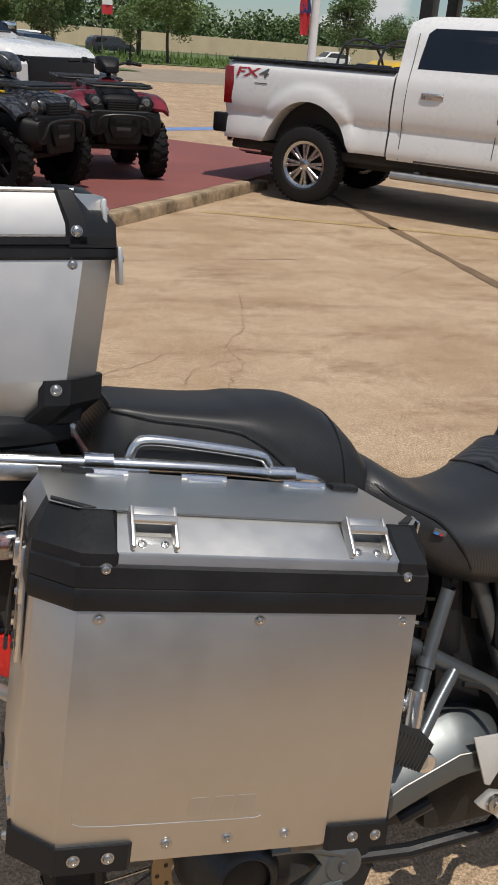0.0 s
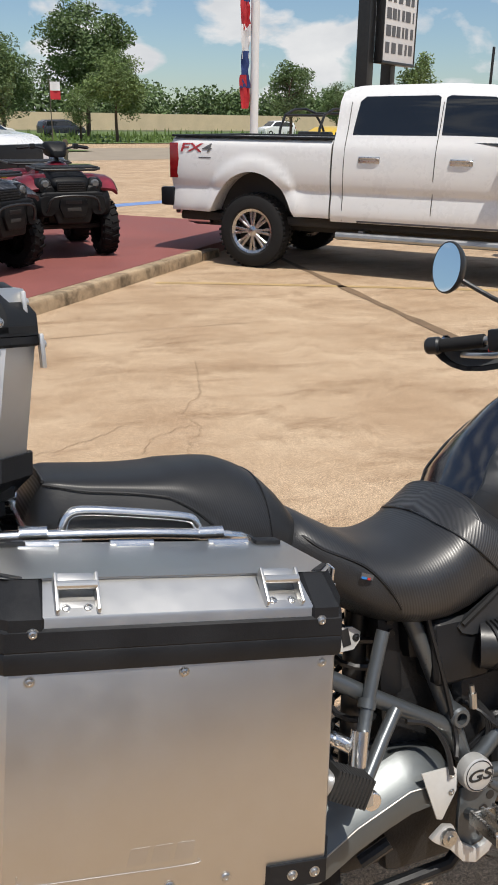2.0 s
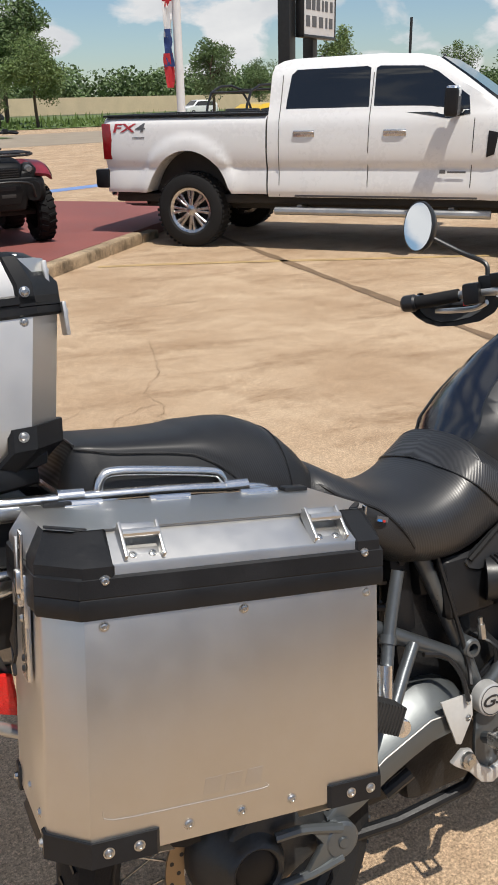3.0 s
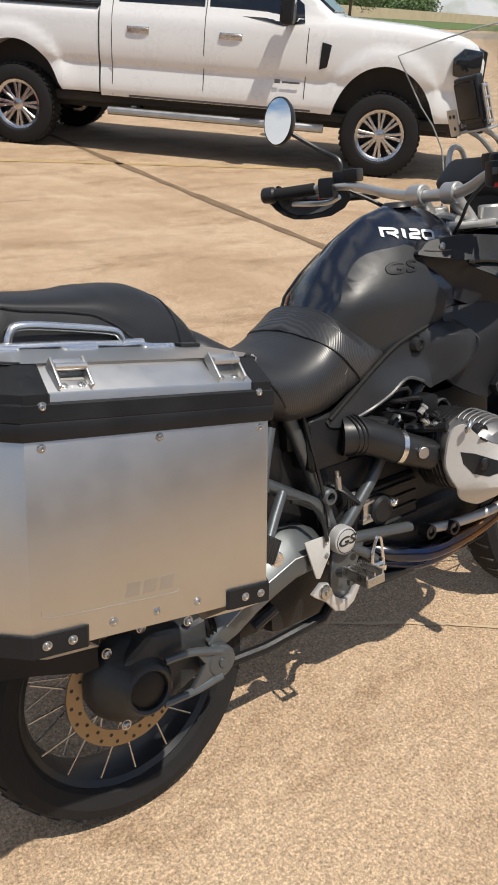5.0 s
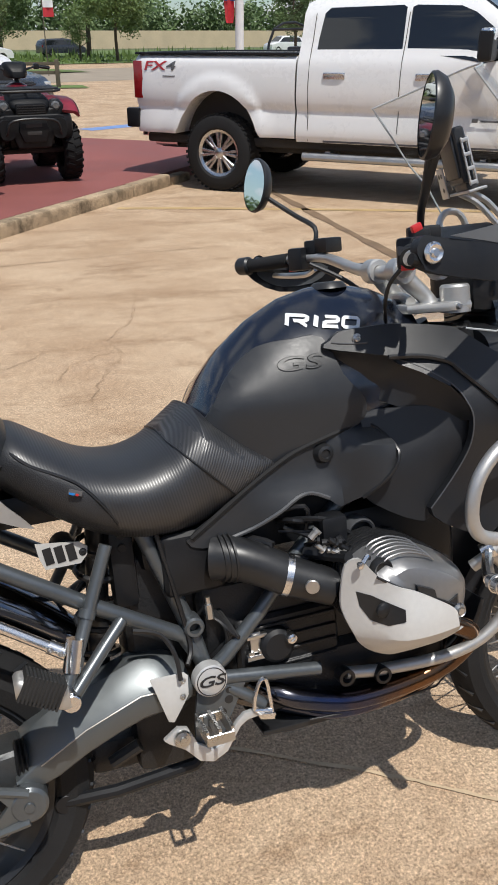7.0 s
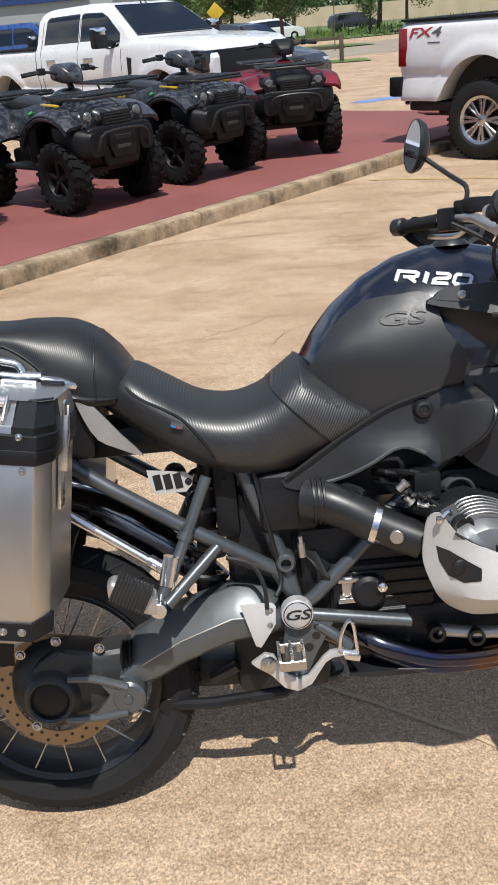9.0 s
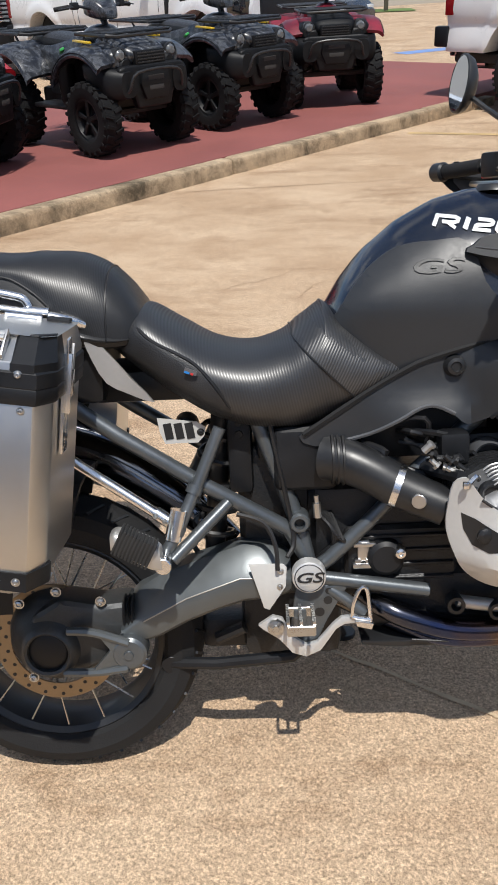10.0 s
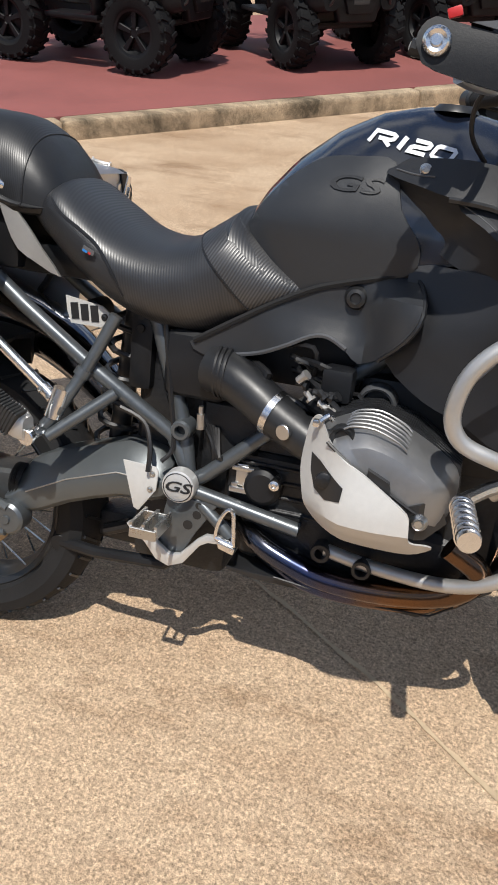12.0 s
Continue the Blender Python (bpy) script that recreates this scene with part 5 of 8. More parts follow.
# the grey building with a sign band
bm = box(-34, -6.4, 44.5, 60, 0, 7.5)
tagged(finish("building_wall", bm, "wall_grey", smooth=False), "plain grey commercial building", "building", kind="structure")
sb = thing("shop_sign", pose(-10.2, 44.4, 3.75), "long blue shop sign with white lettering", "sign")
part("sign_board", box(-2.7, 2.7, -.08, .06, -.55, .45, .01), "flag_blue", sb)
r9 = random.Random(3)
xx = -2.4
while xx < 2.4:
    part("letter_bar", box(xx, xx + .22, -.1, -.08, -.28, .2), "flag_white", sb)
    xx += .34 if r9.random() > .15 else .6

# trees
TREES = [(11.7, 83, 11.0, 4.2, 3800, "leaf", .33), (11.8, 68, 6.4, 2.4, 2400, "leaf_pale", .28), (21.2, 55, 5.6, 1.5, 1500, "leaf", .3), (26.4, 47.2, 5.5, 1.3, 1300, "leaf_pale", .3),
         (3.6, 74, 7.6, 2.5, 2600, "leaf", .2), (-1.5, 80, 9.0, 3.0, 2600, "leaf", .2), (9.6, 73, 4.3, 1.2, 1000, "leaf_pale", .2), (-6, 76, 8.5, 3.6, 2600, "leaf_pale", .2), (-13, 80, 10, 4.2, 2600, "leaf", .2),
         (33.5, 75, 5.2, 1.6, 1200, "leaf", .3), (-1.8, 58, 7.5, 2.2, 2000, "leaf_pale", .25), (2.2, 57, 6.0, 1.6, 1500, "leaf", .25), (44, 60, 5.5, 1.8, 1200, "leaf", .25), (60, 70, 8, 3, 1500, "leaf", .25)]
for k, (x, y, h, sp, lv, mt, tk) in enumerate(TREES):
    tree(x, y, h, sp, 20 + k, lv, mt, tk)


def woods():
    """The far tree line: clumps of leaf blades along the field's edge."""
    r = random.Random(77)
    verts, faces = [], []
    for i in range(190):
        a = -150 + 430 * i / 190
        c0 = RO + RD * a + RN * r.uniform(84, 102)
        h, w = r.uniform(6.2, 9.2), r.uniform(3.5, 6)
        for j in range(560):
            d = Vector((r.gauss(0, 1), r.gauss(0, 1), r.gauss(0, 1))).normalized() * r.random() ** .4
            p = c0 + Vector((d.x * w, d.y * w, h * .5 + d.z * h * .5))
            u = Vector((r.gauss(0, 1), r.gauss(0, 1), r.gauss(0, .6))).normalized()
            v = u.cross(Vector((r.gauss(0, 1), r.gauss(0, 1), r.gauss(0, 1)))).normalized()
            s = r.uniform(.24, .52)
            n = len(verts)
            verts += [tuple(p - u * s), tuple(p + v * s * .6), tuple(p + u * s), tuple(p - v * s * .6)]
            faces.append((n, n + 1, n + 2, n + 3))
    me = bpy.data.meshes.new("woods")
    me.from_pydata(verts, [], faces)
    me.materials.append(M["leaf"])
    return tagged(new("woods", me), "dense green tree line in the distance", "trees", kind="stuff")


woods()


def verge_grass():
    """Rough tufts along the verge."""
    r = random.Random(31)
    verts, faces = [], []
    for i in range(9000):
        a, d = r.uniform(-40, 90), r.uniform(0, 30) ** 1.0
        p = RO + RD * a + RN * d
        h = r.uniform(.1, .35) if r.random() < .9 else r.uniform(.5, 1.0)
        q = r.uniform(0, 6.28)
        s = Vector((math.cos(q), math.sin(q), 0)) * r.uniform(.06, .2)
        n = len(verts)
        verts += [(p.x - s.x, p.y - s.y, .03), (p.x + s.x, p.y + s.y, .03), (p.x + s.x * .4 + r.uniform(-.1, .1), p.y, h)]
        faces.append((n, n + 1, n + 2))
    me = bpy.data.meshes.new("grass")
    me.from_pydata(verts, [], faces)
    me.materials.append(M["blade"])
    return tagged(new("grass", me), "rough grass tufts on the verge", "grass", kind="stuff")


verge_grass()


# ---- the motorcycle: x ahead, y to its left, z up; it leans on its side stand ----
BIKE_M = pose(0, -0.10, 0, 0, 0, 3) @ pose(0, 0, 0, -14, 0, 0)
bike = thing("motorcycle", BIKE_M, "dark adventure motorcycle with aluminium cases leaning on its side stand", "motorcycle")
AXLE_R, AXLE_F = Vector((-0.045, 0, 0.312)), Vector((1.465, 0, 0.325))


def both(bm):
    return ((bm, mirror_y(bm)))


def pair(name, bm, material, label=""):
    """The same part on both sides of the motorcycle; returns the right one."""
    other = mirror_y(bm)
    a = part(name, bm, material, bike, label)
    part(name, other, material, bike, label)
    return a


def tread_wheel(name, c, R, rim, w, label):
    """A spoked wheel: tyre with cut grooves, black rim, crossed spokes and hub."""
    ty = part(name, lathe([(rim * 1.0, -w * .36), (rim * 1.05, -w * .46), (R * .86, -w * .5), (R * .94, -w * .43), (R * .985, -w * .24), (R, 0), (R * .985, w * .24), (R * .94, w * .43), (R * .86, w * .5), (rim * 1.05, w * .46), (rim * 1.0, w * .36)], 72, "Y", c, True), "rubber", bike, label)
    g = []
    for j in range(36):
        q = 2 * math.pi * j / 36
        for k in (-1, 1):
            b = box(-.003, .003, -w * .17, w * .17, -.006, .0012)
            b.transform(Matrix.Translation(c) @ Matrix.Rotation(q + (.06 if k > 0 else 0), 4, "Y") @ Matrix.Translation((0, k * w * .25, R * .982)) @ Matrix.Rotation(k * -.30, 4, "X") @ Matrix.Rotation(k * .5, 4, "Z"))
            g.append(b)
    tagged(part("tread_groove", join(*g), "satin_black", ty, smooth=False), kind="stuff")
    part("rim", lathe([(rim * 1.03, -w * .38), (rim * 1.0, -w * .40), (rim * .95, -w * .34), (rim * .90, -w * .12), (rim * .90, w * .12), (rim * .95, w * .34), (rim * 1.0, w * .40), (rim * 1.03, w * .38), (rim * .99, w * .2), (rim * .99, -w * .2)], 64, "Y", c, True), "satin_black", ty, "black wheel rim")
    part("hub", lathe([(0, -.07), (.045, -.07), (.055, -.055), (.035, -.045), (.035, .045), (.055, .055), (.045, .07), (0, .07)], 28, "Y", c), "engine", ty)
    sp = []
    for j in range(32):
        q = 2 * math.pi * j / 32
        k = 1 if j % 2 else -1
        q2 = q + (.42 if (j // 2) % 2 else -.42)
        a = Vector(c) + Vector((math.cos(q2) * .05, k * .055, math.sin(q2) * .05))
        b = Vector(c) + Vector((math.cos(q) * rim * .93, k * w * .33, math.sin(q) * rim * .93))
        part("spoke", tube([a, b], .0021, 5), "steel_bolt", ty)
    return ty


def brake_disc(parent, c, y, ro, ri, material):
    ring = [lathe([(ri, y - .0025), (ro, y - .0025), (ro, y + .0025), (ri, y + .0025)], 60, "Y", c, True)]
    d = part("brake_disc", ring[0], material, parent)
    holes = []
    for j in range(40):
        q = 2 * math.pi * j / 40
        r = ri + (ro - ri) * (.3 if j % 2 else .72)
        holes.append(disc((c[0] + r * math.cos(q), y - .0026, c[2] + r * math.sin(q)), .0042, -.0006, "Y", 8))
    tagged(part("disc_hole", join(*holes), "satin_black", d), kind="stuff")
    return d


rear = tread_wheel("rear_wheel", AXLE_R, .314, .228, .15, "spoked rear wheel with a road tyre")
front = tread_wheel("front_wheel", AXLE_F, .332, .262, .115, "spoked front wheel with a road tyre")
brake_disc(rear, AXLE_R, -.062, .135, .10, "bronze")
for sy in (-.075, .075):
    brake_disc(front, AXLE_F, sy, .152, .112, "disc_grey")
    for q in np.linspace(0, 2 * math.pi, 6)[:-1]:
        part("disc_carrier", tube([(AXLE_F.x + .05 * math.cos(q), sy * .9, AXLE_F.z + .05 * math.sin(q)), (AXLE_F.x + .113 * math.cos(q + .3), sy, AXLE_F.z + .113 * math.sin(q + .3))], .006, 6), "satin_black", front)

# --- swingarm, final drive and torque arm ---
def arm_ring(x, zb, zt):
    zc = zb + .52 * (zt - zb)
    return [(x, -.05, zb), (x, -.13, zb), (x, -.146, zb + .012), (x, -.151, zb + .026), (x, -.152, zc - .003), (x, -.150, zc + .003), (x, -.106, zt - .006), (x, -.098, zt), (x, -.05, zt)]
arm = part("swingarm", loft([arm_ring(*a) for a in ((.112, .352, .398), (.118, .340, .412), (.15, .342, .452), (.19, .354, .474), (.25, .385, .497), (.31, .408, .517), (.364, .425, .535), (.40, .428, .535), (.43, .430, .529), (.455, .44, .515), (.462, .447, .508))]), "swing", bike, "grey painted swingarm")
part("arm_seam", tube([(.16, -.1515, .398), (.25, -.1515, .445), (.36, -.1515, .484), (.44, -.1515, .482)], .0016, 6), "alu_dull", arm)
drive = part("final_drive", join(lathe([(0, -.04), (.098, -.04), (.102, -.07), (.092, -.10), (.076, -.118), (.058, -.150), (.052, -.161), (.047, -.164), (.042, -.160), (.042, -.150), (0, -.150)], 40, "Y", (-.040, 0, .338)), prism([(-.07, .41), (-.01, .445), (.07, .43), (.135, .435), (.15, .35), (.10, .31), (.0, .27), (-.07, .275), (-.11, .33)], -.14, -.05, .02, 3)), "drive", bike, "dark cast final drive")
part("hub_cap", lathe([(0, -.155), (.034, -.155), (.040, -.152), (.041, -.142)], 32, "Y", (-.040, 0, .338)), "black_trim", drive)
for p in ((-.085, -.125, .265), (-.10, -.115, .43), (.075, -.142, .442), (-.02, -.118, .455)):
    part("bolt", bolt(p, .009, .007), "steel_bolt", drive)
torque = part("torque_arm", join(tube([(.005, -.155, .385), (.06, -.165, .385), (.13, -.17, .362)], .009, 8, steps=4), tube([(-.01, -.155, .292), (.06, -.165, .296), (.125, -.17, .306)], .009, 8, steps=4), prism([(.06, .392), (.135, .365), (.155, .335), (.125, .302), (.05, .30), (.09, .345)], -.17, -.155, .005)), "swing", bike)
part("pivot_cap", lathe([(0, -.178), (.009, -.178), (.010, -.174), (.018, -.175), (.030, -.173), (.036, -.167), (.037, -.13), (0, -.13)], 28, "Y", (.128, 0, .336)), "frame", torque)
boot = [lathe([(.030 + .007 * (k % 2), -.012 + .004 * k) for k in range(7)], 20, "X", (.128, -.115, .405))]
part("drive_boot", moved(boot[0], Matrix.Identity(4)), "black_hose", bike, "ribbed rubber boot")

# rear mudguard close to the tyre
rings = []
for q in np.linspace(76, 153, 26):
    c, s = math.cos(radians(q)), math.sin(radians(q))
    ri = float(np.interp(q, [76, 96, 112, 128, 138, 145, 150, 153], [.285, .25, .165, .115, .135, .20, .29, .350]))
    rm = max(ri + .004, .350)
    rings.append([(AXLE_R.x + r * c, y, AXLE_R.z + r * s) for r, y in ((ri, -.108), (rm, -.104), (rm + .022, -.078), (.378, 0), (rm + .022, .078), (rm, .104), (ri, .108), (ri + .002, .102), (rm + .008, .07), (.370, 0), (rm + .008, -.07), (ri + .002, -.102))])
part("mudguard", loft(rings), "black_trim", bike, "matt black rear mudguard")

# --- frame ---
def fr(pts, r=.0145, material="frame", steps=0):
    return pair("frame_tube", tube(pts, r, 12, steps=steps), material)


fr([(.05, -.12, .845), (.14, -.125, .780), (.30, -.13, .675), (.46, -.12, .575), (.50, -.12, .50)], .0155)
fr([(.405, -.10, .80), (.425, -.105, .745), (.475, -.11, .595), (.497, -.12, .50)], .017, steps=4)
fr([(.335, -.13, .79), (.29, -.15, .690), (.245, -.185, .60), (.222, -.20, .565)], .0125, steps=3)
fr([(.345, -.14, .642), (.30, -.165, .605), (.236, -.205, .552)], .0125)
fr([(.505, -.125, .485), (.54, -.130, .512), (.62, -.128, .588), (.69, -.115, .655)], .0150)
fr([(.515, -.138, .475), (.60, -.140, .462), (.735, -.142, .440)], .0145)
fr([(.505, -.13, .47), (.57, -.15, .43), (.605, -.15, .40)], .012)
fr([(.69, -.11, .66), (.85, -.10, .80), (1.02, -.06, 1.02)], .017)
pair("frame_node", lathe([(.011, -.145), (.017, -.145), (.0205, -.14), (.0205, -.10), (.011, -.10)], 20, "Y", (.482, 0, .592), True), "frame")
pair("frame_node", lathe([(.0, -.128), (.011, -.128), (.011, -.11)], 16, "Y", (.482, 0, .592)), "satin_black")
part("frame_clamp", tube([(.285, -.152, .682), (.278, -.157, .668)], .0165, 12), "frame", bike)
part("frame_clamp", tube([(.250, -.182, .612), (.243, -.187, .598)], .0155, 12), "frame", bike)
cap = part("pivot_cover", lathe([(0, -.172), (.029, -.172), (.0325, -.170), (.034, -.164), (.034, -.146), (0, -.146)], 40, "Y", (.496, 0, .489)), "cast_alu", bike, "round brushed pivot cover with dark lettering")
part("cover_ring", lathe([(.0275, -.1725), (.0285, -.1732), (.0295, -.1725)], 40, "Y", (.496, 0, .489), True), "satin_black", cap)
letters("lettering", "GS", .030, pose(.494, -.173, .489, 90, 0, 0), "satin_black", cap, .0008, .95, .25, 1.55)
# passenger peg
peg = part("passenger_peg", hull_x([(.135, .602, .638, .020, -.262), (.15, .598, .642, .026, -.262), (.20, .566, .622, .026, -.258), (.222, .558, .602, .020, -.252)], 16, 3.5), "silver_paint", bike, "folded passenger footpeg")
part("peg_rubber", moved(box(-.036, .036, -.027, .01, -.020, .024, .006), pose(.177, -.262, .610, 0, 28, 0)), "peg_rubber", peg)
for x, z in zip(np.linspace(.148, .206, 11), np.linspace(.627, .594, 11)):
    part("rubber_rib", moved(box(-.0022, .0022, -.0285, .012, -.024, .026, .001, 1), pose(x, -.262, z, 0, 28, 0)), "peg_rubber", peg)
part("peg_mount", join(tube([(.222, -.20, .565), (.225, -.25, .568)], .013, 10), disc((.224, -.255, .566), .016, -.012, "Y", 14)), "alu_bright", peg)
# silver pannier strut
st = part("case_strut", tube([(-.02, -.15, .795), (.072, -.155, .728), (.20, -.165, .638), (.245, -.178, .607)], .0105, 12), "alu_bright", bike, "bright silver carrier strut")
part("strut_clamp", join(tube([(.205, -.166, .636), (.242, -.176, .612)], .0135, 12), tube([(.252, -.18, .645), (.237, -.19, .588)], .0165, 12)), "alu_bright", st)
for p in ((.206, -.182, .634), (.224, -.184, .623)):
    part("bolt", bolt(p, .0045, .003), "steel_bolt", st)
# exhaust silencer beyond the wheel
sil = part("silencer", tube([(-.38, .20, .78), (.02, .155, .67), (.20, .12, .575), (.34, .08, .47)], .06, 24, steps=4, rads=[.068, .066, .05, .03]), "dark_chrome", bike, "dark chromed exhaust silencer")
part("silencer_band", lathe([(.069, -.01), (.072, -.008), (.072, .008), (.069, .01)], 24, "X", (-.2, .18, .73), True), "satin_black", sil)
# brake reservoir guard
gd = part("reservoir_guard", prism([(.222, .828), (.30, .818), (.316, .806), (.313, .790), (.30, .776), (.235, .776), (.226, .80)], -.176, -.172, .0), "cover", bike, "slotted silver guard plate")
gd.data.transform(pose(-.010, .077, -.022))
for k in range(3):
    part("slot", moved(box(-.008, .008, -.001, .001, -.016, .016, 0), pose(.233 + .021 * k, -.0995, .779, 0, -8, 0)), "satin_black", gd)
part("reservoir", lathe([(0, -.09), (.022, -.09), (.024, -.085), (.024, -.04), (0, -.04)], 20, "Y", (.265, 0, .78)), "black_trim", bike)
part("guard_bolt", bolt((.296, -.099, .775), .006, .004), "satin_black", gd)
# shock absorber and dark filling behind the tubes
shock = part("shock_absorber", tube([(.335, -.03, .80), (.30, -.02, .45)], .022, 14), "satin_black", bike)
coil = [(.335 - .035 * (k / 60) + .042 * math.cos(k * .62), -.03 + .042 * math.sin(k * .62), .79 - .30 * k / 60) for k in range(61)]
part("coil_spring", tube(coil, .0065, 6), "satin_black", shock)
part("shock_body", join(box(.345, .395, -.09, -.04, .64, .80, .015), disc((.37, -.092, .79), .008, -.004), disc((.37, -.092, .765), .008, -.004)), "black_trim", shock)

# --- foot controls ---
plate = part("footrest_plate", prism([(.470, .46), (.535, .46), (.575, .462), (.565, .445), (.53, .385), (.512, .345), (.485, .335), (.456, .352), (.460, .40)], -.150, -.140, .003), "frame", bike)
for x, z, r in ((.533, .430, .009), (.516, .405, .010), (.535, .45, .007)):
    part("plate_hole", disc((x, -.1505, z), r, -.0006, "Y", 14), "satin_black", plate)
heel = part("heel_guard", prism([(.378, .520), (.41, .519), (.446, .518), (.453, .510), (.450, .470), (.440, .455), (.416, .420), (.405, .424)], -.165, -.160, .002), "cover", bike, "silver heel guard plate")
for p in ((.441, -.166, .503), (.438, -.166, .470)):
    part("bolt", bolt(p, .005, .003), "steel_bolt", heel)
br = part("brake_pedal", join(prism([(.395, .398), (.425, .418), (.445, .412), (.462, .372), (.490, .352), (.512, .357), (.545, .396), (.562, .410), (.592, .412), (.622, .388), (.618, .380), (.590, .396), (.568, .394), (.552, .384), (.520, .338), (.490, .324), (.462, .334), (.436, .366), (.405, .388)], -.176, -.164, .003)), "cast_alu", bike, "silver brake pedal with a folding tip")
part("pedal_tip", join(tube([(.583, -.178, .412), (.586, -.178, .44), (.600, -.178, .472), (.613, -.178, .470), (.618, -.178, .43), (.620, -.178, .40)], .0042, 8, steps=4), tube([(.583, -.178, .412), (.620, -.178, .404)], .005, 8), tube([(.600, -.170, .398), (.602, -.178, .408)], .0055, 8), prism([(.588, .405), (.626, .398), (.622, .384), (.592, .392)], -.184, -.174, .002)), "alu_bright", br)
part("pedal_bolt", join(lathe([(0, -.190), (.007, -.190), (.008, -.186), (.016, -.184), (.0175, -.178), (.0175, -.16), (0, -.16)], 20, "Y", (.431, 0, .395))), "steel_bolt", br)
for ob in [br] + list(br.children):
    ob.data.transform(pose(-.004, .012, -.012))
fp = part("footpeg", join(*[box(.448, .500, y - .0025, y + .0025, .425, .445, .001, 1) for y in (-.205, -.283)], *[box(x - .003, x + .003, -.283, -.205, .425, .447, .001, 1) for x in (.450, .474, .498)]), "steel_bolt", bike, "serrated steel footpeg")
part("peg_teeth", join(*[box(x - .003, x + .003, y - .0025, y + .0025, .445, .453) for x in (.450, .474, .498) for y in np.linspace(-.279, -.21, 11)]), "steel_bolt", fp, smooth=False)["kind"] = "stuff"
part("peg_arm", join(tube([(.474, -.165, .415), (.474, -.21, .432)], .012, 10), box(.462, .487, -.212, -.2, .40, .442, .004)), "frame", fp)
part("centre_stand", join(tube([(.20, -.06, .250), (.30, -.09, .262), (.46, -.11, .285), (.50, -.11, .32)], .0135, 10), tube([(.20, .06, .250), (.46, .11, .285), (.50, .11, .32)], .0135, 10), disc((.197, -.06, .25), .021, -.012, "Y", 14)), "black_trim", bike, "folded centre stand")
# dark boxes added to fill the shaded gap and ground shadow; tube is linkage
part("stand_link", join(box(.355, .57, -.045, .09, .245, .43, .03, 2), box(.26, .40, -.02, .07, .255, .33, .025, 2), tube([(.30, -.05, .30), (.36, -.06, .33)], .014, 10)), "engine", bike)
part("side_stand", tube([(.52, .15, .36), (.56, .25, .20), (.60, .325, .095)], .014, 10), "satin_black", bike, "extended side stand")
part("stand_foot", disc((.603, .345, .080), .035, .012, "Z", 16), "satin_black", bike)

# --- engine ---
eng = part("engine_block", box(.50, .98, -.10, .10, .40, .66, .035, 3), "engine", bike, "dark engine block")
for nm, bx, bv in (("oil_sump", (.60, 1.06, -.12, .12, .34, .48), .04), ("starter_housing", (.57, .80, -.115, -.07, .44, .57), .02), ("front_cover", (.98, 1.10, -.11, .11, .42, .70), .04), ("gearbox", (.36, .55, -.07, .07, .40, .74), .03)):
    part(nm, box(*bx, bv, 3), "engine", eng)
for z in (.455, .485, .515, .545):
    part("block_rib", box(.60, .79, -.121, -.11, z, z + .007, .002, 1), "engine", eng)
part("starter_cover", lathe([(0, -.140), (.028, -.140), (.036, -.134), (.038, -.122), (.038, -.08), (0, -.08)], 28, "Y", (.652, 0, .508)), "black_trim", eng)
part("starter_bolt", lathe([(0, -.150), (.004, -.150), (.005, -.154), (.010, -.152), (.013, -.146), (.013, -.12), (0, -.12)], 20, "Y", (.678, 0, .524)), "alu_bright", eng)
part("connector", moved(join(box(.588, .632, -.176, -.165, .532, .541, .002), box(.586, .630, -.178, -.165, .487, .498, .002), box(.590, .602, -.176, -.168, .49, .506, .001), box(.612, .624, -.176, -.168, .49, .506, .001), box(.596, .62, -.172, -.16, .50, .545, .003)), pose(0, .045, 0)), "alu", eng)
part("airbox", join(box(.435, .56, -.135, .13, .655, .785, .02, 3), box(.40, .86, -.10, .10, .70, .84, .03)), "black_trim", eng)
intake = part("intake_pipe", tube([(.540, -.125, .722), (.575, -.145, .718), (.625, -.162, .697), (.675, -.176, .669), (.755, -.20, .636)], .04, 28, steps=5, rads=[.047, .043, .041, .040, .036]), "satin_black", eng, "fat black intake pipe")
part("pipe_cuff", join(*[lathe([(.044, -.004), (.050, -.002), (.050, .002), (.044, .004)], 28, "X", (.548 + .010 * k, -.131 - .004 * k, .721 - .001 * k), True) for k in range(3)]), "black_hose", intake)
ringm = pose(.668, -.1745, .673, 0, 18, -15)
part("pipe_clamp", moved(lathe([(.0405, -.0065), (.0425, -.0065), (.0425, .0065), (.0405, .0065)], 32, "X", (0, 0, 0), True), ringm), "alu_bright", intake, "bright hose clamp")
part("pipe_plug", moved(disc((0, 0, 0), .014, -.008, "Y", 18), pose(.700, -.224, .660, 0, 0, -18)), "alu", intake)
# cylinder head: dark finned barrel, satin cover, pale protector
HEAD = [(.784, .705), (.766, .690), (.762, .63), (.778, .575), (.806, .540), (.876, .526), (.950, .535), (.985, .552), (1.004, .595), (.998, .655), (.92, .705), (.853, .724), (.815, .719)]
hc = Vector((.885, 0, .625))
def head_ring(k, y):
    pts = spline([(a, 0, b) for a, b in HEAD], 4, True)
    return [(hc.x + (p.x - hc.x) * k, y, hc.z + (p.z - hc.z) * k) for p in pts]
head = part("cylinder_head", loft([head_ring(*a) for a in ((.90, -.12), (.98, -.18), (.985, -.215), (.965, -.245), (.92, -.275), (.84, -.302), (.68, -.320), (.4, -.327))]), "head_grey", eng, "satin silver cylinder head cover")
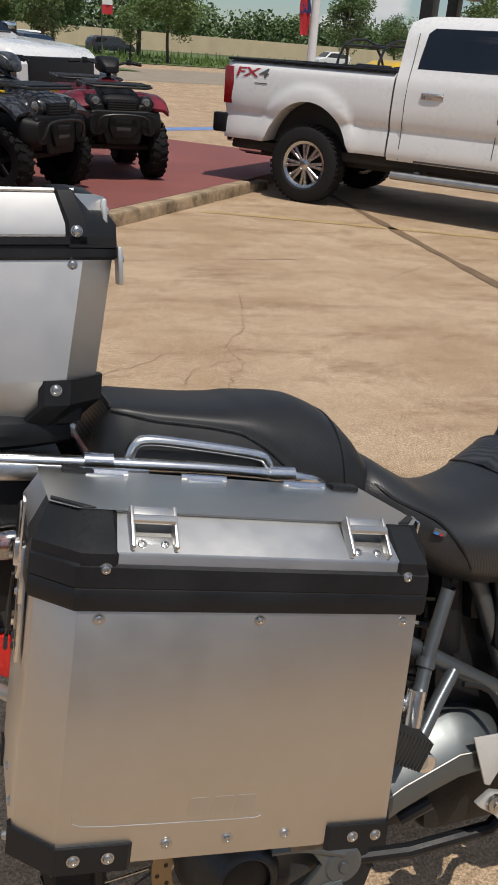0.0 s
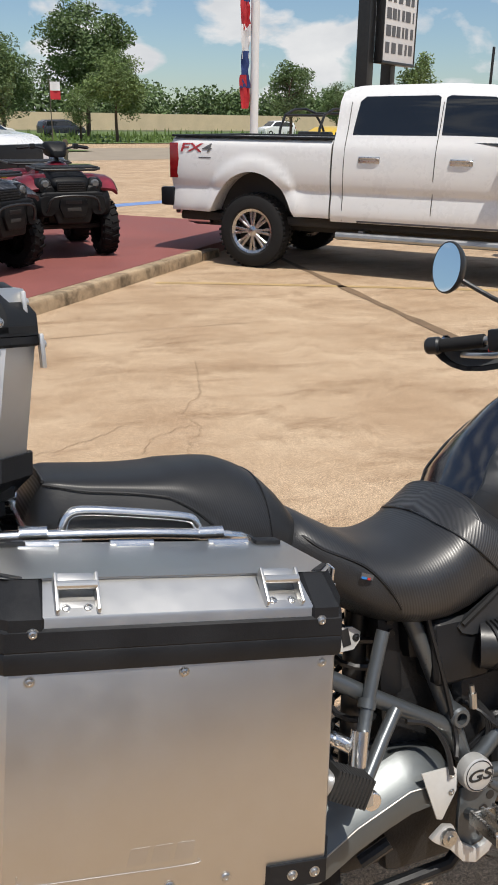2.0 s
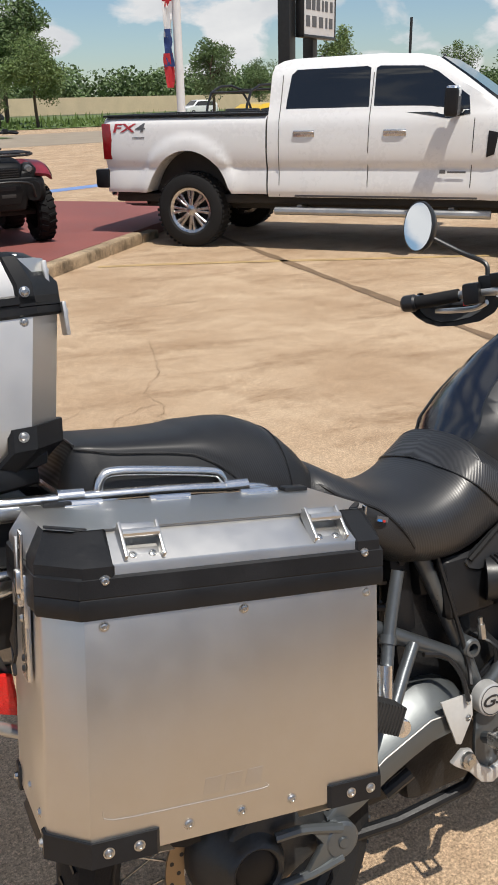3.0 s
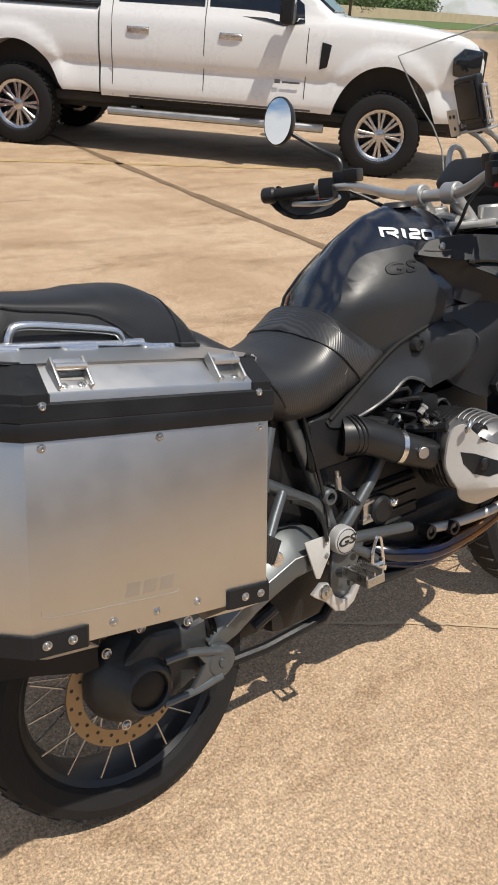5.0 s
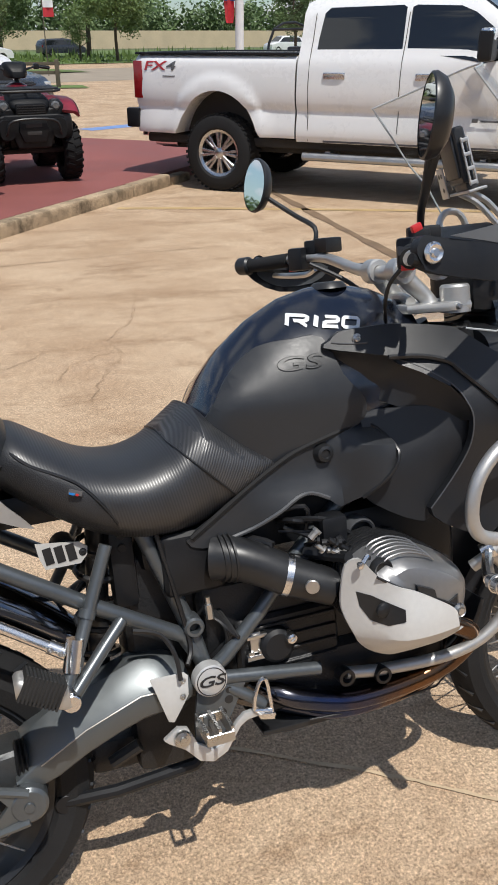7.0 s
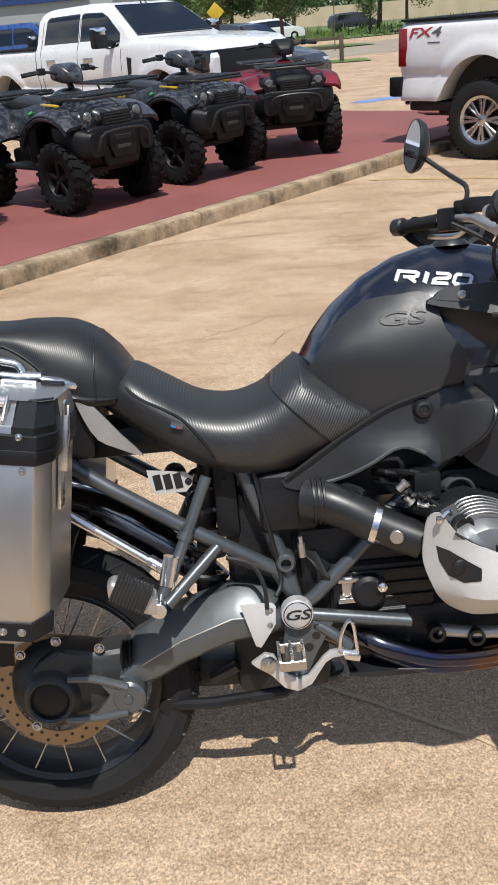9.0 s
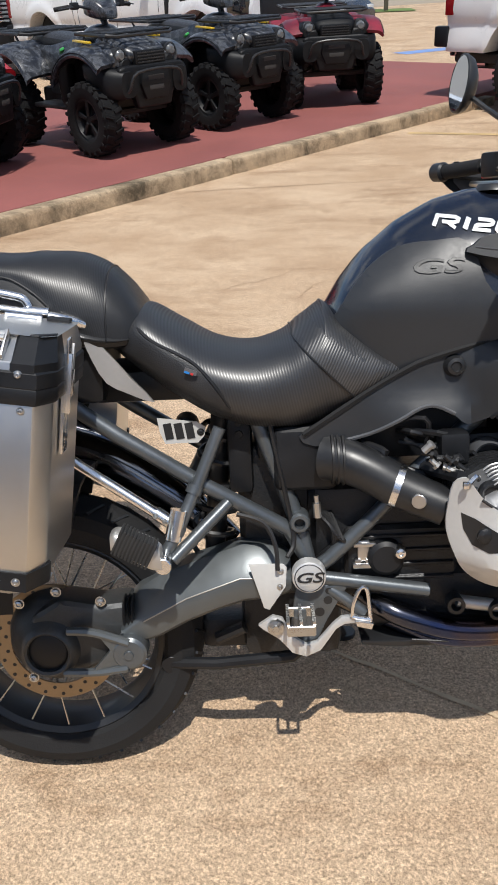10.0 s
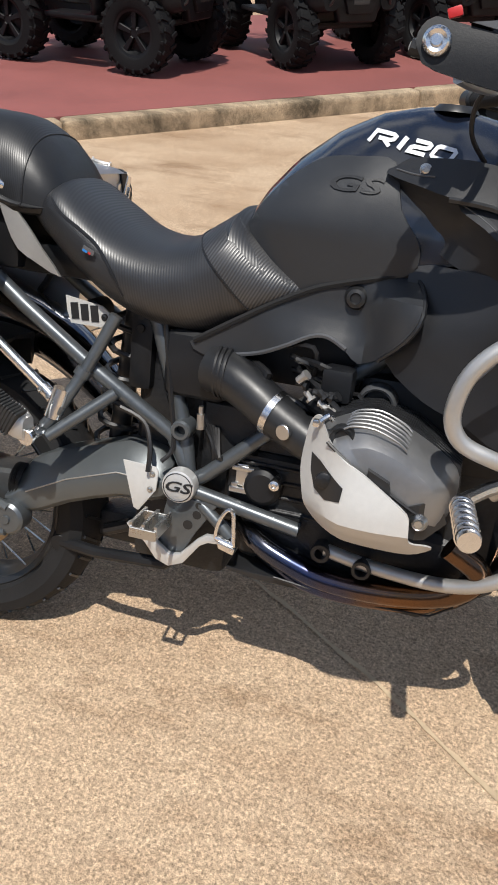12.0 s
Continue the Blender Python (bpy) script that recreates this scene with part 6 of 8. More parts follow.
for k in range(7):
    y = -.145 - .013 * k
    part("cooling_fin", prism([(hc.x + (a - hc.x) * 1.04, hc.z + (b - hc.z) * 1.06) for a, b in HEAD], y, y + .004, 0), "engine", head)
for k in range(6):
    y = -.235 - .0145 * k
    part("cover_rib", tube([(.812, y, .718 - .001 * k), (.826, y, .727 - .0014 * k), (.860, y, .7310 - .002 * k), (.900, y, .717 - .002 * k), (.915, y, .705 - .002 * k)], .0019, 6, steps=3), "head_grey", head)
gout = [(.770, .722), (.752, .706), (.744, .66), (.742, .615), (.756, .568), (.772, .540), (.798, .519), (.846, .502), (.908, .497), (.946, .504), (.980, .532), (.968, .548), (.945, .556), (.940, .584), (.934, .606), (.900, .630), (.856, .656), (.818, .672), (.796, .688), (.782, .706)]
gdepth = lambda x, z: -.336 - .022 * math.exp(-(((x - .87) / .10) ** 2 + ((z - .58) / .07) ** 2)) + 3.2 * max(0, .835 - x) ** 1.55 + 1.1 * max(0, x - .95) ** 1.3 + 1.5 * max(0, .565 - z) ** 1.1
prot = part("head_protector", panel(gout, gdepth, .006, .018, 3), "cover", head, "pale satin cylinder protector plate")
part("protector_window", panel([(.762, .656), (.782, .652), (.829, .628), (.827, .606), (.800, .597), (.777, .604), (.765, .628)], lambda x, z: gdepth(x, z) - .0015, .003, .02), "satin_black", prot)
part("window_plug", lathe([(0, -.008), (.009, -.008), (.014, -.005), (.015, 0)], 18, "Y", (.795, gdepth(.795, .627) - .002, .627)), "engine", prot)
part("seal_line", tube([(.79, -.318, .690), (.83, -.327, .664), (.88, -.331, .640), (.93, -.331, .612), (.955, -.328, .600)], .003, 6, steps=3), "black_hose", head)
part("cover_pad", panel([(.862, .664), (.898, .648), (.906, .612), (.868, .632)], lambda x, z: -.338, .012, .03), "satin_black", head)
part("corner_cover", panel([(.930, .612), (.955, .622), (.985, .610), (.996, .578), (.965, .556), (.940, .562)], lambda x, z: -.330 + 1.0 * max(0, x - .95), .01, .02), "satin_black", head)
part("cover_bolt", join(lathe([(0, -.010), (.006, -.010), (.007, -.006), (.010, -.009), (.013, -.004), (.015, 0)], 20, "Y", (.953, -.330, .591))), "steel_bolt", head)
pair("injector", join(box(.745, .80, -.19, -.14, .715, .775, .01), tube([(.72, -.15, .70), (.76, -.20, .70), (.775, -.235, .705)], .012, 8, steps=3), tube([(.70, -.14, .77), (.74, -.18, .775), (.78, -.17, .76)], .006, 6, steps=3)), "black_trim")
part("oil_filler", lathe([(.027, -.006), (.031, -.009), (.035, 0), (.035, .03), (.027, .03)], 32, "Y", (.842, -.156, .716), True), "lit_edge", eng)
# added bright tube standing in for the highlight along the facet edges
part("facet_edge", tube([(.797, -.305, .640), (.806, -.300, .664), (.841, -.297, .690), (.880, -.297, .686), (.945, -.297, .662)], .0024, 8, steps=4), "alu_dull", head)
part("head_plug", lathe([(0, .002), (.012, .002), (.016, -.004), (.019, -.006), (.022, 0), (.022, .012)], 24, "Y", (.810, -.303, .695)), "satin_black", head)
part("protector_clip", join(box(.760, .771, -.306, -.296, .706, .719, .003), tube([(.772, -.300, .716), (.784, -.296, .726), (.790, -.29, .718)], .0045, 8, steps=3)), "alu_bright", head)
part("filler_core", disc((.845, -.148, .716), .026, .01, "Y", 24), "satin_black", eng)
rh = random.Random(11)
for k in range(9):
    x, z = rh.uniform(.58, .80), rh.uniform(.70, .78)
    part("hose", tube([(x, -.12, z), (x + rh.uniform(-.05, .08), -.165, z + rh.uniform(-.03, .03)), (x + rh.uniform(.0, .12), -.15, z + rh.uniform(-.06, .02))], rh.uniform(.004, .008), 7, steps=4), "black_hose", eng)
for k in range(12):
    x, z = rh.uniform(.70, .79), rh.uniform(.705, .775)
    q = rh.uniform(-.9, .9)
    d = Vector((math.cos(q), -.2, math.sin(q))) * rh.uniform(.008, .018)
    c = Vector((x, -.192 - rh.uniform(0, .02), z))
    part("connector", join(tube([c - d, c + d], rh.uniform(.004, .008), 8), tube([c + d * .6, c + d * 1.15], .0095, 8)), ("engine", "black_trim", "alu_dull")[k % 3], eng)
for k in range(6):
    part("cable", tube([(.515 + .006 * k, -.10, .60), (.545 + .004 * k, -.13 - .003 * k, .575 - .004 * k), (.545 + .004 * k, -.12, .52 + .006 * k), (.515, -.10, .50)], .0042, 6, steps=4), "black_hose", eng)
part("cable", tube([(.43, -.125, .80), (.455, -.135, .66), (.47, -.14, .56), (.455, -.16, .53)], .005, 6, steps=4), "black_hose", bike)
part("cable", tube([(.36, -.15, .62), (.41, -.15, .60), (.432, -.165, .56), (.435, -.175, .51)], .005, 6, steps=4), "black_hose", bike)
part("sensor_plug", join(tube([(.518, -.13, .60), (.517, -.13, .63)], .008, 10), tube([(.517, -.13, .63), (.516, -.13, .645)], .005, 8)), "alu", bike)
# exhaust header, lower guard and sump plate
hd = part("exhaust_header", tube([(1.01, -.20, .50), (1.07, -.19, .455), (1.03, -.17, .395), (.93, -.158, .362), (.80, -.150, .354), (.70, -.145, .380), (.645, -.125, .400), (.58, -.05, .42)], .0225, 20, steps=6), "tinted", bike, "heat-tinted exhaust header")
part("exhaust_header", tube([(1.10, .02, .50), (1.09, -.06, .40), (1.02, -.12, .352), (.90, -.14, .335), (.76, -.135, .335), (.64, -.08, .36), (.5, .0, .40)], .021, 18, steps=6), "tinted", bike)
part("sump_plate", prism([(.60, .325), (.66, .318), (.98, .318), (1.10, .40), (1.14, .50), (1.13, .505), (1.09, .41), (.975, .326), (.60, .333)], -.145, .145, .002), "satin_black", bike)
part("plate_lip", tube([(.70, -.155, .338), (.851, -.158, .326), (1.00, -.158, .334), (1.04, -.155, .362)], .0022, 6), "engine", bike)

# --- crash bars ---
def bar(name, pts, r=.0132):
    return pair(name, tube(pts, r, 14, steps=5), "silver_paint", "bright tubular crash bar")
bar("crash_bar", [(.79, -.150, .418), (.875, -.158, .408), (1.00, -.185, .416), (1.08, -.21, .448), (1.135, -.22, .50), (1.145, -.232, .56), (1.12, -.24, .62), (1.085, -.235, .655)])
bar("crash_bar", [(1.06, -.22, .62), (1.10, -.245, .655), (1.145, -.26, .685), (1.22, -.27, .80), (1.275, -.268, .885), (1.315, -.24, .955), (1.33, -.15, .985), (1.33, 0, .985)])
bar("crash_bar", [(1.145, -.264, .684), (1.09, -.31, .702), (1.044, -.338, .718), (.991, -.35, .741), (.972, -.355, .783), (.986, -.355, .845), (1.029, -.352, .893), (1.085, -.34, .909), (1.16, -.315, .892), (1.245, -.272, .846)])
pair("bar_end", lathe([(.011, -.170), (.018, -.170), (.018, -.14), (.011, -.14)], 18, "Y", (.785, 0, .416), True), "satin_black")
pair("bar_end", lathe([(.012, -.178), (.018, -.178), (.018, -.15), (.012, -.15)], 18, "Y", (.865, 0, .404), True), "satin_black")
hp = part("highway_peg", tube([(1.010, -.355, .647), (1.018, -.42, .645), (1.027, -.478, .642)], .0165, 16), "alu_bright", bike, "ridged aluminium highway peg")
part("peg_groove", join(*[moved(lathe([(.0172, -.0025), (.0195, -.002), (.0195, .002), (.0172, .0025)], 18, "X", (0, 0, 0), True), pose(1.012 + .0025 * k, -.37 - .019 * k, .6465 - .0008 * k, 0, 0, 82)) for k in range(6)]), "alu_bright", hp)
part("peg_clamp", join(tube([(1.085, -.240, .655), (1.04, -.30, .652), (1.008, -.352, .648)], .012, 10), tube([(1.075, -.235, .65), (1.095, -.245, .662)], .02, 12)), "alu_bright", hp)

# --- tank, side panels and fairing ---
TX = [.525, .55, .58, .62, .69, .76, .83, .90, .97, 1.05]
TT = [.965, 1.007, 1.054, 1.102, 1.157, 1.192, 1.209, 1.209, 1.194, 1.155]
TW = [.066, .087, .108, .125, .139, .147, .151, .153, .150, .125]
def tank_y(x, z):
    zt, w = float(np.interp(x, TX, TT)), float(np.interp(x, TX, TW))
    zm = min(1.0 - .04 * (x - .6), zt - .06)
    s = min(1.0, max(0.0, (z - zm) / (zt - zm)))
    return w * max(0.0, 1 - s**1.9) ** .72 * (1 - .10 * max(0, zm - z) / .12)
rings = []
for x in np.r_[.526, .532, .54, np.linspace(.55, 1.05, 34)]:
    zt = float(np.interp(x, TX, TT))
    col = [(x, -tank_y(x, z), z) for z in np.r_[np.linspace(.86, zt - .06, 9), zt - .035, zt - .018, zt - .007, zt - .002, zt - .0002]]
    rings.append(col + [(a, -b, c) for a, b, c in reversed(col)])
tank = part("fuel_tank", loft(rings), "tank_paint", bike, "glossy midnight-blue fuel tank")
def ribbon(pts, w, closed=False):
    """A flat mitred band along points of x and z."""
    n = len(pts)
    p = [Vector((a, b)) for a, b in pts]
    bm, rows = bmesh.new(), []
    for k in range(n):
        a = p[k] - p[k - 1] if k or closed else p[1] - p[0]
        b = p[(k + 1) % n] - p[k] if k < n - 1 or closed else p[k] - p[k - 1]
        a, b = a.normalized(), b.normalized()
        na, nb = Vector((-a.y, a.x)), Vector((-b.y, b.x))
        m = (na + nb).normalized()
        m *= w / 2 / max(.5, m.dot(na))
        rows.append([bm.verts.new((p[k].x + q * m.x, 0, p[k].y + q * m.y)) for q in (1, 0, -1)])
    for k in range(n if closed else n - 1):
        a, b = rows[k], rows[(k + 1) % n]
        for q in (0, 1):
            bm.faces.new((a[q], a[q + 1], b[q + 1], b[q]))
    bmesh.ops.subdivide_edges(bm, edges=bm.edges[:], cuts=1, use_grid_fill=True)
    return bm
ZERO = [(.12, .06), (.0, .2), (.0, .8), (.12, .94), (.88, .94), (1, .8), (1, .2), (.88, .06)]
GLYPHS = [(.752, .040, [(0, 0), (0, .94), (.84, .94), (1, .82), (1, .60), (.84, .46), (.30, .46)], False), (.752, .040, [(.58, .42), (1.02, 0)], False), (.811, .004, [(0, 0), (0, 1)], False), (.829, .030, [(0, .94), (.86, .94), (1, .82), (1, .64), (.86, .52), (.14, .46), (0, .34), (0, .06), (1.04, .06)], False), (.871, .034, ZERO, True)]
for gx, gw, gp, shut in GLYPHS:
    gx, gw = .750 + (gx - .752) * .90, gw * .91
    pts = [(gx + gw * u + .011 * v, 1.1435 - .14 * (gx + gw * u - .752) - .9 * max(0, gx + gw * u - .86) ** 2 + .0198 * v) for u, v in gp]
    bm = ribbon(pts, .0085 if gw < .01 else .0066, shut)
    for v in bm.verts:
        v.co.y = -(tank_y(v.co.x, v.co.z) + .0022)
    part("lettering", bm, "white_print", tank, smooth=False)
SIDE = [(.556, .978), (.570, 1.000), (.590, 1.032), (.622, 1.070), (.661, 1.100), (.695, 1.114), (.747, 1.119), (.806, 1.116), (.83, 1.045), (.869, .993), (.865, .948), (.805, .926), (.705, .896), (.65, .876), (.608, .914), (.560, .952)]
sp_y = lambda x, z: -(max(tank_y(x, z), .05) + .007)
pair("tank_panel", panel(SIDE, sp_y, .006, .02, 3), "matt_grey", "matt dark grey tank panel")
wr = letters("lettering", "GS", .036, pose(.743, -.3, 1.074, 90, 0, 0), "fairing", tank, .0015, .98, .2, 2.2)
for v in wr.data.vertices:
    d = v.co.y + .3
    v.co.y = sp_y(v.co.x, v.co.z) - .0012 + d
part("tank_cap", lathe([(0, .012), (.03, .012), (.038, .004), (.04, 0)], 28, "Z", (.88, 0, 1.203)), "satin_black", tank)

FX, FY = [.74, .80, .9, 1.05, 1.17, 1.27, 1.36], [-.158, -.175, -.213, -.238, -.243, -.213, -.14]
fair_y = lambda x, z: float(np.interp(x, FX, FY)) + float(np.interp(x, [.9, 1.1], [.5, .16])) * max(0, z - .98) - .02 * math.exp(-((z - .95) / .08) ** 2)
UP = [(.796, 1.098), (.81, 1.11), (.832, 1.125), (.874, 1.129), (.929, 1.131), (.99, 1.124), (1.036, 1.116), (1.052, 1.107), (1.103, 1.068), (1.163, 1.03), (1.247, .992), (1.305, .955), (1.335, .904), (1.325, .870), (1.304, .857), (1.23, .888), (1.157, .92), (1.116, .956), (1.078, .993), (1.037, 1.035), (1.019, 1.055), (.971, 1.069), (.912, 1.073), (.853, 1.085)]
up_y = lambda x, z: fair_y(x, z) - .010 - .016 * max(0, min(1, (1.0 - x) / .1))
fa = pair("upper_fairing", panel(UP, up_y, .012, .025, 2), "fairing", "dark plastic upper side fairing")
EDGE = [(.925, 1.066), (.97, 1.043), (1.017, 1.007), (1.035, .974), (1.046, .942), (1.045, .897), (1.03, .855), (.994, .802), (.964, .766)]
LOW = EDGE + [(.99, .731), (1.077, .692), (1.12, .715), (1.19, .772), (1.24, .815), (1.255, .872), (1.16, .915), (1.118, .951), (1.08, .988), (1.04, 1.03), (1.02, 1.05), (.97, 1.064)]
pair("lower_fairing", panel(LOW, lambda x, z: fair_y(x, z) - .004, .016, .025, 2), "fairing", "dark radiator side panel")
INNER = [(.860, .958), (.93, .965), (.99, .965), (1.05, .95), (1.055, .89), (1.04, .85), (1.005, .80), (.975, .740), (.945, .738), (.895, .762), (.846, .800), (.856, .85), (.866, .90)]
def inner_y(x, z):
    k = max(0.0, min(1.0, (.985 - z) / .16))
    root = float(np.interp(x, [.86, .90, .94, .99, 1.05], [-.146, -.152, -.170, -.192, -.222]))
    return root + (fair_y(x, z) + .018 - root) * k * k * (3 - 2 * k)
pair("inner_panel", panel(INNER, inner_y, .010, .018, 2), "fairing", "dark inner radiator panel")
WING = [(.797, 1.097), (.825, 1.092), (.853, 1.086), (.912, 1.074), (.955, 1.060), (1.0, 1.020), (1.035, .974), (1.046, .935)]
ROOT = [(.803, -.128, 1.092), (.815, -.132, 1.066), (.838, -.137, 1.042), (.870, -.142, 1.012), (.900, -.150, .985), (.940, -.168, .965), (.99, -.190, .950), (1.04, -.215, .930)]
def scoop():
    a = spline([(x, up_y(x, z) + .006 if x < .93 else fair_y(x, z), z) for x, z in WING], 4)
    b = spline(ROOT, 4)
    rings = []
    for p, q in zip(a, b):
        face = [p.lerp(q, k) + Vector((0, .010 * math.sin(math.pi * k), 0)) for k in np.linspace(0, 1, 7)]
        rings.append([tuple(v) for v in face] + [(v.x, v.y + .006, v.z + .004) for v in reversed(face)])
    return loft(rings)
pair("air_scoop", scoop(), "fairing", "shaded underside of the fairing wing")
# thin pale tube: the edge's highlight put in as colour
pair("fairing_edge", tube([(x, fair_y(x, z) - .005, z) for x, z in EDGE], .0016, 6, steps=3), "lit_edge")
pair("scoop_lip", panel([(.918, 1.068), (.97, 1.050), (1.015, 1.016), (1.010, 1.006), (.965, 1.036), (.925, 1.056)], lambda x, z: fair_y(x, z) - .006, .006, .03, 1), "matt_grey")
pair("fairing_gap", tube([(x, up_y(x, z) + .001, z) for x, z in ((.905, 1.071), (.971, 1.066), (1.019, 1.051), (1.037, 1.031), (1.078, .989), (1.116, .952), (1.157, .916), (1.23, .884), (1.300, .853))], .0052, 6, steps=3), "satin_black")
# highlight on the crease, drawn as a paler line
pair("fairing_crease", tube([(x, up_y(x, z) - .0005, z) for x, z in ((.812, 1.106), (.845, 1.101), (.876, 1.101))], .0016, 6, steps=3), "lit_edge")
TRIM = [(.486, .768), (.548, .806), (.609, .842), (.693, .889), (.74, .907), (.805, .926), (.862, .941), (.885, .930), (.898, .893), (.878, .850), (.834, .803), (.80, .785), (.776, .803), (.742, .818), (.712, .815), (.672, .792), (.62, .766), (.56, .752), (.515, .748)]
def trim_y(x, z):
    k = lambda v: (lambda q: q * q * (3 - 2 * q))(max(0.0, min(1.0, v)))
    return -.140 - .086 * max(k((x - .775) / .11) * k((.950 - z) / .05), .30 * k((.87 - z) / .08) * k((x - .58) / .14))
tr = pair("side_trim", panel(TRIM, trim_y, .012, .02, 2), "matt_grey", "grey side trim under the tank")
# pale line painting the sunlit lower edge of the trim
pair("trim_edge", tube([(x, trim_y(x, z) - .001, z) for x, z in ((.56, .755), (.62, .770), (.672, .796), (.712, .818), (.742, .821), (.776, .806))], .0042, 6, steps=3), "lit_edge")
pair("trim_gap", tube([(x, trim_y(x, z) - .001, z) for x, z in ((.495, .772), (.609, .845), (.693, .892), (.74, .910), (.805, .929), (.862, .943))], .0058, 6, steps=3), "rubber")
pair("trim_gap", tube([(x, trim_y(x, z) - .001, z) for x, z in ((.864, .942), (.886, .931), (.899, .893), (.879, .849), (.836, .803))], .0042, 6, steps=3), "satin_black")
part("trim_knob", lathe([(0, -.012), (.008, -.012), (.010, -.016), (.016, -.014), (.020, -.004), (.022, 0)], 24, "Y", (.779, trim_y(.779, .893), .893)), "satin_black", bike)
part("fairing_bolt", bolt((.859, up_y(.859, 1.110), 1.110), .008, .005), "steel_bolt", bike)
part("inner_fill", join(box(.92, 1.16, -.15, .15, .76, 1.02, .04), box(.82, 1.0, -.09, .09, .84, 1.06, .04), box(.80, 1.08, -.125, .125, .60, .76, .03)), "black_trim", bike)
bdg = part("badge", lathe([(0, -.004), (.026, -.004), (.034, -.003), (.036, 0)], 36, "Y", (0, 0, 0)), "satin_black", bike, "round blue and white enamel badge")
def place(ob, m):
    ob.data.transform(m)
BM = pose(1.204, up_y(1.204, .966) - .005, .964, 0, -18, -6) @ pose(0, 0, 0, 10, 0, 0)
place(bdg, BM)
for k in range(4):
    w = [(0, 0)] + [(.025 * math.cos(q), .025 * math.sin(q)) for q in np.linspace(k * math.pi / 2, (k + 1) * math.pi / 2, 8)]
    place(part("badge_quarter", prism(w, -.0052, -.004), "white_print" if k % 2 else "badge_blue", bdg), BM)

# --- beak, headlamp, screen ---
part("beak", hull_x([(1.16, .98, 1.10, .16), (1.28, .965, 1.085, .15), (1.40, .94, 1.03, .115), (1.52, .915, .97, .085), (1.62, .89, .925, .05)], 24, 2.8), "fairing", bike, "dark beak over the front wheel")
part("front_mudguard", loft([[(AXLE_F.x + r * math.cos(radians(q)), y, AXLE_F.z + r * math.sin(radians(q))) for r, y in ((.345, -.075), (.378, -.068), (.392, 0), (.378, .068), (.345, .075), (.35, .065), (.372, .055), (.384, 0), (.372, -.055), (.35, -.065))] for q in np.linspace(25, 158, 18)]), "black_trim", bike, "black front mudguard")
pair("fork_leg", tube([(1.465, -.09, .325), (1.40, -.09, .47), (1.30, -.09, .70), (1.14, -.085, 1.10)], .027, 16, rads=[.026, .027, .025, .022]), "satin_black")
pair("fork_reflector", moved(box(-.016, .016, -.004, .004, -.034, .034, .003), pose(1.43, -.122, .455, 0, -24, 0)), "amber")
pair("brake_caliper", join(box(1.36, 1.43, -.115, -.06, .33, .43, .015), box(1.37, 1.42, -.125, -.11, .345, .42, .008)), "engine")
pair("brake_hose", tube([(1.38, -.10, .43), (1.33, -.12, .52), (1.31, -.11, .64), (1.25, -.09, .8)], .005, 6, steps=4), "black_hose")
pair("axle_clamp", join(lathe([(0, -.125), (.018, -.125), (.022, -.12), (.026, -.10), (.026, -.07), (0, -.07)], 20, "Y", (1.465, 0, .325))), "alu_bright")
part("headlamp", hull_x([(1.22, 1.02, 1.17, .10), (1.32, 1.03, 1.16, .11), (1.38, 1.05, 1.14, .10), (1.41, 1.08, 1.12, .07)], 20, 3), "dark_glass", bike, "smoked twin headlamp")
for sy in (-.2, .2):
    lampb = part("driving_lamp", lathe([(0, .05), (.045, .048), (.055, .03), (.05, -.02), (.03, -.05), (0, -.055)], 24, "X", (1.42, sy, 1.135)), "satin_black", bike, "round driving lamp behind a wire grille")
    part("lamp_grille", join(*[lathe([(r, .058 - r * .1), (r + .0018, .058 - r * .1), (r + .0018, .0598 - r * .1)], 24, "X", (1.42, sy, 1.135), True) for r in (.02, .04, .058)], *[tube([(1.476, sy + .06 * math.cos(q), 1.135 + .06 * math.sin(q)), (1.476, sy - .06 * math.cos(q), 1.135 - .06 * math.sin(q))], .0015, 5) for q in np.linspace(0, math.pi, 7)[:-1]]), "satin_black", lampb)
rows = []
EX, EZ = [1.075, 1.163, 1.243, 1.281, 1.296, 1.290, 1.255, 1.210, 1.165, 1.115], [1.108, 1.090, 1.132, 1.185, 1.26, 1.34, 1.405, 1.455, 1.52, 1.583]
EY, CX, CZ = [.150, .178, .195, .20, .202, .204, .206, .207, .205, .198], [1.18, 1.32, 1.43, 1.45, 1.445, 1.42, 1.375, 1.33, 1.28, 1.225], [1.12, 1.10, 1.14, 1.20, 1.28, 1.37, 1.44, 1.50, 1.565, 1.622]
for v in np.linspace(0, 9, 28):
    ax, az, ay, bx, bz = (float(np.interp(v, range(10), q)) for q in (EX, EZ, EY, CX, CZ))
    rows.append([(bx + (ax - bx) * abs(u) ** 2.2, ay * u, bz + (az - bz) * abs(u) ** 2.0) for u in np.linspace(-1, 1, 19)])
scr = part("windscreen", loft([r + [(x - .004, y, z) for x, y, z in reversed(r)] for r in rows]), "screen", bike, "clear tall windscreen")
scr.visible_shadow = False
edge = [r[0] for r in rows] + rows[-1][1:-1] + [r[-1] for r in reversed(rows)]
part("screen_rim", tube(edge[1:-1], .0022, 6), "screen_edge", scr)
pair("screen_bracket", tube([(1.22, -.11, 1.19), (1.23, -.13, 1.28), (1.255, -.14, 1.335), (1.305, -.145, 1.33), (1.335, -.145, 1.25), (1.33, -.14, 1.16)], .008, 10, steps=5), "silver_paint")
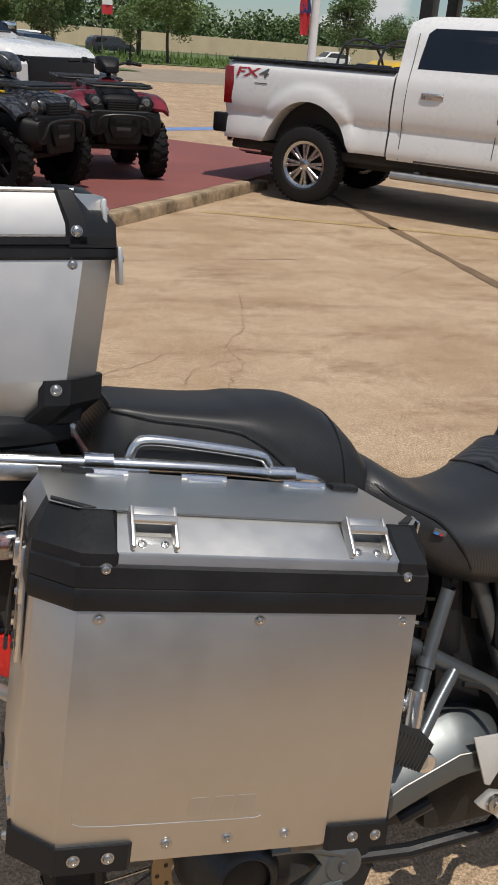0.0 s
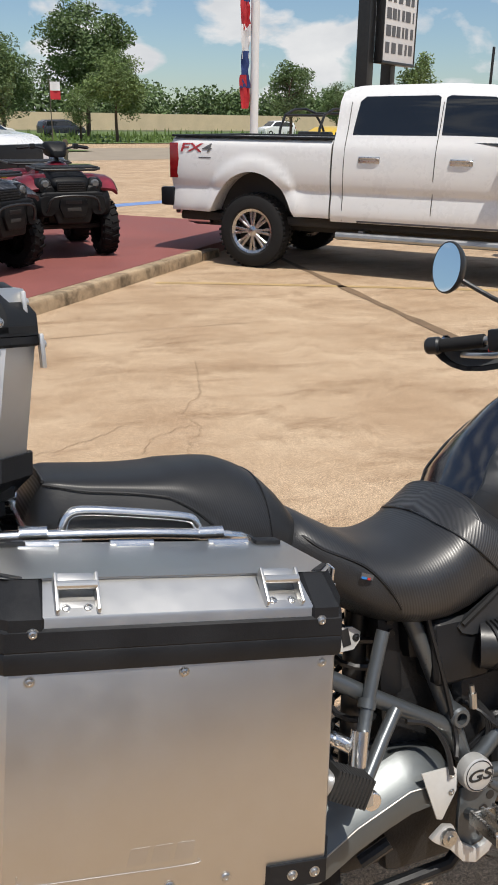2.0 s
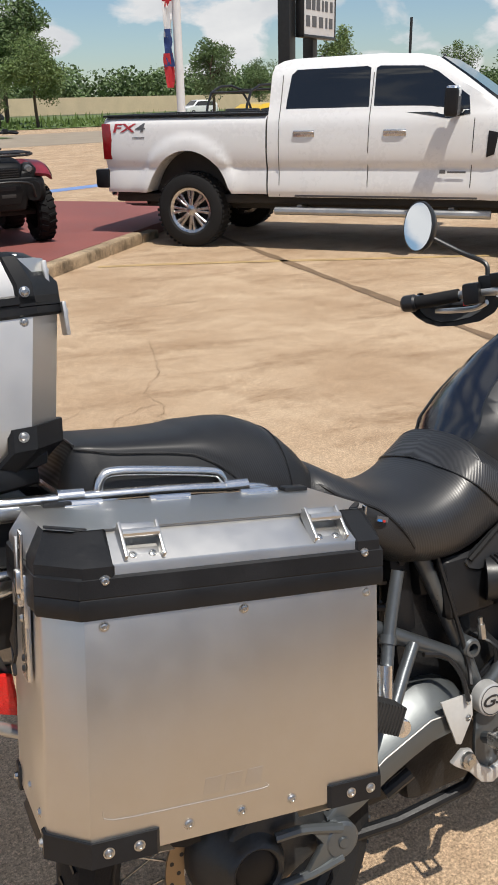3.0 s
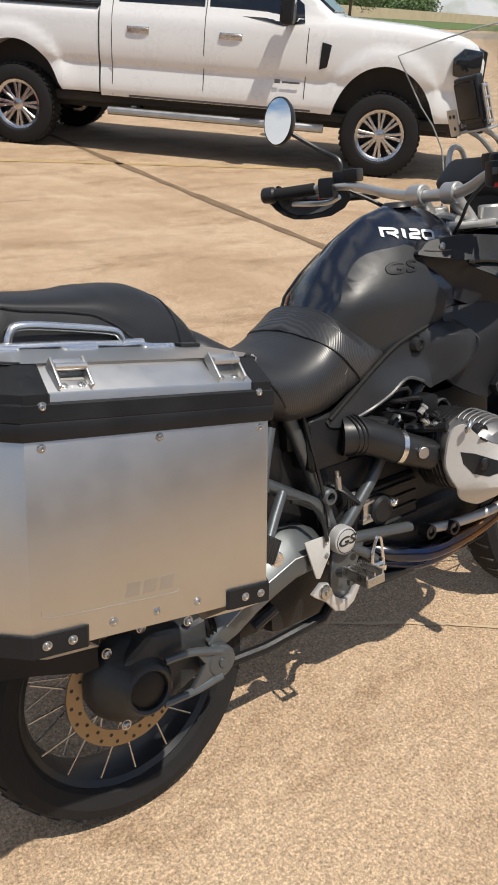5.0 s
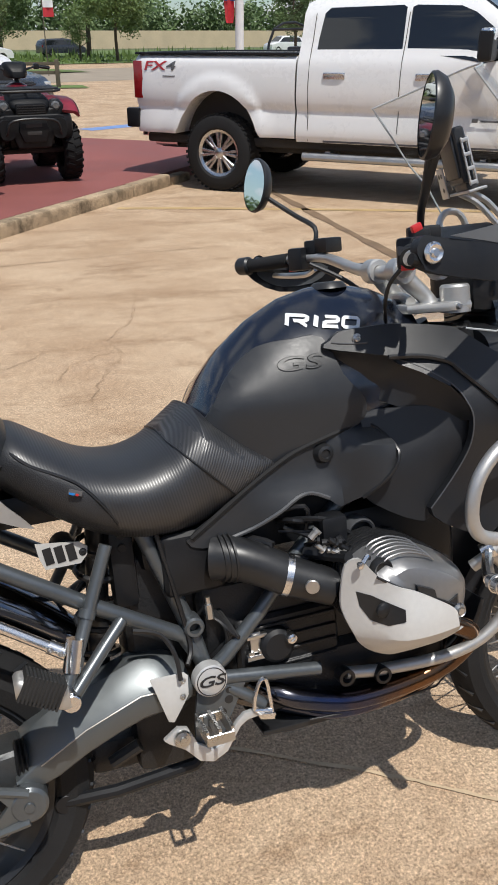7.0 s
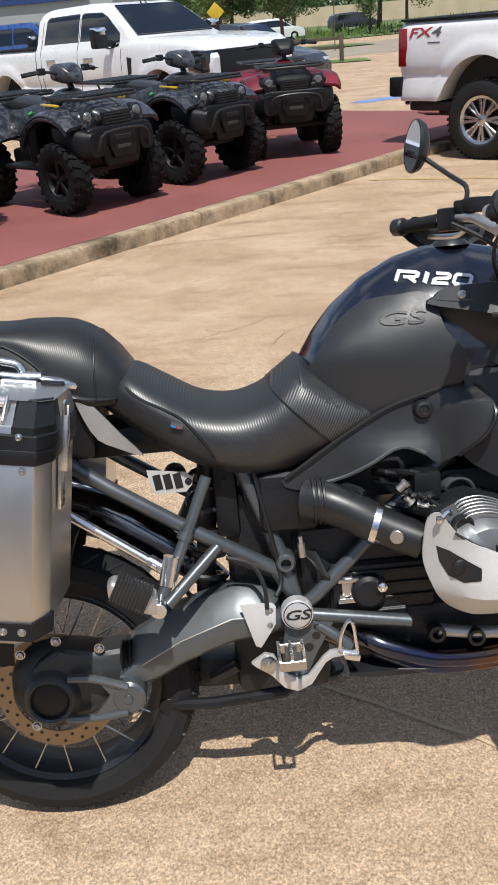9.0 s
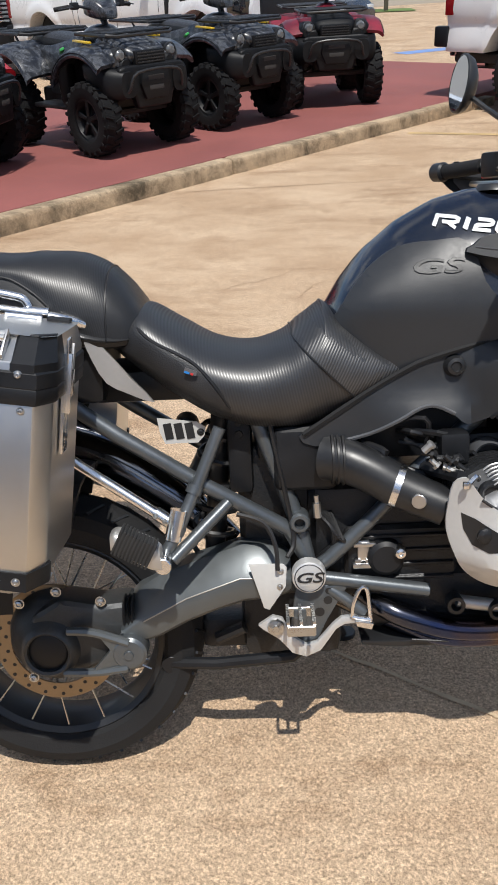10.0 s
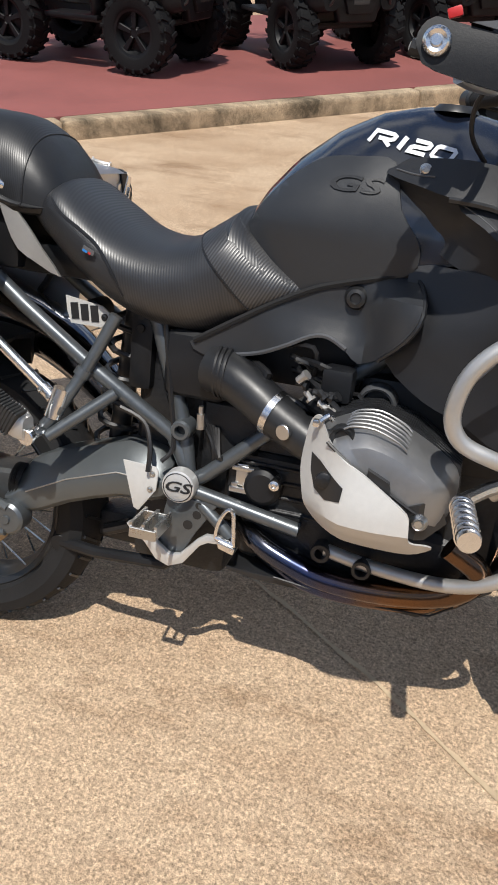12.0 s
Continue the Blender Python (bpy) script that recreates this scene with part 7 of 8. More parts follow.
part("dash", join(moved(box(-.05, .05, -.11, .11, -.04, .04, .02), pose(1.20, 0, 1.25, 0, -40, 0)), box(1.17, 1.30, -.09, .09, 1.12, 1.24, .03)), "black_trim", bike, "black instrument panel")

# navigation holder on its perforated bracket behind the screen
nav = part("navigation_holder", moved(join(box(-.014, .014, -.048, .048, -.058, .062, .010, 3), box(-.020, -.013, -.040, .040, -.045, .050, .006, 2), box(-.006, .022, -.038, .038, -.075, -.05, .006)), pose(1.238, .055, 1.452, 0, -12, -14)), "satin_black", bike, "black navigation holder on a silver bracket")
for sy in (-.056, .056):
    part("bracket", moved(join(*[box(-.004, .012, sy - .004, sy + .004, z - .004, z + .004, .001) for z in (-.06, -.03, 0, .03)], box(-.004, .0, sy - .003, sy + .003, -.066, .036, .001), box(.010, .014, sy - .003, sy + .003, -.066, .036, .001)), pose(1.238, .055, 1.452, 0, -12, -14)), "silver_paint", nav)
perf = part("bracket", moved(box(-.022, -.018, .046, .088, -.082, -.012, .003), pose(1.238, .055, 1.452, 0, -12, -14)), "silver_paint", nav, "perforated silver plate")
for y, z in ((.058, -.030), (.074, -.030), (.062, -.062)):
    part("plate_hole", moved(disc((-.0222, y, z), .0055, -.0006, "X", 12), pose(1.238, .055, 1.452, 0, -12, -14)), "satin_black", perf)
part("bracket", moved(join(box(-.012, .030, -.062, .062, -.080, -.074, .002), tube([(.0, -.03, -.078), (.035, -.03, -.11), (.07, -.02, -.17)], .007, 8, steps=4), tube([(.0, .03, -.078), (.035, .03, -.11), (.07, .03, -.17)], .007, 8, steps=4)), pose(1.238, .055, 1.452, 0, -12, -14)), "silver_paint", nav)
# --- handlebar and controls ---
FORKED = [(1.02, -.075), (1.06, -.098), (1.10, -.122), (1.15, -.118), (1.168, -.08), (1.16, -.04), (1.16, .04), (1.168, .08), (1.15, .118), (1.10, .122), (1.06, .098), (1.02, .075), (1.005, 0)]
clamp = part("fork_bridge", join(prism(FORKED, 1.134, 1.154, .008, 2, "Z"), *[tube([(1.022, s * .055, 1.226), (1.040, s * .056, 1.200), (1.072, s * .060, 1.168), (1.080, s * .062, 1.150)], .018, 14, steps=4, rads=[.020, .019, .017, .021]) for s in (-1, 1)], tube([(1.04, -.058, 1.158), (1.05, 0, 1.166), (1.04, .058, 1.158)], .011, 10, steps=4)), "silver_paint", bike, "silver upper fork bridge")
for s in (-1, 1):
    cap = part("fork_cap", lathe([(0, .014), (.017, .014), (.020, .018), (.021, .034), (.027, .035), (.031, .030), (.032, -.022), (0, -.022)], 28, "Z", (1.128, s * .088, 1.152)), "silver_paint", clamp)
    part("cap_screw", lathe([(0, .006), (.006, .006), (.009, .003), (.010, 0)], 12, "Z", (1.128, s * .088, 1.166)), "steel_bolt", cap)
    part("pinch_bolt", lathe([(0, -.007), (.005, -.007), (.007, -.003), (.007, .004)], 10, "Y", (1.115, s * .121, 1.144)), "steel_bolt", clamp)
hbar = part("handlebar", tube([(.84, -.40, 1.255), (.90, -.31, 1.262), (.955, -.22, 1.262), (1.00, -.12, 1.232), (1.02, -.05, 1.222), (1.02, .05, 1.222), (1.00, .12, 1.232), (.955, .22, 1.262), (.90, .31, 1.262), (.84, .40, 1.255)], .0135, 14, steps=5, rads=[.011, .011, .0125, .0135, .0155, .0155, .0135, .0125, .011, .011]), "silver_paint", bike, "silver tubular handlebar")
for s in (-1, 1):
    part("bar_clamp", moved(lathe([(.014, -.022), (.024, -.022), (.027, -.018), (.027, .018), (.024, .022), (.014, .022)], 20, "Y", (0, 0, 0), True), pose(1.02, s * .055, 1.224)), "silver_paint", hbar)
    gr = part("grip", tube([(.835 if s > 0 else .865, s * (.405 if s > 0 else .36), 1.255), (.90, s * .305, 1.262)], .0175, 16), "rubber", hbar)
    if s > 0:
        part("bar_weight", moved(lathe([(0, -.036), (.010, -.036), (.018, -.034), (.0225, -.028), (.0235, 0), (.019, .006), (0, .006)], 24, "Y", (0, 0, 0)), pose(.832, s * .408, 1.2555) @ Matrix.Rotation(math.atan2(.065 * s, .10) if s < 0 else math.pi + math.atan2(.065, .10), 4, "Z")), "satin_black", hbar)
    sw = part("switch_block", join(moved(box(-.028, .028, -.022, .022, -.03, .026, .008), pose(.922, s * .272, 1.264, 0, 0, s * 30)), moved(box(-.02, .02, -.018, .018, -.02, .02, .006), pose(.95, s * .25, 1.285, 0, 0, s * 30))), "black_trim", hbar)
    part("switch_button", moved(box(-.012, .012, -.006, .006, -.005, .005, .002), pose(.905, s * .283, 1.238, 0, 0, s * 30)), "red_plastic", sw)
    part("switch_button", moved(box(-.006, .006, -.005, .005, -.008, .008, .002), pose(.896, s * .277, 1.268, 0, 0, s * 30)), "decal_grey", sw)
    part("fluid_reservoir", moved(box(-.03, .03, -.022, .022, -.018, .018, .006), pose(.975, s * .225, 1.290, 0, 0, s * 25)), "black_trim", hbar)
    part("lever", tube([(.955, s * .262, 1.235), (.945, s * .30, 1.222), (.915, s * .36, 1.222), (.90, s * .405, 1.225)], .0065, 8, steps=4, flat=1.3), "alu", hbar)
    # hand guard: a stiff bow with a moulded shield
    hg = part("hand_guard", join(tube([(.835, s * .412, 1.255), (.90, s * .405, 1.242), (1.00, s * .385, 1.232), (1.09, s * .33, 1.228), (1.09, s * .25, 1.228), (1.03, s * .2, 1.23)], .010, 10, steps=5), panel([(.842, 1.262), (.846, 1.278), (.860, 1.290), (.885, 1.286), (1.02, 1.262), (1.165, 1.238), (1.148, 1.195), (1.0, 1.205), (.87, 1.230), (.850, 1.244)], lambda x, z: -(.425 - 1.8 * max(0, x - .93) ** 2 - .25 * max(0, z - 1.25)), .022, .02, 2) if s < 0 else mirror_y(panel([(.815, 1.262), (.86, 1.272), (.95, 1.265), (1.04, 1.265), (1.055, 1.225), (1.02, 1.18), (.92, 1.180), (.85, 1.215)], lambda x, z: -(.43 - 6.5 * max(0, x - .93) ** 2 - .25 * max(0, z - 1.25)), .006, .02, 2))), "black_trim", hbar, "black hand guard")
    if s < 0:
        part("guard_spoiler", panel([(.905, 1.286), (1.115, 1.312), (1.150, 1.244), (1.0, 1.268)], lambda x, z: -(.422 - 1.8 * max(0, x - .93) ** 2), .004, .03), "smoke", hg)
    else:
        part("guard_window", mirror_y(panel([(.86, 1.245), (.93, 1.25), (1.02, 1.245), (1.03, 1.222), (1.0, 1.195), (.93, 1.192), (.875, 1.215)], lambda x, z: -(.424 - 6.5 * max(0, x - .93) ** 2 - .25 * max(0, z - 1.25)), .003, .02, 2)), "smoke", hg)
    part("guard_stud", moved(lathe([(0, -.008), (.006, -.008), (.008, -.005), (.013, -.007), (.017, -.003), (.018, 0)], 24, "Y", (0, 0, 0)), pose(.868, s * .428, 1.262, 0, 0, 0 if s < 0 else 180)), "alu_bright", hg)
    if s < 0:
        part("red_tab", moved(box(-.008, .011, -.005, .005, -.005, .008, .003), pose(.878, s * .36, 1.302, 0, -20, 0)), "red_plastic", hbar)
    # mirror
    mst = part("mirror_stem", tube([(.955, s * .255, 1.295), (.960, s * .262, 1.335), (.935, s * .32, 1.37), (.885, s * .385, 1.425), (.87, s * .40, 1.445)] if s > 0 else [(.955, -.243, 1.29), (.950, -.262, 1.33), (.925, -.33, 1.40), (.905, -.375, 1.45)], .0062, 8, steps=4), "satin_black", hbar)
    mm = pose(.868, s * .405, 1.455, 0, 9, 12) if s > 0 else pose(.898, -.384, 1.474, 0, 9, -17)
    part("mirror_shell", moved(lathe([(.052, -.006), (.055, -.004), (.056, .003), (.050, .018), (.034, .030), (0, .036)], 28, "X", (0, 0, 0)), mm @ Matrix.Diagonal((1, .95, 1.22, 1))), "satin_black", mst, "round black mirror")
    if s < 0:
        part("mirror_arm", tube([(.925, -.370, 1.49), (.925, -.350, 1.43), (.930, -.318, 1.38), (.942, -.275, 1.335), (.955, -.248, 1.30)], .016, 14, steps=4, flat=.55, rads=[.010, .013, .009, .007, .007]), "satin_black", mst)
    part("mirror_glass", moved(lathe([(0, -.005), (.052, -.005)], 28, "X", (0, 0, 0)), mm @ Matrix.Diagonal((1, .95, 1.22, 1))), "mirror", mst)
# the bar is turned a little and its far end lies further out
for ob in [hbar] + list(hbar.children_recursive):
    for v in ob.data.vertices:
        k = max(0.0, min(1.0, (v.co.y - .06) / .15))
        v.co.y += .08 * k
        v.co.x += .055 * k
part("bar_cable", tube([(.955, -.235, 1.262), (.935, -.215, 1.238), (.918, -.19, 1.206), (.920, -.165, 1.165), (.945, -.12, 1.13)], .004, 8, steps=5), "black_hose", bike)
part("bar_cable", tube([(.95, .24, 1.25), (1.02, .18, 1.20), (1.08, .10, 1.12)], .0055, 8, steps=5), "black_hose", bike)

# --- seats ---
SEAT = [(.135, .94, .962, .085), (.165, .912, 1.003, .12), (.20, .882, 1.020, .140), (.26, .838, .986, .155), (.33, .796, .946, .162), (.40, .774, .934, .166), (.46, .766, .950, .165), (.50, .768, .978, .163), (.535, .775, 1.004, .160), (.548, .78, 1.007, .158), (.60, .806, .968, .152), (.65, .845, .930, .140), (.700, .868, .897, .120)]
PIPE_X, PIPE_Z = [.150, .173, .196, .222, .268, .301, .334, .358, .372], [1.002, .999, .984, .962, .938, .916, .876, .835, .790]
seat = part("rider_seat", hull_x(SEAT, 72, 2.6, 12), "ribbed", bike, "black rider seat with ribbed carbon-look vinyl")
seat.data.materials.append(M["leather"])
for f in seat.data.polygons:
    if f.center.x < .378 and f.center.z < float(np.interp(f.center.x, PIPE_X, PIPE_Z)):
        f.material_index = 1


def seat_y(x, z):
    zb, zt, w = (float(np.interp(x, [r[0] for r in SEAT], [r[k] for r in SEAT])) for k in (1, 2, 3))
    h = min(1.0, abs(2 * (z - (zb + zt) / 2) / (zt - zb)))
    return w * (1 - h**2.6) ** (1 / 2.6)


for s in (-1, 1):
    part("seat_seam", tube([(x, s * (seat_y(x, z) + .001), z) for x, z in zip(PIPE_X[1:-1], PIPE_Z[1:-1])], .0030, 6, steps=5), "piping", seat)
    part("seat_seam", tube([(.173, s * seat_y(.173, .999), 1.0), (.166, s * .06, 1.006), (.168, s * .03, 1.009), (.170, 0, 1.011)], .0034, 6, steps=3), "piping", seat)
# the ribbed nose panel, its seams leaning back
SXS = [.33, .40, .46, .50, .535, .548, .60, .65, .700]
SZB = [.796, .774, .766, .768, .775, .78, .806, .845, .868]
SZT = [.946, .934, .950, .978, 1.004, 1.007, .968, .930, .897]
SWD = [.162, .166, .165, .163, .160, .158, .152, .140, .120]


def nose_ring(u, grow):
    col = []
    for z in np.linspace(.80, 1.01, 40):
        x = u - .98 * (z - .97)
        zb, zt, w = (float(np.interp(x, SXS, a)) for a in (SZB, SZT, SWD))
        h = abs(2 * (z - (zb + zt) / 2) / (zt - zb))
        if z > zb + .02 and h < 1:
            col.append((x, -(w * (1 - h**2.6) ** (1 / 2.6) + grow), z))
    top = col[-1]
    n = 16
    pts = [col[int(round(i * (len(col) - 1) / n))] for i in range(n + 1)]
    pts += [(top[0], top[1] * k, top[2] + grow + .006 * (1 - k)) for k in (.66, .33)]
    return pts + [(top[0], 0, top[2] + grow + .007)] + [(a, -b, c) for a, b, c in reversed(pts)]


part("nose_panel", loft([nose_ring(u, g) for u, g in ((.466, -.004), (.468, .002), (.49, .003), (.53, .003), (.57, .003), (.598, .0025), (.606, .0005), (.608, -.004))]), "ribbed_panel", seat, "ribbed grey vinyl panel")
# dark piping behind; in front a pale line painting the edge highlight
for u, mt in ((.466, "piping"), (.6085, "lit_edge")):
    part("seat_seam", tube(nose_ring(u, .0022), .0018, 6), mt, seat)
tag = part("seat_tag", moved(box(-.012, .012, -.001, .001, -.0045, .0045, 0), pose(.290, -.1675, .908, 0, 22, 0)), "decal_grey", seat, "small sewn maker's tag")
part("tag_stripe", moved(box(-.006, .004, -.0015, .0, -.0035, .0005, 0), pose(.285, -.1675, .908, 0, 22, 0)), "badge_blue", tag)
part("tag_stripe", moved(box(.006, .011, -.0015, .0, -.0035, .0005, 0), pose(.285, -.1675, .908, 0, 22, 0)), "red_plastic", tag)
# passenger seat: sloping smooth sides, piping, a ribbed cushion that rounds down in front
PILLION = [(-.254, 1.040, .084, 1.064, .078, 1.068), (-.243, 1.020, .110, 1.100, .096, 1.106), (-.224, 1.010, .126, 1.130, .103, 1.139), (-.200, 1.005, .132, 1.124, .112, 1.142), (-.160, 1.000, .134, 1.112, .116, 1.138), (-.118, .995, .136, 1.105, .118, 1.133), (-.075, .990, .138, 1.097, .121, 1.129), (-.032, .980, .140, 1.086, .125, 1.128), (-.006, .975, .141, 1.071, .129, 1.131), (.020, .968, .142, 1.049, .134, 1.129), (.050, .962, .142, 1.015, .139, 1.128), (.085, .956, .141, .985, .140, 1.123), (.117, .952, .139, .975, .139, 1.109), (.148, .950, .134, .970, .134, 1.087), (.172, .952, .127, .968, .127, 1.060), (.192, .958, .112, .972, .112, 1.030), (.204, .970, .082, .978, .082, 1.002)]


def pillion_ring(zb, w, zp, wp, zt):
    side = [(0, zb), (w * .5, zb), (w - .012, zb), (w - .003, zb + .004), (w, zb + .012)] + [(w + (wp - w) * k + .006 * math.sin(math.pi * k), zb + .012 + (zp - zb - .012) * k) for k in (.2, .4, .6, .8, .94)]
    dome = [(wp * math.cos(q) ** .8, zp + (zt - zp) * math.sin(q) ** .8) for q in np.linspace(0, math.pi / 2 - .02, 13)]
    half = side + dome
    return [(-y, z) for y, z in half] + [(0, zt)] + [(y, z) for y, z in reversed(half[1:])]


rows = []
for x in np.r_[-.254, -.249, np.linspace(-.243, .172, 40), .182, .192, .199, .204]:
    c = [float(np.interp(x, [r[0] for r in PILLION], [r[k] for r in PILLION])) for k in range(1, 6)]
    rows.append([(x, y, z) for y, z in pillion_ring(*c)])
pil = part("pillion_seat", loft(rows), "ribbed_fine", bike, "black passenger seat with piping")
pil.data.materials.append(M["smooth_vinyl"])
PPX, PPZ, PPY = ([r[k] for r in PILLION] for k in (0, 3, 4))
for f in pil.data.polygons:
    if f.center.x > .136 or f.center.x < .04 and f.center.z < float(np.interp(f.center.x, PPX, PPZ)) + .001:
        f.material_index = 1
for s in (-1, 1):
    part("seat_seam", tube([(x, s * (float(np.interp(x, PPX, PPY)) + .0015), float(np.interp(x, PPX, PPZ))) for x in np.linspace(-.222, .036, 16)], .0026, 6, steps=2), "piping", pil)
part("seat_seam", tube([(-.222, y, 1.135 + .006 * (1 - (y / .105) ** 2)) for y in np.linspace(-.105, .105, 9)], .0026, 6, steps=2), "piping", pil)
c = [float(np.interp(.137, [r[0] for r in PILLION], [r[k] for r in PILLION])) for k in range(1, 6)]
part("seat_seam", tube([(.137 - .02 * max(0, 1.05 - z), y * 1.006, z + .0005) for y, z in pillion_ring(*c)[4:-3]], .0020, 6), "piping", pil)
pair("tail_panel", panel([(.092, .978), (.112, .972), (.139, .938), (.174, .892), (.214, .845), (.165, .864), (.128, .886), (.106, .930)], lambda x, z: -.128 - .25 * max(0, .15 - x), .006, .03, 2), "silver_paint", "silver tail panel")
part("tail_box", join(box(.08, .37, -.088, .088, .835, .90, .02), box(-.50, .12, -.115, .115, .84, 1.01, .025), box(-.55, -.28, -.135, .135, .93, 1.05, .02)), "black_trim", bike, "black tail section under the carrier")

# --- luggage carrier ---
rackp = part("luggage_carrier", join(prism([(-.56, 1.099), (-.56, 1.070), (-.40, 1.055), (-.30, 1.046), (-.18, 1.034), (-.18, 1.052), (-.30, 1.066)], -.166, -.154, .003), prism([(-.56, 1.099), (-.56, 1.070), (-.18, 1.034), (-.18, 1.052)], .154, .166, .003), tube([(-.50, -.152, 1.09), (-.40, -.152, 1.082), (-.10, -.158, 1.045), (.05, -.154, 1.016), (.095, -.132, .998)], .0098, 12, steps=4), tube([(-.50, .152, 1.09), (-.10, .158, 1.045), (.05, .154, 1.016)], .0098, 12, steps=4), tube([(-.45, -.15, 1.085), (-.45, .15, 1.085)], .009, 10), tube([(-.25, -.155, 1.06), (-.25, .155, 1.06)], .009, 10)), "alu_bright", bike, "polished luggage carrier")
for s in (-1, 1):
    part("grab_handle", tube([(-.206, s * .152, 1.046), (-.206, s * .152, 1.066), (-.196, s * .152, 1.086), (-.172, s * .152, 1.090), (-.10, s * .152, 1.076), (-.022, s * .152, 1.058), (-.002, s * .152, 1.048), (.006, s * .152, 1.024)], .0085, 12, steps=4), "alu_bright", rackp, "polished grab handle")
    for x, z in ((-.25, 1.066), (.02, 1.024)):
        part("rail_clamp", tube([(x - .02, s * .157, z + .004), (x + .02, s * .157, z - .001)], .0125, 12), "alu_bright", rackp)
for x in (-.535, -.515):
    part("plate_hole", disc((x, -.1662, 1.083), .006, -.0005, "Y", 12), "satin_black", rackp)

# --- tail lamp, plate holder, indicators ---
part("tail_lamp", box(-.565, -.53, -.075, .075, .955, 1.015, .012), "red_lens", bike, "dark red tail lamp")
holder = part("plate_holder", join(moved(box(-.012, .012, -.115, .115, -.13, .13, .006), pose(-.50, 0, .80, 0, 14, 0)), box(-.52, -.36, -.06, .06, .86, .96, .02)), "black_trim", bike, "black number plate holder")
for z in (.78, .83):
    part("plate_bar", moved(box(-.001, .001, -.07, .07, -.012, .012), pose(-.518 + (.8 - z) * .24, 0, z, 0, 14, 0)), "decal_grey", holder)
for s in (-1, 1):
    ind = part("indicator", lathe([(0, -.040), (.015, -.037), (.024, -.022), (.026, 0), (.022, .020), (.01, .030), (0, .031)], 22, "X", (-.372, s * .150, .962)), "indicator_lens", bike, "clear indicator with an amber bulb")
    part("indicator_bulb", lathe([(0, -.012), (.010, -.008), (.012, .0), (0, .008)], 12, "X", (-.378, s * .152, .962)), "amber", ind)
    part("indicator_stalk", tube([(-.372, s * .135, .965), (-.37, s * .08, .975)], .010, 8), "black_hose", ind)
bk = part("reflector_bracket", join(tube([(-.40, -.05, .90), (-.395, -.055, .83), (-.385, -.06, .79)], .012, 8, flat=.3), box(-.40, -.37, -.062, -.052, .72, .80, .003)), "frame", bike)
part("reflector", moved(box(-.024, .024, -.005, .005, -.036, .036, .003), pose(-.392, -.066, .758, 6, 3, -40)), "red_reflector", bk, "bright red rectangular reflector")
part("hoop", tube([(-.46, .10, .86), (-.462, .02, .78), (-.45, -.02, .735), (-.42, -.05, .708), (-.36, -.12, .70), (-.30, -.18, .705), (-.22, -.21, .74)], .0105, 12, steps=5), "silver_paint", bike, "silver bent carrier tube")

# --- aluminium side cases ---
CASE = Matrix(((1.10, 0, .1515, -.1585), (0, 1, .04, .004), (-.1715, 0, 1.0497, .8138), (0, 0, 0, 1)))
FOOT = [(-.205, -.240), (-.205, -.432), (-.166, -.475), (.197, -.475), (.216, -.432), (.216, -.240)]
TOPF = [(-.188, -.245), (-.188, -.405), (-.162, -.430), (.192, -.430), (.208, -.405), (.208, -.245)]


def grown(poly, k):
    cx, cy = sum(p[0] for p in poly) / len(poly), sum(p[1] for p in poly) / len(poly)
    return [(a + math.copysign(k, a - cx), b + (math.copysign(k, b - cy) if b < -.25 else 0)) for a, b in poly]


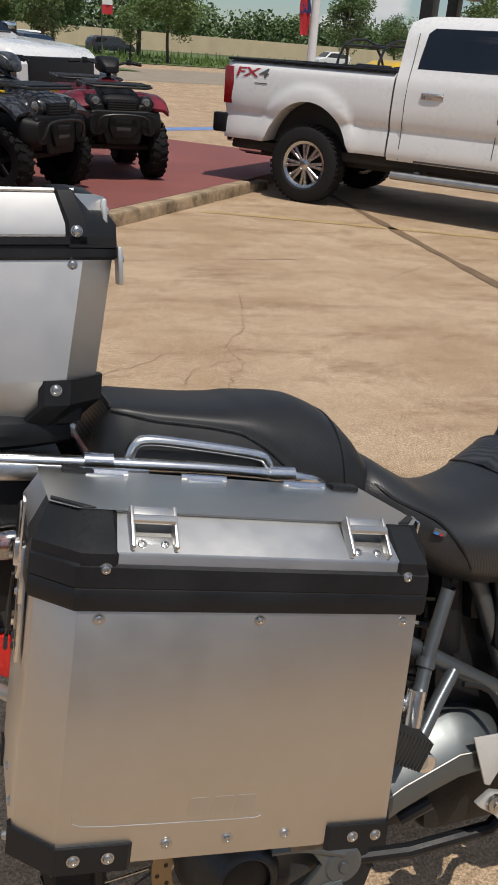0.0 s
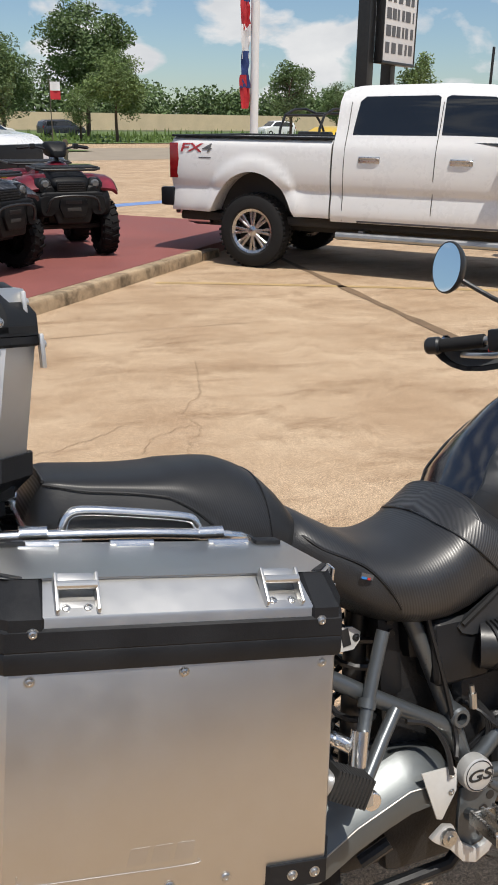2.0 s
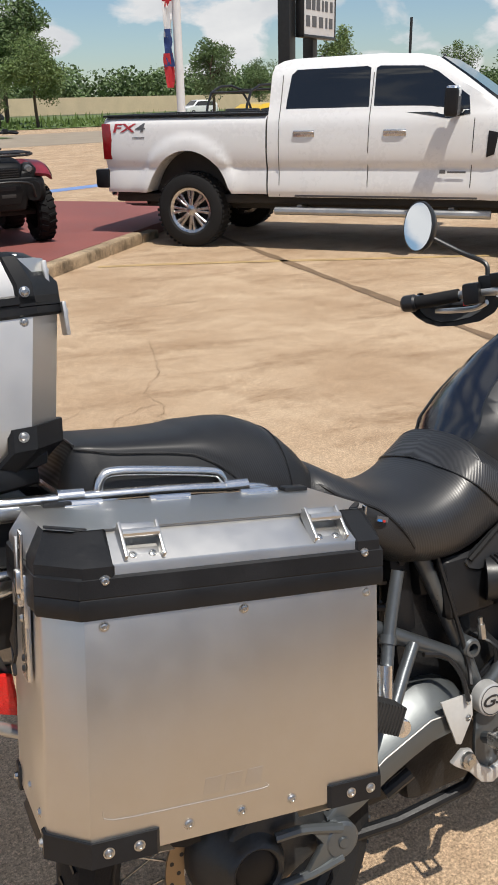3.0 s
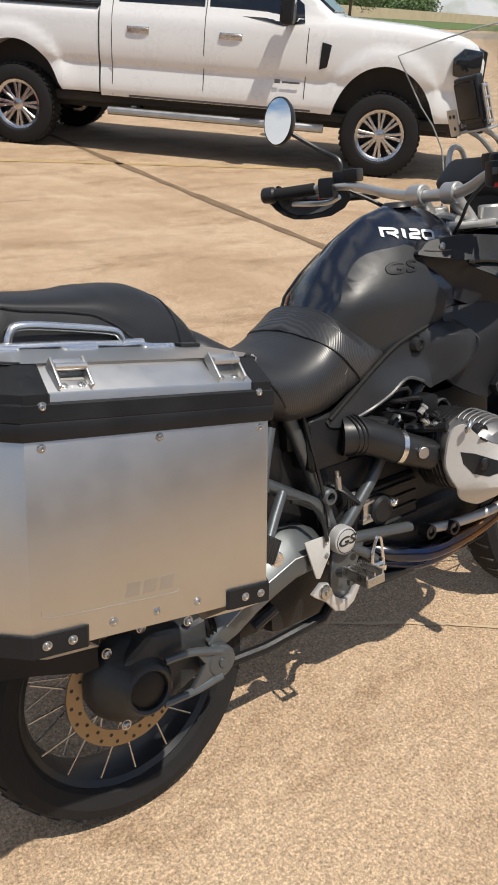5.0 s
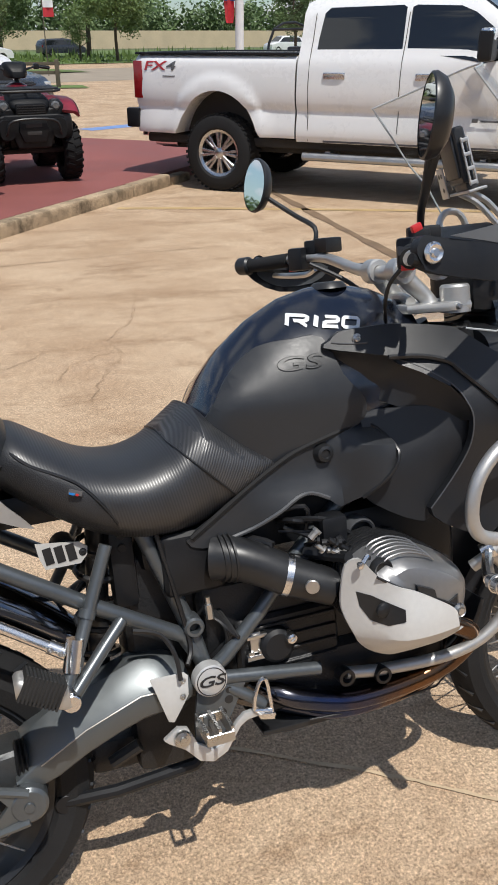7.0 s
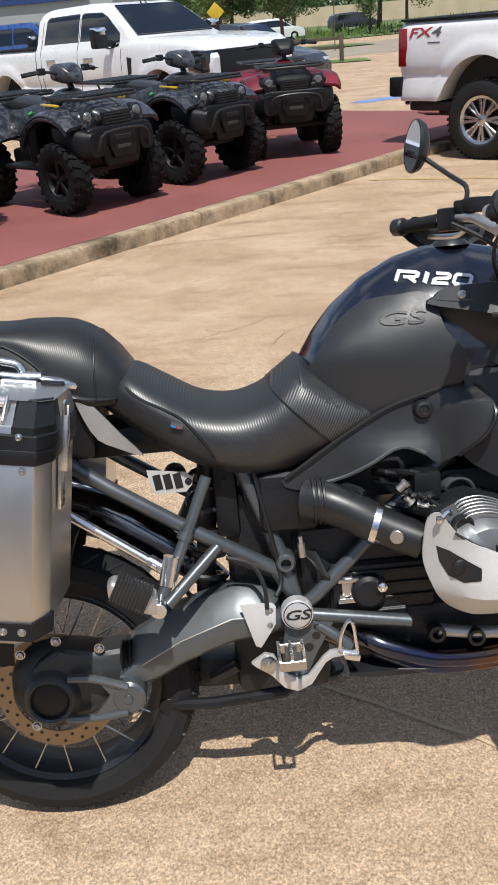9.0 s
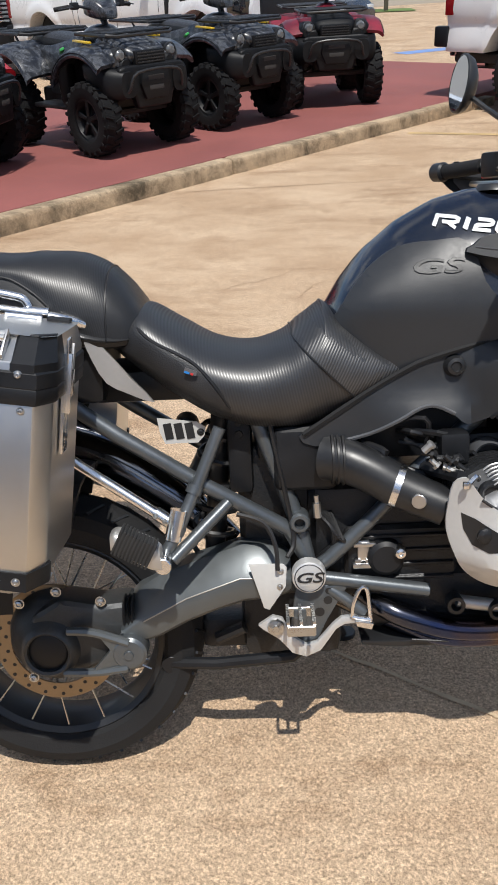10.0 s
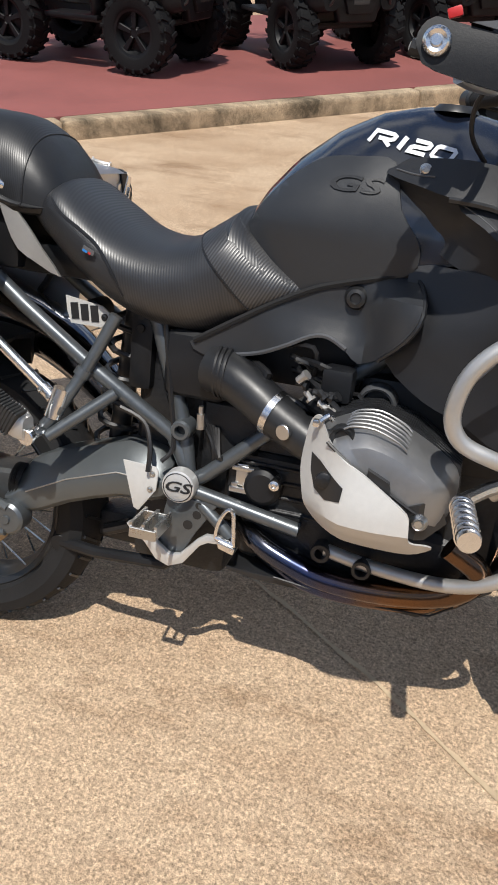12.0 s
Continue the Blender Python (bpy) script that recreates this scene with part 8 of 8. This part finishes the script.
def side_case(s):
    def fin(name, bm, material, parent, label="", smooth=True):
        bm.transform(CASE)
        return part(name, bm if s < 0 else mirror_y(bm), material, parent, label, smooth)
    body = fin("side_case", prism(FOOT, -.142, .144, .005, 2, "Z"), "alu", bike, "scuffed aluminium side case with black corners")
    band = fin("case_band", loft([[(a, b, z) for a, b in p] for p, z in ((grown(FOOT, .003), .135), (grown(FOOT, .005), .139), (grown(FOOT, .0055), .150), (grown(FOOT, .0052), .157), (grown(FOOT, .0045), .1585), (grown(FOOT, .0055), .160), (grown(FOOT, .005), .180), (grown(FOOT, .002), .183))]), "black_trim", body, "black sealing band")
    lid = fin("case_lid", loft([[(a, b, z) for a, b in p] for p, z in ((grown(FOOT, .001), .165), (grown(FOOT, .001), .192), (FOOT, .195), (grown(TOPF, .001), .2235), (TOPF, .226), (grown(TOPF, -.006), .2268))]), "alu", body, "aluminium lid")
    # black lid corners
    for e in (-1, 1):
        o = (-.205, -.166, -.135) if e < 0 else (.216, .197, .168)
        tpu = (-.188, -.162, -.135) if e < 0 else (.208, .192, .168)
        low = [(o[0] + e * .004, -.385), (o[0] + e * .004, -.434), (o[1] + e * .001, -.479), (o[2], -.479)]
        high = [(tpu[0] + e * .004, -.375), (tpu[0] + e * .004, -.406), (tpu[1] + e * .001, -.434), (tpu[2], -.434)]
        rings = []
        for pts, z in ((low, .160), (low, .1935), (high, .2268)):
            rings.append([(a, b, z) for a, b in pts] + [(a - e * .006, b + .006, z - .002) for a, b in reversed(pts)])
        fin("lid_corner", loft(rings), "black_trim", lid)
        fin("corner_top", prism([(tpu[0] + e * .003, -.394), (tpu[0] + e * .004, -.406), (tpu[1] + e * .001, -.4335), (tpu[1] - e * .012, -.4335)], .2255, .2288, .001, 1, "Z"), "black_trim", lid)
        fin("bolt", moved(bolt((0, 0, 0), .0053, .0035), pose(o[2] + e * .0085, -.479, .178)), "steel_bolt", lid)
    # latches on the sloping edge
    for u in (-.098, .132):
        slope = pose(u, -.4525, .2105, -45, 0, 0) @ Matrix.Diagonal((.80, .86, .84, 1))
        lt = fin("lid_latch", join(moved(box(-.029, .029, -.003, .001, -.030, -.008, .002), slope), moved(box(-.029, -.024, -.018, .001, -.030, .026, .002), slope), moved(box(.024, .029, -.018, .001, -.030, .026, .002), slope), moved(tube([(-.026, -.018, .006), (.026, -.018, .006)], .0055, 10), slope), moved(box(-.026, .026, -.012, -.008, .004, .026, .002), slope), moved(box(-.024, .024, -.002, .001, .016, .034, .002), slope)), "alu", lid, "stainless lid latch")
        for k in (-.014, .014):
            fin("bolt", moved(bolt((k, -.003, -.020), .0055, .003), slope), "steel_bolt", lt)
    for u in (-.12, .0, .13):
        fin("hinge", join(tube([(u - .028, -.262, .229), (u + .028, -.262, .229)], .0045, 8), box(u - .022, u + .022, -.275, -.245, .2255, .229, .001)), "alu_bright", lid)
    for u in (-.15, .185):
        fin("lid_lug", box(u - .018, u + .018, -.272, -.248, .226, .233, .003), "black_trim", lid)
    # corner protectors and rivets
    for e in (-1, 1):
        p0, p1, p2 = (FOOT[1], FOOT[2], (FOOT[2][0] + .072, -.475)) if e < 0 else (FOOT[4], FOOT[3], (FOOT[3][0] - .070, -.475))
        strip = [(p0[0] + e * .004, p0[1] + .012), (p0[0] + e * .004, p0[1] - .001), (p1[0] + e * .001, -.479), (p2[0], -.479)]
        inner = [(x - e * .004, y + .004) for x, y in strip]
        rings = [[(x, y, z) for x, y in strip] + [(x, y, z) for x, y in reversed(inner)] for z in (-.146, -.141, -.120, -.117)]
        cp = fin("corner_protector", loft(rings), "black_trim", body)
        fin("protector_chin", loft([[(x, y, z) for x, y in pts] for pts, z in (([strip[1], strip[2], strip[3], (strip[3][0], -.40), (strip[1][0], -.40)], -.144), ([(x - e * .03, y + .03) for x, y in (strip[1], strip[2], strip[3])] + [(strip[3][0] - e * .02, -.41), (strip[1][0] - e * .03, -.41)], -.164))]), "alu", cp)
        for k in ((.018, .052) if e < 0 else (-.014, -.042)):
            fin("bolt", moved(bolt((0, 0, 0), .0053, .0035), pose(p1[0] + k, -.479, -.131)), "steel_bolt", cp)
    for u in (-.145, .017, .181):
        fin("rivet", moved(bolt((0, 0, 0), .005, .003), pose(u, -.475, .126)), "steel_bolt", body)
    for u in (-.055, .010, .075):
        fin("rivet", moved(bolt((0, 0, 0), .0055, .003), pose(u, -.475, -.122)), "steel_bolt", body)
    # pressed panel and raised unreadable lettering
    fin("pressed_panel", tube([(-.152, -.4750, -.084), (-.142, -.4750, -.096), (-.05, -.4750, -.099), (.038, -.4750, -.100), (.041, -.4750, -.094)], .0007, 6, steps=3), "alu", body)
    for k in range(3):
        fin("raised_bar", prism([(-.038 + .026 * k, -.092), (-.018 + .026 * k, -.092), (-.014 + .026 * k, -.072), (-.034 + .026 * k, -.072)], -.4753, -.474, 0, 1), "alu", body)
    # side hinges and catch on the rear and front faces
    for e in (-1, 1):
        x = -.209 if e < 0 else .220
        def plate(y0, y1, z0, z1, d0, d1, bv=.0012):
            return box(min(x + e * d0, x + e * d1), max(x + e * d0, x + e * d1), y0, y1, z0, z1, bv)
        hn = fin("case_catch", join(plate(-.392, -.358, .045, .172, -.002, .0035), plate(-.365, -.340, .128, .168, -.001, .007), plate(-.390, -.370, .150, .176, .002, .012, .002), plate(-.394, -.389, .11, .172 if e < 0 else .20, -.001, .005 if e < 0 else .012)), "alu_bright", body, "stainless side catch")
        fin("catch_lever", moved(join(plate(-.010, .010, -.035, .045, .004, .0075, .001), lathe([(0, e * .011), (.006, e * .010), (.008, e * .006)], 14, "X", (x, 0, -.022))), pose(0, -.383, .178, 8, 0, 0)), "alu_bright", hn)
        fin("catch_lever", moved(plate(-.007, .007, -.032, .032, .002, .006, .001), pose(0, -.346, .176, -10, 0, 0)), "alu", hn)
        for y, z in ((-.381, .060), (-.381, .072), (-.375, .118), (-.366, .140), (-.385, .205)):
            fin("bolt", moved(lathe([(0, e * .004), (.003, e * .0038), (.0048, e * .001)], 10, "X", (0, 0, 0)), pose(x + e * .0038, y, z)), "satin_black" if z < .1 else "steel_bolt", hn)
        if e < 0:
            fin("catch_strap", join(prism([(-.352, .128), (-.343, .100), (-.342, .062), (-.302, .072), (-.332, .100), (-.346, .130)], x - .010, x - .006, .001, 1, "X"), tube([(x - .008, -.34, .064), (x - .009, -.325, .044), (x - .009, -.336, .038), (x - .008, -.312, .070)], .0022, 6, steps=3)), "black_hose", hn, "black rubber strap")
            for y, z in ((-.392, -.112), (-.328, -.108)):
                fin("rivet", moved(lathe([(0, -.003), (.004, -.0025), (.006, 0)], 10, "X", (0, 0, 0)), pose(-.205, y, z)), "steel_bolt", body)
    fin("corner_protector", box(-.2085, -.190, -.262, -.238, -.146, -.112, .003), "black_trim", body)
    for y, z in ((-.252, -.128), (-.424, -.131)):
        fin("bolt", moved(lathe([(0, -.004), (.004, -.0035), (.0055, 0)], 12, "X", (0, 0, 0)), pose(-.209, y, z)), "steel_bolt", body)
    return body


side_case(-1)
side_case(1)
pair("case_carrier", tube([(-.30, -.215, .98), (-.30, -.225, .75), (-.1, -.225, .70), (.0, -.21, .76), (.05, -.2, .95), (-.30, -.215, .98)], .008, 10, steps=3), "satin_black")

# --- top case ---
def rect(hx0, hx1, hy, c=.03):
    return [(hx0, hy - c), (hx0 + c, hy), (hx1 - c, hy), (hx1, hy - c), (hx1, -hy + c), (hx1 - c, -hy), (hx0 + c, -hy), (hx0, -hy + c)]
def band_row(grow, z):
    return [(a, b, z) for a, b in rect(-.606 - grow, -.206 + grow, .139 + grow, .046)]
tc = part("top_case", loft([[(a, b, z) for a, b in p] for p, z in ((rect(-.59, -.285, .118, .04), 1.114), (rect(-.615, -.243, .1495, .046), 1.178), (rect(-.615, -.240, .150, .046), 1.183), (rect(-.605, -.208, .138, .046), 1.345))]), "alu_satin", bike, "aluminium top case with black corners")
part("case_band", loft([band_row(.000, 1.340), band_row(.004, 1.344), band_row(.004, 1.354), band_row(.001, 1.356), band_row(.001, 1.358), band_row(.004, 1.360), band_row(.004, 1.370), band_row(-.001, 1.373)]), "black_trim", tc, "black sealing band")
tl = part("case_lid", loft([band_row(-.001, 1.366), band_row(-.001, 1.386)] + [[(a, b, z) for a, b in p] for p, z in ((rect(-.600, -.216, .130, .044), 1.426), (rect(-.585, -.236, .114, .04), 1.432))]), "alu_satin", tc, "aluminium lid")
for ex in (-1, 1):
    for sy in (-1, 1):
        x1 = -.203 if ex > 0 else -.609
        pts = [(x1 - ex * .068, sy * .143), (x1 - ex * .046, sy * .143), (x1 + ex * .001, sy * .097), (x1 + ex * .001, sy * .07)]
        hi = [(a - ex * (.013, .016, .030, .032)[i], b - sy * .010) for i, (a, b) in enumerate(pts)]
        part("lid_corner", loft([[(a, b, z) for a, b in q] + [(a - ex * .006, b - sy * .006, z) for a, b in reversed(q)] for q, z in ((pts, 1.356), (pts, 1.388), (hi, 1.430), ([(a - ex * .01, b - sy * .01) for a, b in hi], 1.438))]), "black_trim", tl)
        part("bolt", moved(bolt((0, 0, 0), .0065, .004), pose(x1 - ex * .059, sy * .1435, 1.377, 0, 0, 0 if sy < 0 else 180)), "steel_bolt", tl)
        part("rivet", moved(bolt((0, 0, 0), .0055, .003), pose(x1 - ex * .066, sy * .1390, 1.334, 0, 0, 0 if sy < 0 else 180)), "steel_bolt", tc)
        x2 = -.238 if ex > 0 else -.618
        bp = [(x2 - ex * .080, sy * .1545), (x2 - ex * .046, sy * .1545), (x2 + ex * .003, sy * .106), (x2 + ex * .003, sy * .08)]
        lo = [(a - ex * .040, b - sy * .034) for a, b in bp]
        part("corner_protector", loft([[(a, b, z) for a, b in q] + [(a - ex * .008, b - sy * .008, z) for a, b in reversed(q)] for q, z in ((lo, 1.108), (bp, 1.148), ([(a + .004 * (ex > 0), b - sy * .0015) for a, b in bp], 1.182))]), "black_trim", tc)
        part("bolt", moved(bolt((0, 0, 0), .0065, .004), pose(x2 - ex * .063, sy * .1545, 1.169, 0, 0, 0 if sy < 0 else 180)), "steel_bolt", tc)
for u in (-.375, -.49):
    part("rivet", moved(bolt((0, 0, 0), .0055, .003), pose(u, -.1390, 1.334)), "steel_bolt", tc)
    part("rivet", moved(bolt((0, 0, 0), .0055, .003), pose(u - .02, -.1505, 1.170)), "steel_bolt", tc)
    part("rivet", moved(bolt((0, 0, 0), .0055, .003), pose(u + .01, -.1375, 1.382)), "steel_bolt", tc)
part("lid_rail", tube([(-.58, -.127, 1.430), (-.45, -.128, 1.430), (-.262, -.127, 1.430)], .0032, 8), "alu_satin", tl)
for z in (1.400, 1.336):
    part("front_catch", join(box(-.203 - (z - 1.336) * .30, -.196 - (z - 1.336) * .30, -.110, -.076, z - .030, z + .022, .003), lathe([(0, .005), (.005, .004), (.007, 0)], 14, "X", (-.196 - (z - 1.336) * .30, -.092, z + .006))), "alu_satin", tc, "small stainless catch")
part("case_base", join(box(-.58, -.26, -.12, .12, 1.112, 1.152, .02), hull_x([(-.60, 1.085, 1.115, .10), (-.5, 1.085, 1.14, .15), (-.36, 1.08, 1.14, .15), (-.28, 1.08, 1.12, .10)], 20, 3.4)), "black_trim", bike, "black top case mounting plate")
